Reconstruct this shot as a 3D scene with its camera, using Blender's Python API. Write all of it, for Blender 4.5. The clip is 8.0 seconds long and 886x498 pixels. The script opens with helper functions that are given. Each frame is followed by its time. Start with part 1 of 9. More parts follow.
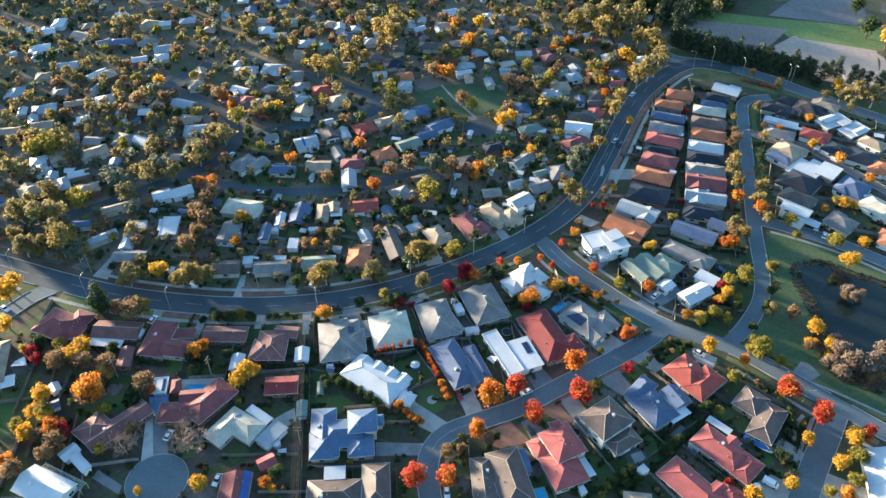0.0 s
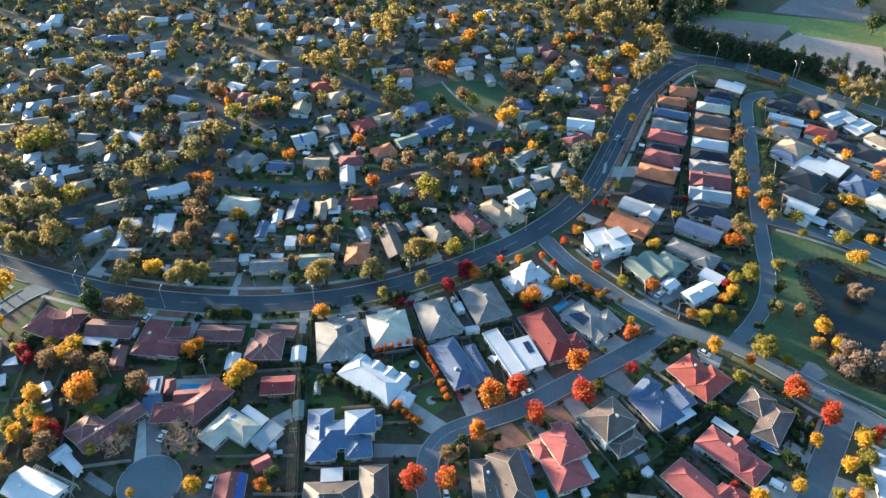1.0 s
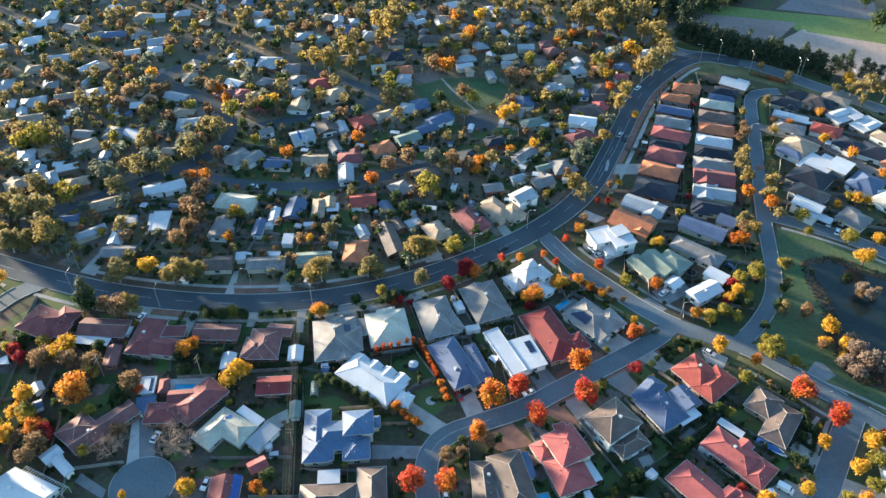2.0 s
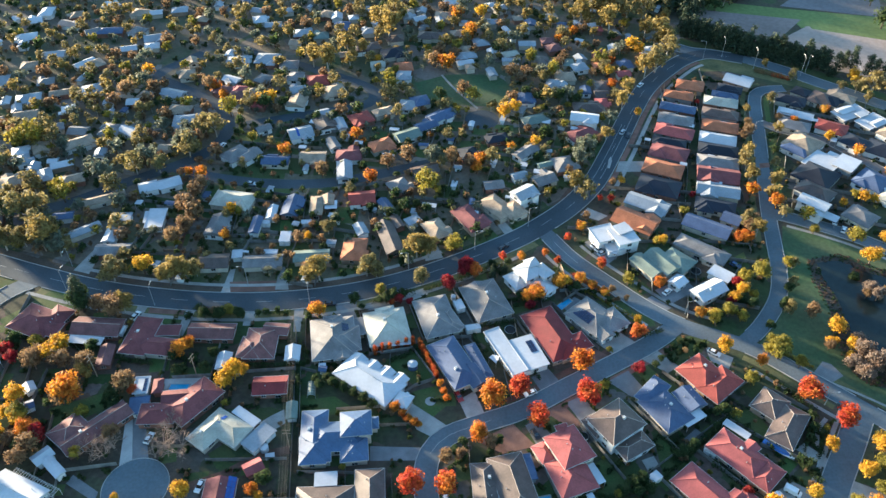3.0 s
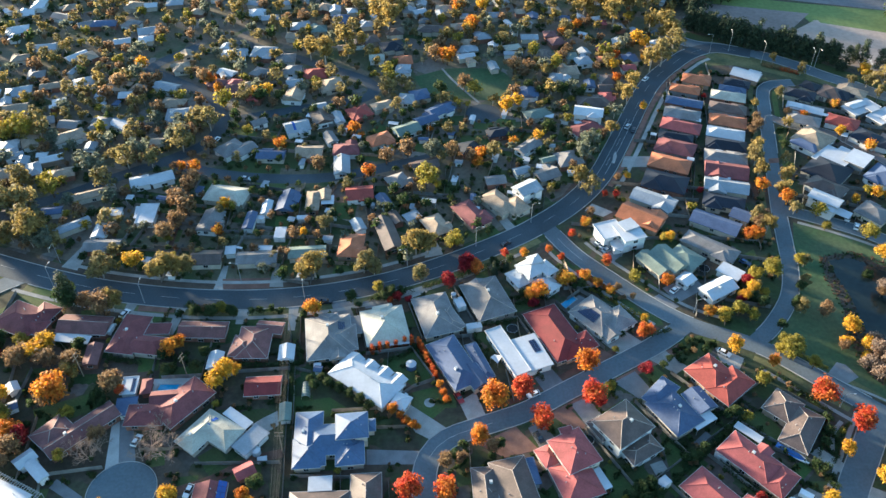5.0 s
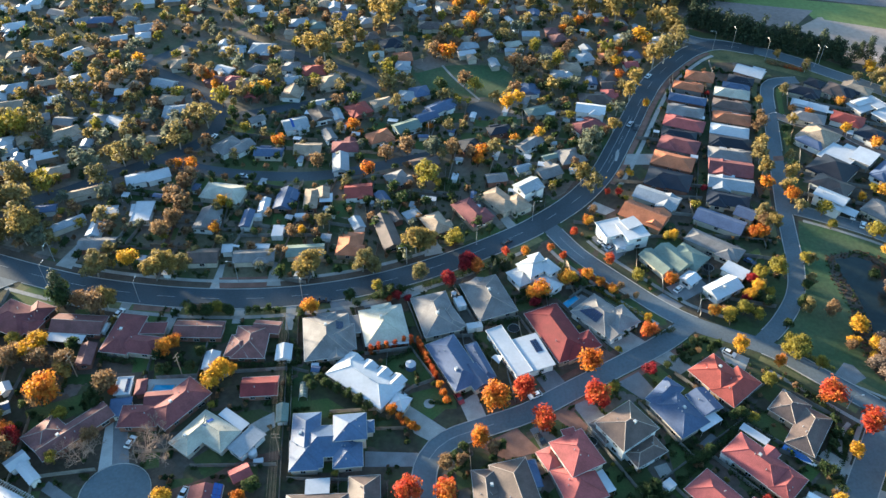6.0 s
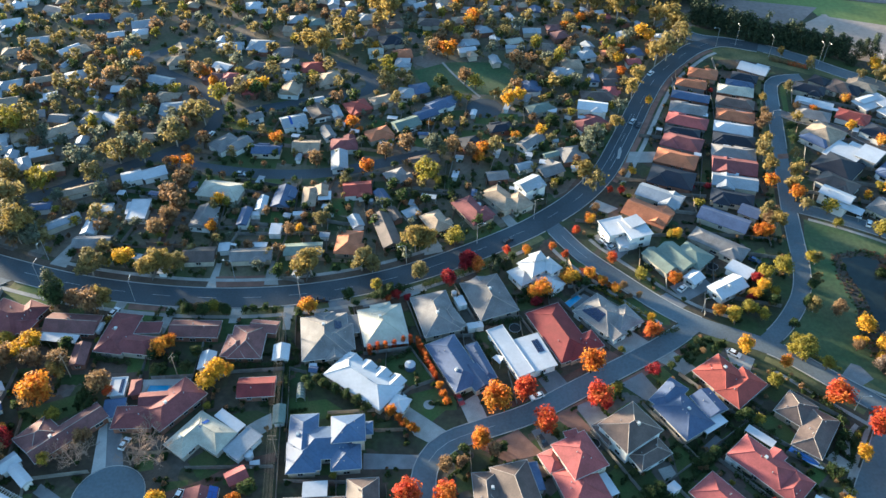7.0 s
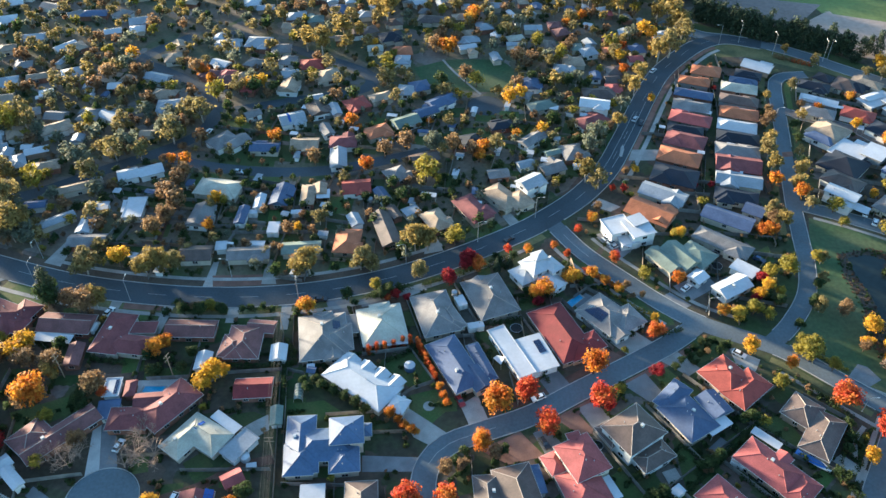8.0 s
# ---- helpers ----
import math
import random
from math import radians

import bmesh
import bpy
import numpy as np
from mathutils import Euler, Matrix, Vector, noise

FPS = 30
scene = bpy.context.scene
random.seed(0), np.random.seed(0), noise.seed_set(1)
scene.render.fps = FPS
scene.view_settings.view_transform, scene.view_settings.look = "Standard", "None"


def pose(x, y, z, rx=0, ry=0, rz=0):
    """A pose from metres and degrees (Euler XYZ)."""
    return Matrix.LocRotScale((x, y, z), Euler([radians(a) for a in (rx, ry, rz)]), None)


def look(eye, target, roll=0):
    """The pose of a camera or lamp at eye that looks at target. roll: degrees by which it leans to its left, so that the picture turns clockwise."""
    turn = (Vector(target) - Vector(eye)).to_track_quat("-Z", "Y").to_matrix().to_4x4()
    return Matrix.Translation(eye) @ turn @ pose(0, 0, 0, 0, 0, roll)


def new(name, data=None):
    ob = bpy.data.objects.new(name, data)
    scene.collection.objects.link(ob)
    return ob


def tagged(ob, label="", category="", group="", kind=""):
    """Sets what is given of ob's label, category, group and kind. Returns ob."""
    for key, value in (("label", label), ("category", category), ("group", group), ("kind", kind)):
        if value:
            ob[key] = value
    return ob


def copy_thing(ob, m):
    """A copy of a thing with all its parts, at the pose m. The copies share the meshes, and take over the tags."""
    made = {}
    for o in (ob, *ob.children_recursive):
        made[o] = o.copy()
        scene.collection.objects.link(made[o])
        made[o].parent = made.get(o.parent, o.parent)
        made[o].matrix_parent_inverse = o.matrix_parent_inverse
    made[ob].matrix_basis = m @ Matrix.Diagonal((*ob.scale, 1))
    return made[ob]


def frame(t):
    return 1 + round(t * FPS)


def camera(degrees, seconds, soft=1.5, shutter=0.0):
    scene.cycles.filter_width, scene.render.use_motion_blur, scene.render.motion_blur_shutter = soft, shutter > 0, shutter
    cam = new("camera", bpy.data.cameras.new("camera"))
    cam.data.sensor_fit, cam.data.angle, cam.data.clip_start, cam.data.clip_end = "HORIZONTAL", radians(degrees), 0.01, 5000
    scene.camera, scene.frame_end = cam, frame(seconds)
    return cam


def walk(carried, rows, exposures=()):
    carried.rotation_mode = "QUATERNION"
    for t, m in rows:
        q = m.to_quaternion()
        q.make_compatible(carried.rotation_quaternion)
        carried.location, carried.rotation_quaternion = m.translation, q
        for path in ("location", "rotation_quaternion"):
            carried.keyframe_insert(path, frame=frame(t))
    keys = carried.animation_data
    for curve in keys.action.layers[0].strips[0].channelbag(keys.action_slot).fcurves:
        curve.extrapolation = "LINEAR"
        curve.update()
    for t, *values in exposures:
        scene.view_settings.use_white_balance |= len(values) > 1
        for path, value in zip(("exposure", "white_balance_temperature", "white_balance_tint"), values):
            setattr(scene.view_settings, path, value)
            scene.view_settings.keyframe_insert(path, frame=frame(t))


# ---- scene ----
cam = camera(58, 8.0, soft=1.5)
PATH = [
    (0.0, look((-0.510, -10.649, 219.232), (-0.388, 63.271, 151.884), -0.104)),
    (0.5, look((-0.414, -9.091, 216.789), (-0.313, 64.901, 149.520), -0.089)),
    (1.0, look((-0.326, -7.545, 214.411), (-0.244, 66.514, 147.215), -0.074)),
    (1.5, look((-0.245, -6.011, 212.099), (-0.181, 68.109, 144.971), -0.059)),
    (2.0, look((-0.172, -4.490, 209.851), (-0.126, 69.687, 142.785), -0.045)),
    (2.5, look((-0.107, -2.981, 207.669), (-0.077, 71.247, 140.660), -0.030)),
    (3.0, look((-0.050, -1.484, 205.552), (-0.035, 72.789, 138.594), -0.015)),
    (3.5, look((0.000, 0.000, 203.500), (0.000, 74.314, 136.587), 0.000)),
    (4.0, look((0.042, 1.472, 201.513), (0.029, 75.822, 134.640), 0.015)),
    (4.5, look((0.076, 2.932, 199.592), (0.050, 77.313, 132.752), 0.030)),
    (5.0, look((0.102, 4.380, 197.736), (0.065, 78.786, 130.924), 0.045)),
    (5.5, look((0.121, 5.815, 195.945), (0.074, 80.241, 129.155), 0.060)),
    (6.0, look((0.132, 7.239, 194.219), (0.075, 81.679, 127.446), 0.075)),
    (6.5, look((0.135, 8.650, 192.558), (0.070, 83.100, 125.796), 0.090)),
    (7.0, look((0.130, 10.048, 190.963), (0.059, 84.503, 124.206), 0.105)),
    (7.5, look((0.118, 11.435, 189.432), (0.040, 85.889, 122.675), 0.120)),
    (8.0, look((0.098, 12.809, 187.967), (0.015, 87.258, 121.203), 0.135)),
]
walk(cam, PATH, exposures=((0.0, 2.66, 5900, 2), (8.0, 2.59, 5850, 2)))

# ---- light ----
world = bpy.data.worlds.new("world")
scene.world = world
world.use_nodes = True
wn = world.node_tree
sky = wn.nodes.new("ShaderNodeTexSky")
sky.sky_type = "NISHITA"
sky.sun_disc = False
SUN_ELEV, SUN_AZ = 6.5, -54.0          # degrees; azimuth from +y, clockwise positive
sky.sun_elevation, sky.sun_rotation = radians(SUN_ELEV), radians(SUN_AZ)
sky.air_density, sky.dust_density, sky.ozone_density = 1.0, 0.5, 2.2
wn.links.new(sky.outputs["Color"], wn.nodes["Background"].inputs["Color"])
wn.nodes["Background"].inputs["Strength"].default_value = 0.115
sun = new("sun", bpy.data.lights.new("sun", "SUN"))
sun.data.energy, sun.data.angle, sun.data.color = 5.0, radians(5.0), (1.0, 0.77, 0.53)
sd = Vector((math.sin(radians(SUN_AZ)) * math.cos(radians(SUN_ELEV)), math.cos(radians(SUN_AZ)) * math.cos(radians(SUN_ELEV)), math.sin(radians(SUN_ELEV))))
sun.matrix_world = look(sd * 300, (0, 0, 0))

# ---- materials ----
def surf(name, col, rough=0.8, metal=0.0, big=0.15, fine=2.0, vary=0.35, bump=0.0, rnd=0.0, col2=None, spec=0.4, courses=0.0):
    """A weathered surface: base colour, stains at a large and a small scale, optional relief."""
    m = bpy.data.materials.new(name)
    m.use_nodes = True
    t = m.node_tree
    b = t.nodes["Principled BSDF"]
    b.inputs["Roughness"].default_value, b.inputs["Metallic"].default_value = rough, metal
    b.inputs["Specular IOR Level"].default_value = spec
    geo = t.nodes.new("ShaderNodeNewGeometry")
    n1, n2 = t.nodes.new("ShaderNodeTexNoise"), t.nodes.new("ShaderNodeTexNoise")
    for n, s in ((n1, big), (n2, fine)):
        n.inputs["Scale"].default_value, n.inputs["Detail"].default_value = s, 4.0
        t.links.new(geo.outputs["Position"], n.inputs["Vector"])
    c2 = col2 or tuple(c * (1 - vary) for c in col)
    ramp = t.nodes.new("ShaderNodeMapRange")
    ramp.inputs["From Min"].default_value, ramp.inputs["From Max"].default_value = 0.36, 0.64
    t.links.new(n1.outputs["Fac"], ramp.inputs["Value"])
    mix = t.nodes.new("ShaderNodeMix")
    mix.data_type = "RGBA"
    mix.inputs["A"].default_value, mix.inputs["B"].default_value = (*col, 1), (*c2, 1)
    t.links.new(ramp.outputs["Result"], mix.inputs["Factor"])
    fine_mix = t.nodes.new("ShaderNodeMapRange")
    fine_mix.inputs["From Min"].default_value, fine_mix.inputs["From Max"].default_value = 0.3, 0.7
    fine_mix.inputs["To Min"].default_value, fine_mix.inputs["To Max"].default_value = 1 - vary * 0.6, 1 + vary * 0.4
    t.links.new(n2.outputs["Fac"], fine_mix.inputs["Value"])
    last = fine_mix.outputs["Result"]
    if courses:
        # rows of tiles, told by their height on the slope
        sep, wave = t.nodes.new("ShaderNodeSeparateXYZ"), t.nodes.new("ShaderNodeMath")
        wave.operation = "MULTIPLY"
        wave.inputs[1].default_value = 1 / courses
        t.links.new(geo.outputs["Position"], sep.inputs[0])
        t.links.new(sep.outputs["Z"], wave.inputs[0])
        fr, mr, mm = t.nodes.new("ShaderNodeMath"), t.nodes.new("ShaderNodeMapRange"), t.nodes.new("ShaderNodeMath")
        fr.operation, mm.operation = "FRACT", "MULTIPLY"
        t.links.new(wave.outputs[0], fr.inputs[0])
        mr.inputs["From Min"].default_value, mr.inputs["From Max"].default_value, mr.inputs["To Min"].default_value, mr.inputs["To Max"].default_value = 0.0, 0.35, 0.7, 1.04
        t.links.new(fr.outputs[0], mr.inputs["Value"])
        t.links.new(mr.outputs["Result"], mm.inputs[0])
        t.links.new(last, mm.inputs[1])
        last = mm.outputs[0]
    if rnd:
        info, mr2, m2 = t.nodes.new("ShaderNodeObjectInfo"), t.nodes.new("ShaderNodeMapRange"), t.nodes.new("ShaderNodeMath")
        m2.operation = "MULTIPLY"
        mr2.inputs["To Min"].default_value, mr2.inputs["To Max"].default_value = 1 - rnd, 1 + rnd
        t.links.new(info.outputs["Random"], mr2.inputs["Value"])
        t.links.new(mr2.outputs["Result"], m2.inputs[0])
        t.links.new(last, m2.inputs[1])
        last = m2.outputs[0]
    mul = t.nodes.new("ShaderNodeVectorMath")
    mul.operation = "SCALE"
    t.links.new(mix.outputs["Result"], mul.inputs[0])
    t.links.new(last, mul.inputs["Scale"])
    t.links.new(mul.outputs[0], b.inputs["Base Color"])
    if bump:
        bp = t.nodes.new("ShaderNodeBump")
        bp.inputs["Strength"].default_value, bp.inputs["Distance"].default_value = 0.6, bump
        t.links.new(n2.outputs["Fac"], bp.inputs["Height"])
        t.links.new(bp.outputs["Normal"], b.inputs["Normal"])
    return m


def leaf_mat(name, *cols, trans=0.5):
    """Leaves: one of several autumn tints per clump, per tree, and light that shines through."""
    m = bpy.data.materials.new(name)
    m.use_nodes = True
    t = m.node_tree
    b = t.nodes["Principled BSDF"]
    b.inputs["Roughness"].default_value = 0.7
    b.inputs["Specular IOR Level"].default_value = 0.25
    info, geo = t.nodes.new("ShaderNodeObjectInfo"), t.nodes.new("ShaderNodeNewGeometry")
    add, fr, ramp = t.nodes.new("ShaderNodeMath"), t.nodes.new("ShaderNodeMath"), t.nodes.new("ShaderNodeValToRGB")
    add.operation, fr.operation = "MULTIPLY_ADD", "MULTIPLY_ADD"
    add.inputs[1].default_value, add.inputs[2].default_value = 0.38, 0.0
    t.links.new(info.outputs["Random"], add.inputs[0])
    fr.inputs[1].default_value = 0.3
    t.links.new(geo.outputs["Random Per Island"], fr.inputs[0])
    t.links.new(add.outputs[0], fr.inputs[2])
    # the tint drifts across a crown, as leaves turn branch by branch
    drift, dmap, tint = t.nodes.new("ShaderNodeTexNoise"), t.nodes.new("ShaderNodeMapRange"), t.nodes.new("ShaderNodeMath")
    drift.inputs["Scale"].default_value, drift.inputs["Detail"].default_value = 0.22, 1.0
    dmap.inputs["From Min"].default_value, dmap.inputs["From Max"].default_value, dmap.inputs["To Min"].default_value, dmap.inputs["To Max"].default_value = 0.34, 0.66, -0.08, 0.42
    tint.operation, tint.use_clamp = "ADD", True
    t.links.new(geo.outputs["Position"], drift.inputs["Vector"])
    t.links.new(drift.outputs["Fac"], dmap.inputs["Value"])
    t.links.new(dmap.outputs["Result"], tint.inputs[0])
    t.links.new(fr.outputs[0], tint.inputs[1])
    els = ramp.color_ramp.elements
    while len(els) < len(cols):
        els.new(0.5)
    for i, c in enumerate(cols):
        els[i].position, els[i].color = i / (len(cols) - 1), (*c, 1)
    t.links.new(tint.outputs[0], ramp.inputs[0])
    # clumps differ in tone
    noi, mr, sc = t.nodes.new("ShaderNodeTexNoise"), t.nodes.new("ShaderNodeMapRange"), t.nodes.new("ShaderNodeVectorMath")
    noi.inputs["Scale"].default_value = 0.7
    t.links.new(geo.outputs["Position"], noi.inputs["Vector"])
    mr.inputs["From Min"].default_value, mr.inputs["From Max"].default_value, mr.inputs["To Min"].default_value, mr.inputs["To Max"].default_value = 0.3, 0.7, 0.55, 1.3
    t.links.new(noi.outputs["Fac"], mr.inputs["Value"])
    sc.operation = "SCALE"
    t.links.new(ramp.outputs["Color"], sc.inputs[0])
    t.links.new(mr.outputs["Result"], sc.inputs["Scale"])
    t.links.new(sc.outputs[0], b.inputs["Base Color"])
    tr, mx = t.nodes.new("ShaderNodeBsdfTranslucent"), t.nodes.new("ShaderNodeMixShader")
    mx.inputs["Fac"].default_value = trans
    t.links.new(sc.outputs[0], tr.inputs["Color"])
    t.links.new(b.outputs["BSDF"], mx.inputs[1])
    t.links.new(tr.outputs["BSDF"], mx.inputs[2])
    t.links.new(mx.outputs["Shader"], t.nodes["Material Output"].inputs["Surface"])
    return m


ROOF = {
    "blue": surf("blue_steel_roof", (0.085, 0.130, 0.225), 0.5, 0.0, 0.2, 1.5, 0.22, spec=0.3, rnd=0.08),
    "slate": surf("slate_blue_steel_roof", (0.082, 0.112, 0.19), 0.6, 0.0, 0.2, 1.5, 0.22, spec=0.22, rnd=0.1),
    "white": surf("white_steel_roof", (0.46, 0.475, 0.505), 0.6, 0.0, 0.15, 1.2, 0.14, rnd=0.08),
    "cream": surf("cream_tile_roof", (0.46, 0.435, 0.36), 0.8, 0.0, 0.25, 2.0, 0.25, rnd=0.08, courses=0.14),
    "grey": surf("grey_tile_roof", (0.21, 0.20, 0.20), 0.8, 0.0, 0.25, 2.0, 0.3, rnd=0.12, courses=0.14),
    "lgrey": surf("light_grey_steel_roof", (0.29, 0.31, 0.34), 0.55, 0.0, 0.2, 1.5, 0.2, rnd=0.1),
    "tan": surf("weathered_tan_tile_roof", (0.34, 0.26, 0.19), 0.85, 0.0, 0.3, 2.0, 0.3, rnd=0.12, courses=0.14),
    "brown": surf("brown_tile_roof", (0.108, 0.078, 0.067), 0.5, 0.0, 0.3, 2.0, 0.32, rnd=0.12, courses=0.14),
    "red": surf("red_tile_roof", (0.30, 0.060, 0.047), 0.8, 0.0, 0.3, 2.0, 0.25, rnd=0.1, courses=0.14),
    "pink": surf("faded_red_tile_roof", (0.31, 0.080, 0.080), 0.8, 0.0, 0.3, 2.0, 0.25, rnd=0.1, courses=0.14),
    "crimson": surf("crimson_tile_roof", (0.20, 0.032, 0.034), 0.8, 0.0, 0.3, 2.0, 0.25, rnd=0.08, courses=0.14),
    "rust": surf("red_brown_tile_roof", (0.180, 0.082, 0.078), 0.85, 0.0, 0.3, 2.0, 0.3, rnd=0.12, courses=0.14),
    "dred": surf("dark_red_tile_roof", (0.195, 0.062, 0.064), 0.85, 0.0, 0.3, 2.0, 0.28, rnd=0.12, courses=0.14),
    "orange": surf("terracotta_tile_roof", (0.44, 0.155, 0.075), 0.85, 0.0, 0.3, 2.0, 0.28, rnd=0.1, courses=0.14),
    "navy": surf("charcoal_steel_roof", (0.016, 0.020, 0.032), 0.6, 0.0, 0.2, 1.5, 0.25, rnd=0.2, spec=0.3),
    "green": surf("pale_green_steel_roof", (0.16, 0.20, 0.17), 0.55, 0.0, 0.2, 1.5, 0.25, rnd=0.1),
}
WALL = {
    "cream": surf("cream_render", (0.52, 0.46, 0.37), 0.9, 0, 0.3, 3, 0.2, rnd=0.12),
    "brick": surf("red_brick", (0.27, 0.13, 0.09), 0.9, 0, 0.4, 6, 0.35, rnd=0.15),
    "tan": surf("tan_brick", (0.38, 0.28, 0.20), 0.9, 0, 0.4, 6, 0.3, rnd=0.12),
    "white": surf("white_paint", (0.72, 0.71, 0.68), 0.8, 0, 0.3, 3, 0.12, rnd=0.06),
    # plain grey walls, also pale walls with their shade put into the colour
    "grey": surf("grey_render", (0.25, 0.25, 0.25), 0.9, 0, 0.3, 3, 0.2, rnd=0.15),
}
TRIM = surf("painted_fascia", (0.44, 0.42, 0.39), 0.6, 0, 0.3, 3, 0.12, rnd=0.12)
CAP = surf("ridge_mortar", (0.40, 0.34, 0.30), 0.9, 0, 0.4, 4, 0.25)
GLASS = surf("window_glass", (0.02, 0.025, 0.03), 0.08, 0, 0.3, 3, 0.2, spec=0.9)
ALU = surf("aluminium_frame", (0.62, 0.62, 0.6), 0.45, 0.3, 0.3, 3, 0.15)
SOLAR = surf("solar_cell", (0.012, 0.02, 0.06), 0.15, 0, 0.3, 6, 0.3, spec=0.8)
SOLARB = surf("blue_solar_cell", (0.03, 0.08, 0.32), 0.2, 0, 0.3, 6, 0.3, spec=0.8)
TIMBER = surf("weathered_timber", (0.29, 0.22, 0.16), 0.9, 0, 0.6, 8, 0.4, rnd=0.2)
STEEL_POST = surf("galvanised_steel", (0.42, 0.43, 0.44), 0.5, 0.4, 0.5, 8, 0.25)
PALE_PAVE = surf("pale_stone_paving", (0.50, 0.485, 0.46), 0.9, 0, 0.25, 3, 0.2, bump=0.01)
CONC = surf("concrete_paving", (0.33, 0.315, 0.29), 0.9, 0, 0.25, 3, 0.25, bump=0.01, rnd=0.15)
PAVER = surf("red_brick_paving", (0.22, 0.115, 0.085), 0.9, 0, 0.3, 4, 0.3, bump=0.01, rnd=0.12)
GREYPAVE = surf("grey_paving", (0.20, 0.20, 0.205), 0.9, 0, 0.3, 4, 0.25, bump=0.01, rnd=0.12)
ASPHALT = surf("asphalt", (0.058, 0.074, 0.088), 0.85, 0, 0.06, 1.5, 0.3, bump=0.01)
ASPHALT_SIDE = surf("worn_grey_asphalt", (0.118, 0.145, 0.165), 0.85, 0, 0.06, 1.2, 0.25, bump=0.01)
KERB = surf("concrete_kerb", (0.40, 0.39, 0.37), 0.9, 0, 0.2, 3, 0.25)
PAINT = surf("road_paint", (0.45, 0.46, 0.45), 0.7, 0, 0.5, 3, 0.3)
LAWN = surf("cut_lawn", (0.05, 0.085, 0.022), 0.95, 0, 0.12, 1.5, 0.35, bump=0.04, rnd=0.3, col2=(0.075, 0.085, 0.03))
MULCH = surf("bark_mulch", (0.16, 0.085, 0.06), 0.95, 0, 0.3, 3, 0.4, bump=0.05, rnd=0.25)
BARK = surf("grey_bark", (0.13, 0.095, 0.07), 0.95, 0, 0.6, 6, 0.4, bump=0.03)
PALE_BARK = surf("pale_gum_bark", (0.46, 0.40, 0.33), 0.85, 0, 0.6, 4, 0.35, bump=0.02)
WATER = surf("pond_water", (0.018, 0.027, 0.026), 0.16, 0, 0.05, 0.5, 0.3, spec=0.3)
POOL = surf("pool_water", (0.05, 0.32, 0.55), 0.08, 0, 0.3, 1.5, 0.2, spec=0.6)
REED = leaf_mat("dry_reeds", (0.20, 0.13, 0.09), (0.28, 0.20, 0.14), (0.16, 0.12, 0.08), trans=0.2)
FENCE = surf("weathered_steel_fence", (0.21, 0.20, 0.185), 0.7, 0, 0.5, 4, 0.3, rnd=0.25)
TYRE = surf("tyre_rubber", (0.02, 0.02, 0.02), 0.9, 0, 1, 8, 0.3)
LEAF = {
    "red": leaf_mat("red_maple_leaves", (0.36, 0.025, 0.026), (0.48, 0.075, 0.028), (0.56, 0.22, 0.035)),
    "dkred": leaf_mat("crimson_leaves", (0.16, 0.015, 0.025), (0.30, 0.02, 0.03), (0.40, 0.05, 0.03)),
    "orange": leaf_mat("orange_leaves", (0.42, 0.085, 0.018), (0.54, 0.20, 0.025), (0.56, 0.34, 0.04)),
    "flame": leaf_mat("flame_leaves", (0.38, 0.045, 0.02), (0.48, 0.11, 0.025), (0.52, 0.20, 0.03)),
    "gold": leaf_mat("golden_leaves", (0.46, 0.21, 0.02), (0.58, 0.33, 0.03), (0.54, 0.36, 0.045)),
    "yellow": leaf_mat("yellow_green_leaves", (0.15, 0.145, 0.03), (0.27, 0.225, 0.038), (0.40, 0.30, 0.045)),
    "gum": leaf_mat("olive_gum_leaves", (0.15, 0.14, 0.055), (0.23, 0.185, 0.075), (0.30, 0.23, 0.095)),
    "tan": leaf_mat("dry_brown_leaves", (0.17, 0.10, 0.055), (0.25, 0.155, 0.08), (0.31, 0.21, 0.10)),
    # lighter, warmer copy of the gum leaves, with sunlight put into the colour
    "gumgold": leaf_mat("sunlit_gum_leaves", (0.19, 0.15, 0.05), (0.28, 0.205, 0.065), (0.36, 0.26, 0.08)),
    "reed": leaf_mat("dry_reed_leaves", (0.09, 0.06, 0.045), (0.14, 0.095, 0.065), (0.20, 0.14, 0.09)),
    "fluff": leaf_mat("pale_seed_heads", (0.17, 0.125, 0.10), (0.25, 0.19, 0.15), (0.24, 0.15, 0.10)),
    "green": leaf_mat("dark_green_leaves", (0.028, 0.052, 0.019), (0.046, 0.074, 0.024), (0.074, 0.088, 0.030)),
    "pine": leaf_mat("dark_pine_needles", (0.026, 0.042, 0.024), (0.040, 0.058, 0.030), (0.060, 0.072, 0.036), trans=0.15),
    "sage": leaf_mat("grey_green_leaves", (0.11, 0.13, 0.095), (0.16, 0.175, 0.125), (0.20, 0.205, 0.14)),
}

# ---- building blocks ----
def link_mesh(name, verts, faces, mat, parent=None, label="", smooth=False):
    me = bpy.data.meshes.new(name)
    me.from_pydata([tuple(v) for v in verts], [], faces)
    me.materials.append(mat)
    if smooth:
        me.shade_smooth()
    ob = new(name, me)
    if parent is not None:
        ob.parent = parent
    if label:
        tagged(ob, label)
    return ob


def part(name, bm, mat, parent=None, label=""):
    me = bpy.data.meshes.new(name)
    bm.to_mesh(me)
    bm.free()
    me.materials.append(mat)
    ob = new(name, me)
    if parent is not None:
        ob.parent = parent
    if label:
        tagged(ob, label)
    return ob


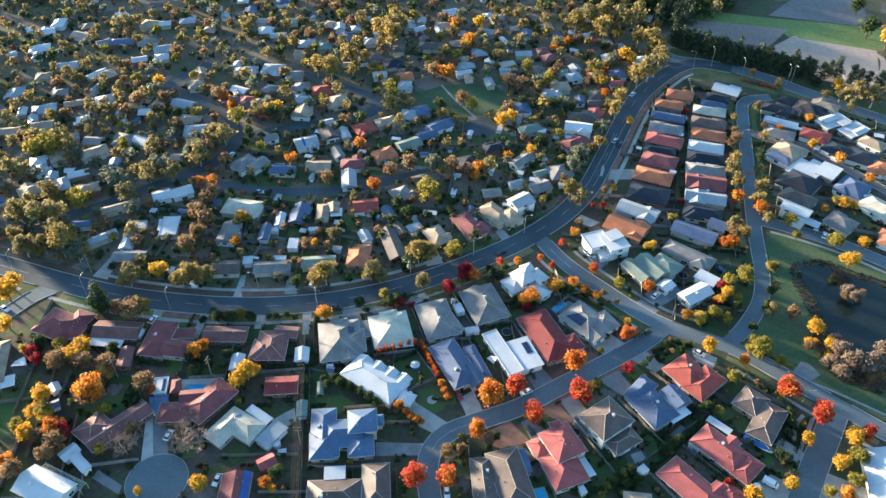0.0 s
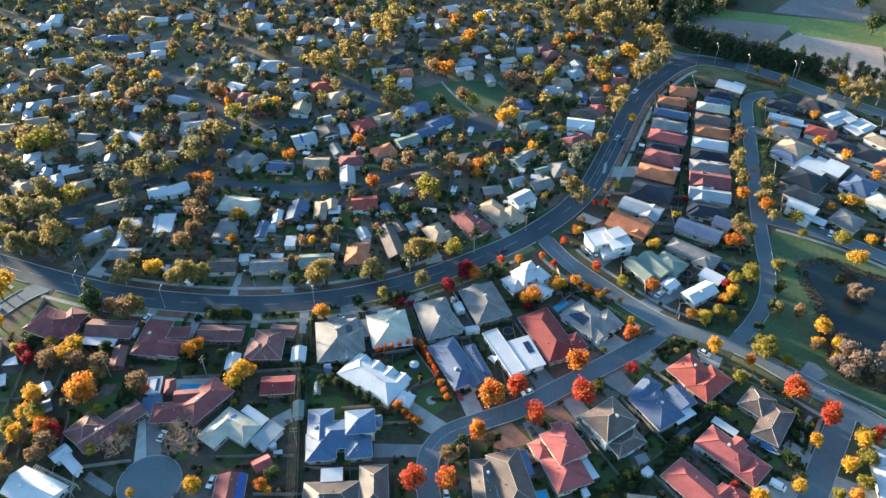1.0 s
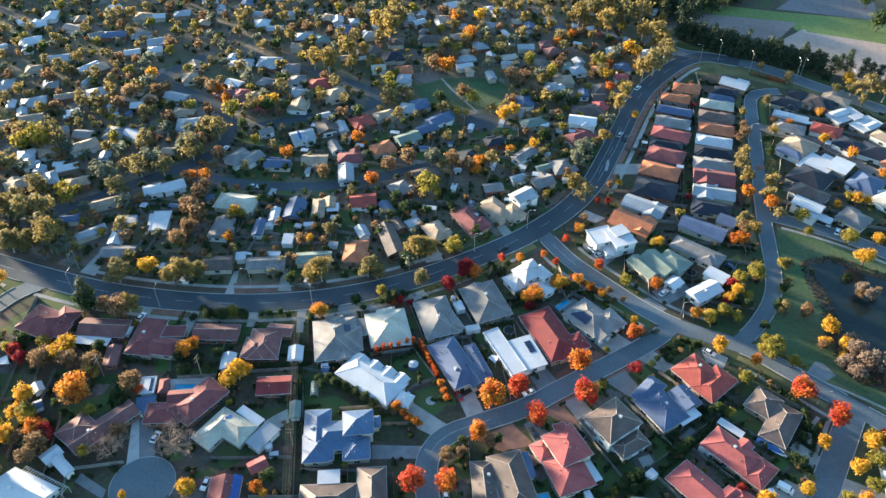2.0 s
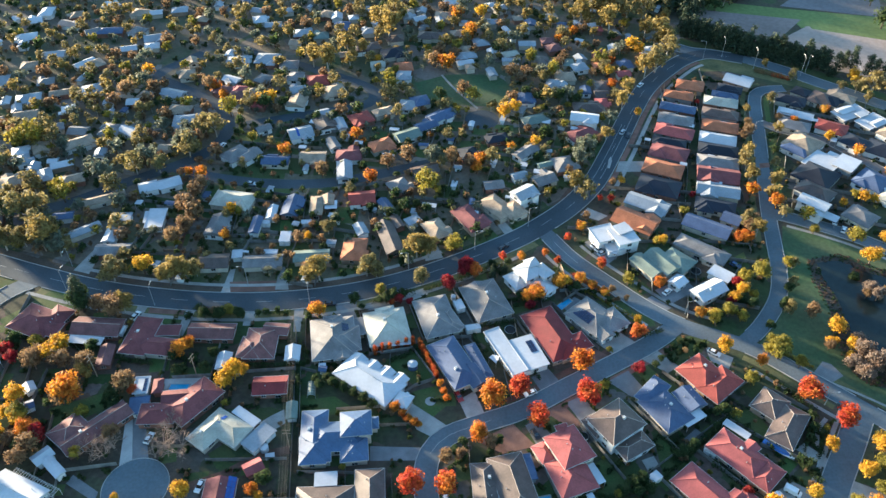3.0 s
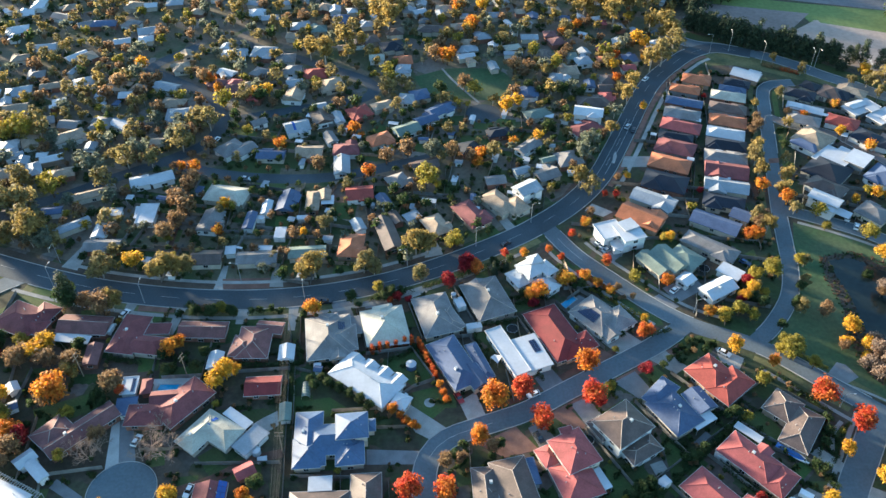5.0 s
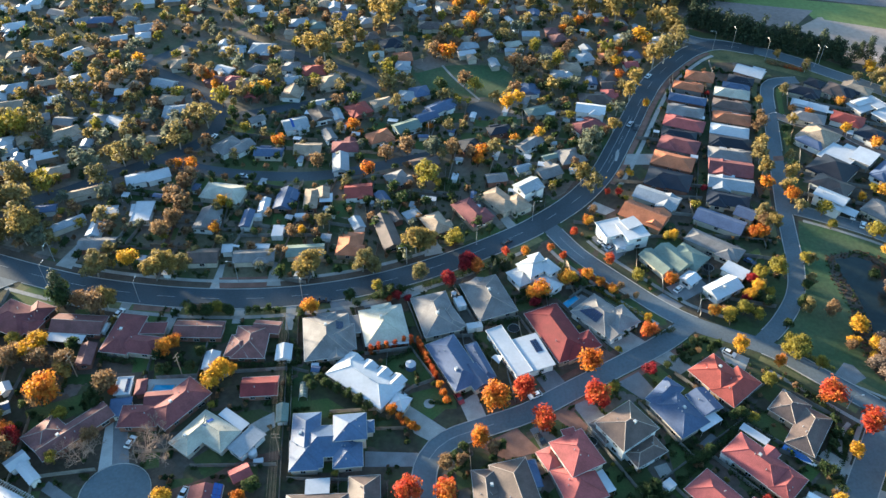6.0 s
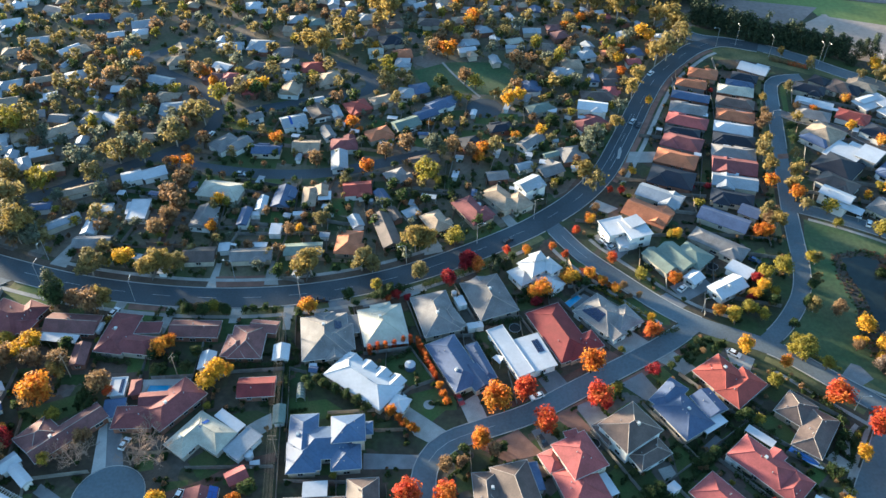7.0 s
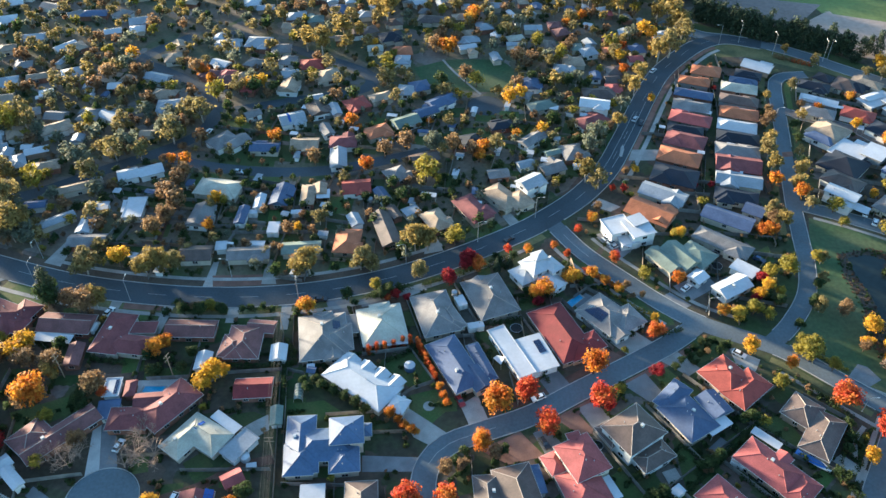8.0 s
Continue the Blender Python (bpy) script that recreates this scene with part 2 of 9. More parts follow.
def box_data(x, y, z, w, d, h, rot=0.0, bev=0.0):
    """Corners and faces of a box that stands on z, turned by rot degrees; bev narrows its top."""
    c, s = math.cos(radians(rot)), math.sin(radians(rot))
    v = []
    for zz, k in ((z, 0), (z + h, bev)):
        for sx, sy in ((-1, -1), (1, -1), (1, 1), (-1, 1)):
            px, py = sx * (w / 2 - k), sy * (d / 2 - k)
            v.append((x + c * px - s * py, y + s * px + c * py, zz))
    return v, [(3, 2, 1, 0), (4, 5, 6, 7), (0, 1, 5, 4), (1, 2, 6, 5), (2, 3, 7, 6), (3, 0, 4, 7)]


def merge(*datas):
    V, F = [], []
    for v, f in datas:
        k = len(V)
        V += list(v)
        F += [tuple(i + k for i in q) for q in f]
    return V, F


def tube_data(p, q, r0, r1, n=6):
    p, q = Vector(p), Vector(q)
    a = (q - p).normalized()
    u = a.orthogonal().normalized()
    w = a.cross(u)
    v = [p + (u * math.cos(2 * math.pi * i / n) + w * math.sin(2 * math.pi * i / n)) * r0 for i in range(n)]
    v += [q + (u * math.cos(2 * math.pi * i / n) + w * math.sin(2 * math.pi * i / n)) * r1 for i in range(n)]
    return v, [(i, (i + 1) % n, n + (i + 1) % n, n + i) for i in range(n)] + [tuple(range(n))[::-1], tuple(range(n, 2 * n))]


def empty(name, x, y, z=0.0, rot=0.0):
    ob = new(name)
    ob.empty_display_size = 0.5
    ob.matrix_basis = pose(x, y, z, 0, 0, rot)
    return ob


# ---- ground sheets, roads ----
SEGMENTS = []      # roads, to keep trees off them
BLOCKS = []        # houses, likewise
PAVED = []         # drives and courts, likewise
ROADLINES = []     # centre lines and widths


def smooth_line(pts, step=3.0):
    """A Catmull-Rom line through the given points."""
    P = [Vector((x, y)) for x, y in pts]
    P = [P[0] * 2 - P[1]] + P + [P[-1] * 2 - P[-2]]
    out = []
    for i in range(1, len(P) - 2):
        n = max(2, int((P[i + 1] - P[i]).length / step))
        for k in range(n):
            t = k / n
            a, b, c, d = P[i - 1], P[i], P[i + 1], P[i + 2]
            out.append(0.5 * (2 * b + (c - a) * t + (2 * a - 5 * b + 4 * c - d) * t * t + (3 * b - a - 3 * c + d) * t ** 3))
    out.append(P[-2])
    return out


def offsets(line, k):
    res = []
    for i, p in enumerate(line):
        d = (line[min(i + 1, len(line) - 1)] - line[max(i - 1, 0)]).normalized()
        res.append(p + Vector((-d.y, d.x)) * k)
    return res


def strip_data(line, a, b, z0, z1=None, base=None):
    """A band between two offsets of a line; with base, a raised band with sides."""
    L, R = offsets(line, a), offsets(line, b)
    n = len(line)
    z1 = z0 if z1 is None else z1
    v = [(p.x, p.y, z0) for p in L] + [(p.x, p.y, z1) for p in R]
    f = [(i, n + i, n + i + 1, i + 1) if a > b else (i, i + 1, n + i + 1, n + i) for i in range(n - 1)]
    if base is not None:
        v += [(p.x, p.y, base) for p in L] + [(p.x, p.y, base) for p in R]
        f += [(2 * n + i, i, i + 1, 2 * n + i + 1) for i in range(n - 1)] + [(n + i, 3 * n + i, 3 * n + i + 1, n + i + 1) for i in range(n - 1)]
    return v, f


def road(name, label, pts, width, z, mat):
    line = smooth_line(pts)
    SEGMENTS.append((line, width / 2 + 1.5))
    ROADLINES.append((line, width))
    ob = link_mesh(name, *strip_data(line, width / 2, -width / 2, z), mat)
    tagged(ob, label, "road", kind="structure")
    return line


def clear_runs(own, pts, margin):
    """The runs of a side line that lie on no other road."""
    runs, cur = [], []
    for p in pts:
        on = any(line is not own and any((p - q).length < width / 2 + margin for q in line) for line, width in ROADLINES)
        if on:
            if len(cur) > 2:
                runs.append(cur)
            cur = []
        else:
            cur.append(p)
    if len(cur) > 2:
        runs.append(cur)
    return runs


def kerb_line(line, width, z, a, b):
    """Raised kerbs on both sides between the shares a and b of a road's length."""
    n = len(line)
    for side in (1, -1):
        k = side * (width / 2 + 0.12)
        for seg in clear_runs(line, offsets(line, k)[int(a * n):int(b * n)], 0.3):
            ob = link_mesh("kerb", *strip_data(seg, 0.13, -0.13, z + 0.14, base=-0.05), KERB)
            tagged(ob, "pale concrete kerb along the street", "kerb", kind="structure")


def dashes(line, off, length, gap, z, a=0.0, b=1.0, w=0.14):
    n = len(line)
    acc, on, cur, datas = 0.0, True, [], []
    for i in range(int(a * n), min(n - 1, int(b * n))):
        cur.append(line[i])
        acc += (line[i + 1] - line[i]).length
        if acc > (length if on else gap):
            if on:
                cur.append(line[i + 1])
                datas.append(strip_data(cur, off + w / 2, off - w / 2, z))
            on, acc, cur = not on, 0.0, []
    if on and len(cur) > 1:
        datas.append(strip_data(cur, off + w / 2, off - w / 2, z))
    if datas:
        tagged(link_mesh("lane_marking", *merge(*datas), PAINT), "worn white lane marking painted on asphalt", "road marking", kind="structure")


def patch(name, label, category, mat, z, *pts, curve=False):
    """A flat area of ground cover with a rounded or straight outline."""
    P = [Vector(p) for p in pts]
    if curve:
        L = smooth_line([*pts, pts[0]], 2.0)[:-1]
        P = L
    n = len(P)
    v = [(p.x, p.y, z) for p in P] + [(p.x, p.y, -0.05) for p in P]
    area = sum(P[i].x * P[(i + 1) % n].y - P[(i + 1) % n].x * P[i].y for i in range(n))
    top = tuple(range(n)) if area > 0 else tuple(range(n))[::-1]
    if name in ("driveway", "road", "pond"):
        PAVED.append([(p.x, p.y) for p in P])
    ob = link_mesh(name, v, [top] + [(i, n + i, n + (i + 1) % n, (i + 1) % n) for i in range(n)], mat)
    return tagged(ob, label, category, kind="structure")


# ---- houses ----
def roof_data(kind, w, d, eave, slope):
    """Vertices and faces of a solid roof over a w x d rectangle about the origin, with a 0.18 m fascia, and its ridge lines."""
    a, b = w / 2, d / 2
    E = [(-a, -b), (a, -b), (a, b), (-a, b)]
    low = [(x, y, eave - 0.18) for x, y in E]
    top = [(x, y, eave) for x, y in E]
    lines = []
    if kind in ("hip", "gable"):
        along_x = w >= d
        m = min(a, b)
        rz = eave + m * slope
        inset = m if kind == "hip" else 0.0
        if along_x:
            r = [(-a + inset, 0, rz), (a - inset, 0, rz)]
            f = [(4, 5, 9, 8), (5, 6, 9), (6, 7, 8, 9), (7, 4, 8)]
        else:
            r = [(0, -b + inset, rz), (0, b - inset, rz)]
            f = [(4, 5, 8), (5, 6, 9, 8), (6, 7, 9), (7, 4, 8, 9)]
        v = low + top + r
        lines.append((r[0], r[1]))
        if kind == "hip":
            for i, p in enumerate(top):
                near = min(r, key=lambda q: (Vector(q) - Vector(p)).length)
                lines.append((p, near))
    elif kind == "shed":
        v = low + [(x, y, eave + (0.0 if y < 0 else d * 0.12)) for x, y in E]
        f = [(4, 5, 6, 7)]
    else:
        v = low + top
        f = [(4, 5, 6, 7)]
    f += [(0, 1, 5, 4), (1, 2, 6, 5), (2, 3, 7, 6), (3, 0, 4, 7), (3, 2, 1, 0)]
    return v, f, lines


def moved(v, x, y, rot):
    c, s = math.cos(radians(rot)), math.sin(radians(rot))
    return [(x + c * p[0] - s * p[1], y + s * p[0] + c * p[1], p[2]) for p in v]


def roof_height(wg, px, py):
    kind, _, _, w, d, rot, eave, slope = wg
    if kind == "hip":
        return eave + slope * min(w / 2 - abs(px), d / 2 - abs(py))
    if kind == "gable":
        return eave + slope * (d / 2 - abs(py) if w >= d else w / 2 - abs(px))
    return eave


def wing(kind, x, y, w, d, rot, eave=2.7, slope=0.42):
    return (kind, x, y, w, d, rot, eave, slope)


def window_on(house, x, y, z, w, h, rot, door=False):
    """A framed window let into a wall that faces the local -y of rot."""
    c, s = math.cos(radians(rot)), math.sin(radians(rot))
    fr = [box_data(x, y, z, w, 0.10, 0.08, rot), box_data(x, y, z + h - 0.08, w, 0.10, 0.08, rot)]
    for k in (-1, 0, 1):
        ox = k * (w / 2 - 0.04)
        fr.append(box_data(x + c * ox, y + s * ox, z + 0.08, 0.08, 0.10, h - 0.16, rot))
    ob = link_mesh("window", *merge(*fr), ALU, house)
    link_mesh("pane", *box_data(x, y, z + 0.08, w - 0.16, 0.05, h - 0.16, rot), GLASS, ob)
    return ob


def house(label, roof, wall, *wings, detail=2, category="house", solar=None):
    """A house: each wing has its walls, roof, gutter line and ridge caps."""
    hx, hy = wings[0][1], wings[0][2]
    H = empty({"shed": "shed", "patio cover": "patio_cover"}.get(category, "house"), hx, hy)
    tagged(H, label, category, {"shed": "garden sheds", "patio cover": "patio covers"}.get(category, "suburban houses"))
    rng = random.Random(int(hx * 13 + hy * 7))
    if detail <= 1 and category == "house" and len(wings) == 1 and wings[0][0] in ("hip", "gable") and min(wings[0][3:5]) > 6.0 and rng.random() < 0.8:
        # a cross wing that steps out of one long side
        k0, x0, y0, w0, d0, r0, e0, s0 = wings[0]
        lx = rng.choice((-1, 1)) * rng.uniform(0.12, 0.26) * max(w0, d0)
        ly = rng.choice((-1, -1, 1)) * (min(w0, d0) * 0.25 + rng.uniform(0.3, 1.2))
        ww, dd = max(w0, d0) * rng.uniform(0.34, 0.44), min(w0, d0) * 0.62
        if w0 < d0:
            lx, ly, ww, dd = ly, lx, dd, ww
        c0, q0 = math.cos(radians(r0)), math.sin(radians(r0))
        wings = (wings[0], (rng.choice(("hip", "gable")), x0 + c0 * lx - q0 * ly, y0 + q0 * lx + c0 * ly, ww, dd, r0, e0 + 0.02, s0))
    for i, wg in enumerate(wings):
        kind, x, y, w, d, rot, eave, slope = wg
        BLOCKS.append((x, y, max(w, d) * 0.5, min(w, d) * 0.5))
        x, y = x - hx, y - hy
        mat = ROOF[roof]
        dz = 0.013 * i
        inset = 0.5
        wall_v, wall_f = box_data(0, 0, 0, w - 2 * inset, d - 2 * inset, eave - 0.15)
        if kind == "gable":
            a, b, m = w / 2 - inset, d / 2 - inset, min(w, d) / 2 - inset
            zr = eave + m * slope - 0.02
            if w >= d:
                for sx in (-1, 1):
                    k = len(wall_v)
                    wall_v += [(sx * a, -b, eave - 0.15), (sx * a, b, eave - 0.15), (sx * a, 0, zr)]
                    wall_f.append((k, k + 1, k + 2) if sx > 0 else (k + 1, k, k + 2))
            else:
                for sy in (-1, 1):
                    k = len(wall_v)
                    wall_v += [(-a, sy * b, eave - 0.15), (a, sy * b, eave - 0.15), (0, sy * b, zr)]
                    wall_f.append((k + 1, k, k + 2) if sy > 0 else (k, k + 1, k + 2))
        if kind != "patio":
            link_mesh("wall", moved(wall_v, x, y, rot), wall_f, WALL[wall], H)
        else:
            for sx in (-1, 1):
                for sy in (-1, 1):
                    px, py = sx * (w / 2 - 0.15), sy * (d / 2 - 0.15)
                    link_mesh("post", moved(box_data(px, py, 0, 0.12, 0.12, eave - 0.1)[0], x, y, rot), box_data(0, 0, 0, 1, 1, 1)[1], TRIM, H)
        v, f, lines = roof_data("flat" if kind == "patio" else kind, w, d, eave + dz, slope)
        link_mesh("roof", moved(v, x, y, rot), f, ROOF["white"] if kind == "patio" else mat, H)
        if detail >= 2 and kind != "patio":
            # gutters run just outside the fascia
            g = []
            for sx, sy, ln, r2 in ((0, -1, w, 0), (0, 1, w, 0), (-1, 0, d, 90), (1, 0, d, 90)):
                g.append(box_data(sx * (w / 2 + 0.06), sy * (d / 2 + 0.06), eave + dz - 0.14, ln + 0.2, 0.11, 0.12, r2))
            gv, gf = merge(*g)
            link_mesh("gutter", moved(gv, x, y, rot), gf, TRIM, H)
        if kind == "flat" and detail >= 1 and i == 0:
            pv = merge(*[box_data(sx * (w / 2 - 0.1), sy * (d / 2 - 0.1), eave + dz, ln, 0.16, 0.14, r2) for sx, sy, ln, r2 in ((0, -1, w, 0), (0, 1, w, 0), (-1, 0, d - 0.4, 90), (1, 0, d - 0.4, 90))])
            link_mesh("parapet", moved(pv[0], x, y, rot), pv[1], mat, H)
        if detail >= 2 and lines:
            caps = [tube_data((p[0], p[1], p[2] - 0.02), (q[0], q[1], q[2] + 0.03), 0.085, 0.085, 5) for p, q in lines if (Vector(p) - Vector(q)).length > 0.3]
            if caps:
                cv, cf = merge(*caps)
                link_mesh("ridge_cap", moved(cv, x, y, rot), cf, CAP if roof in ("tan", "brown", "rust", "grey") else mat, H)
        if detail >= 2 and kind in ("hip", "gable") and w * d > 60:
            # vent pipes and a turbine vent
            for _ in range(rng.randint(1, 3)):
                px, py = rng.uniform(-0.3, 0.3) * w, rng.uniform(-0.3, 0.3) * d
                z = roof_height(wg, px, py)
                tv, tf = tube_data((px, py, z - 0.2), (px, py, z + rng.uniform(0.35, 0.6)), 0.12, 0.14, 8)
                link_mesh("vent_pipe", moved(tv, x, y, rot), tf, STEEL_POST, H)
        if detail >= 2 and i == 0 and kind != "flat" and w * d > 90 and rng.random() < 0.6:
            # a squat evaporative cooler on the slope
            px, py = rng.uniform(-0.2, 0.2) * w, rng.uniform(-0.25, 0.25) * d
            z = roof_height(wg, px, py)
            link_mesh("roof_cooler", moved(box_data(px, py, z - 0.35, 1.0, 1.0, 1.0, 0, 0.1)[0], x, y, rot), box_data(0, 0, 0, 1, 1, 1)[1], ALU, H)
        if kind != "patio" and detail >= 1 and min(w, d) > 5:
            for side in range(4):
                ang = rot + 90 * side
                nx, ny = math.sin(radians(ang)), -math.cos(radians(ang))     # outward normal of the local -y side
                if ny > (0.3 if detail > 1 else -0.2):
                    continue
                ln, off = (w, d) if side % 2 == 0 else (d, w)
                n = max(1, int(ln / (4.8 if detail >= 2 else 14.0)))
                for k in range(n):
                    t = (k + 0.5) / n - 0.5 + rng.uniform(-0.04, 0.04)
                    tx, ty = -ny, nx
                    cx = x + nx * (off / 2 - inset + 0.03) + tx * t * (ln - 2)
                    cy = y + ny * (off / 2 - inset + 0.03) + ty * t * (ln - 2)
                    for fl in range(2 if eave > 4.5 else 1):
                        window_on(H, cx, cy, 0.9 + 2.7 * fl if rng.random() < 0.7 else 0.25 + 2.7 * fl, rng.choice((1.5, 1.8, 2.4)), 1.25, ang)
    if solar:
        wi, px, py, nx, ny, smat = solar
        solar_array(H, wings[wi], px, py, nx, ny, smat, hx, hy)
    return H


def solar_array(H, wg, px, py, nx, ny, mat, hx, hy):
    """Framed panels that lie on a wing's slope, in a grid of nx by ny, in the wing's own axes."""
    kind, x, y, w, d, rot, eave, slope = wg
    for i in range(nx):
        for j in range(ny):
            ax, ay = px + (i - (nx - 1) / 2) * 1.75, py + (j - (ny - 1) / 2) * 1.12
            q = [(-0.84, -0.53), (0.84, -0.53), (0.84, 0.53), (-0.84, 0.53)]
            v = [(ax + a, ay + b, roof_height(wg, ax + a, ay + b) + 0.06) for a, b in q] + [(ax + a, ay + b, roof_height(wg, ax + a, ay + b) + 0.12) for a, b in q]
            link_mesh("solar_panel", moved(v, x - hx, y - hy, rot), box_data(0, 0, 0, 1, 1, 1)[1], mat, H)


def far_house(label, roof, wall, kind, x, y, w, d, rot, eave=2.7, detail=1):
    return house(label, roof, wall, wing(kind, x, y, w, d, rot, eave), detail=detail)


# ---- trees ----
def hedge(label, leaf, x1, y1, x2, y2, w=1.4, h=1.7):
    """A clipped or loose hedge: leaf clumps over a row of overlapping mounds on short stems."""
    L = math.hypot(x2 - x1, y2 - y1)
    H = empty("hedge", x1, y1, 0, math.degrees(math.atan2(y2 - y1, x2 - x1)))
    tagged(H, label, "hedge", "garden hedges")
    rng = random.Random(int(x1 * 5 + y1 * 3))
    n = max(2, int(L / 0.9))
    blobs = [(k * L / n, rng.uniform(-0.2, 0.2) * w, h * rng.uniform(0.35, 0.62), w * rng.uniform(0.42, 0.6)) for k in range(n + 1)]
    V, F = [], []
    leaf_quads(rng, blobs, min(1200, int(L * w * 26)), 0.28, V, F, 0.4)
    link_mesh("foliage", V, F, LEAF[leaf], H)
    link_mesh("stem", *merge(*[tube_data((b[0], b[1], -0.05), (b[0], b[1], b[2]), 0.06, 0.04, 5) for b in blobs]), BARK, H).name = "stems"


def leaf_quads(rng, centres, count, size, V, F, up=0.25):
    """Small bent leaf clumps on the skins of the given blobs (x, y, z, radius)."""
    wts = [c[3] ** 2 for c in centres]
    for _ in range(count):
        x, y, z, r = rng.choices(centres, wts)[0]
        n = Vector((rng.gauss(0, 1), rng.gauss(0, 1), rng.gauss(0.25, 1))).normalized()
        p = Vector((x, y, z)) + n * r * rng.uniform(0.5, 1.16)
        n = (n + Vector((rng.gauss(0, 0.5), rng.gauss(0, 0.5), rng.gauss(up, 0.5)))).normalized()
        u = n.orthogonal().normalized()
        w = n.cross(u)
        a = rng.uniform(0, 6.3)
        u, w = u * math.cos(a) + w * math.sin(a), w * math.cos(a) - u * math.sin(a)
        s = size * rng.uniform(0.6, 1.3)
        k = len(V)
        V += [p - u * s, p - w * s * 0.55 + n * s * 0.15, p + u * s, p + w * s * 0.55 + n * s * 0.15]
        F += [(k, k + 1, k + 3), (k + 1, k + 2, k + 3)]


def make_tree(seed, form, leaf, count, size):
    """A unit tree: crown about 1 m wide, for round, gum, cone, column and shrub forms. Returns its Empty."""
    rng = random.Random(seed)
    T = empty("tree", 0, 0, -50)
    V, F, blobs, wood = [], [], [], []
    if form == "round":
        h, trunk = 1.02, 0.22
        wood.append(tube_data((0, 0, -0.02), (0.01, 0, 0.45), 0.035, 0.022))
        for i in range(46):
            n = Vector((rng.gauss(0, 1), rng.gauss(0, 1), rng.gauss(0.2, 0.8))).normalized()
            rr = rng.uniform(0.10, 0.33)
            wob = 1 + 0.12 * math.sin(3 * math.atan2(n.y, n.x) + seed)
            blobs.append((n.x * rr * wob, n.y * rr * wob, 0.60 + n.z * rr * 1.02, rng.uniform(0.12, 0.19)))
        for i in range(6):
            b = blobs[i]
            wood.append(tube_data((0, 0, 0.25 + 0.03 * i), b[:3], 0.016, 0.005, 5))
    elif form == "gum":
        wood.append(tube_data((0, 0, -0.02), (0.03, 0.01, 0.5), 0.030, 0.018))
        for i in range(20):
            a, rr = rng.uniform(0, 6.3), rng.uniform(0.06, 0.36)
            b = (math.cos(a) * rr, math.sin(a) * rr * rng.uniform(0.8, 1.1), rng.uniform(0.55, 1.02) - rr * 0.45, rng.uniform(0.11, 0.18))
            blobs.append(b)
            if i < 8:
                mid = Vector((b[0] * 0.45, b[1] * 0.45, 0.28 + b[2] * 0.34))
                wood.append(tube_data((0.01, 0, 0.26 + 0.02 * i), mid, 0.016, 0.010, 5))
                wood.append(tube_data(mid, b[:3], 0.010, 0.004, 5))
    elif form == "cone":
        wood.append(tube_data((0, 0, -0.02), (0, 0, 1.5), 0.035, 0.008))
        for i in range(42):
            t = i / 41
            a = i * 2.4 + rng.uniform(-0.4, 0.4)
            rr = (1 - t) * 0.40 * rng.uniform(0.55, 1.0)
            blobs.append((math.cos(a) * rr, math.sin(a) * rr, 0.18 + t * 1.45, 0.14 * (1 - t) + 0.05))
    elif form == "column":
        wood.append(tube_data((0, 0, -0.02), (0, 0, 0.8), 0.03, 0.015))
        for i in range(22):
            t = i / 21
            a, rr = rng.uniform(0, 6.3), rng.uniform(0.05, 0.28) * math.sin(math.pi * (0.3 + 0.62 * t))
            blobs.append((math.cos(a) * rr * 1.3, math.sin(a) * rr * 1.3, 0.16 + t * 1.45, rng.uniform(0.17, 0.25)))
    elif form == "shrub":
        wood.append(tube_data((0, 0, -0.02), (0, 0, 0.35), 0.03, 0.02, 5))
        for i in range(14):
            a, rr = rng.uniform(0, 6.3), rng.uniform(0.05, 0.34)
            blobs.append((math.cos(a) * rr, math.sin(a) * rr, rng.uniform(0.10, 0.48) - rr * 0.3, rng.uniform(0.13, 0.2)))
    leaf_quads(rng, blobs, count, size, V, F)
    wv, wf = merge(*wood)
    link_mesh("trunk", wv, wf, PALE_BARK if form == "gum" else BARK, T)
    me = link_mesh("crown", V, F, LEAF[leaf], T)
    return T


def make_bare(seed):
    """A leafless tree: forking limbs down to fine twigs, about 1 m wide."""
    rng = random.Random(seed)
    T = empty("bare_tree", 0, 0, -50)
    W = []

    def grow(p, d, ln, r, depth):
        q = p + d * ln
        W.append(tube_data(p, q, r, r * 0.65, 4 if depth > 1 else 3))
        if depth == 0:
            return
        for _ in range(3 if depth > 1 else 4):
            nd = (d + Vector((rng.gauss(0, 0.55), rng.gauss(0, 0.55), rng.gauss(0.12, 0.3)))).normalized()
            grow(q, nd, ln * rng.uniform(0.62, 0.85), r * 0.6, depth - 1)

    for k in range(4):
        a = k * 1.57 + rng.uniform(-0.4, 0.4)
        grow(Vector((0, 0, 0.12)), Vector((math.cos(a) * 0.6, math.sin(a) * 0.6, 0.8)).normalized(), 0.22, 0.016, 4)
    W.append(tube_data((0, 0, -0.02), (0, 0, 0.16), 0.035, 0.028))
    link_mesh("trunk", *merge(*W), TWIG, T)
    return T


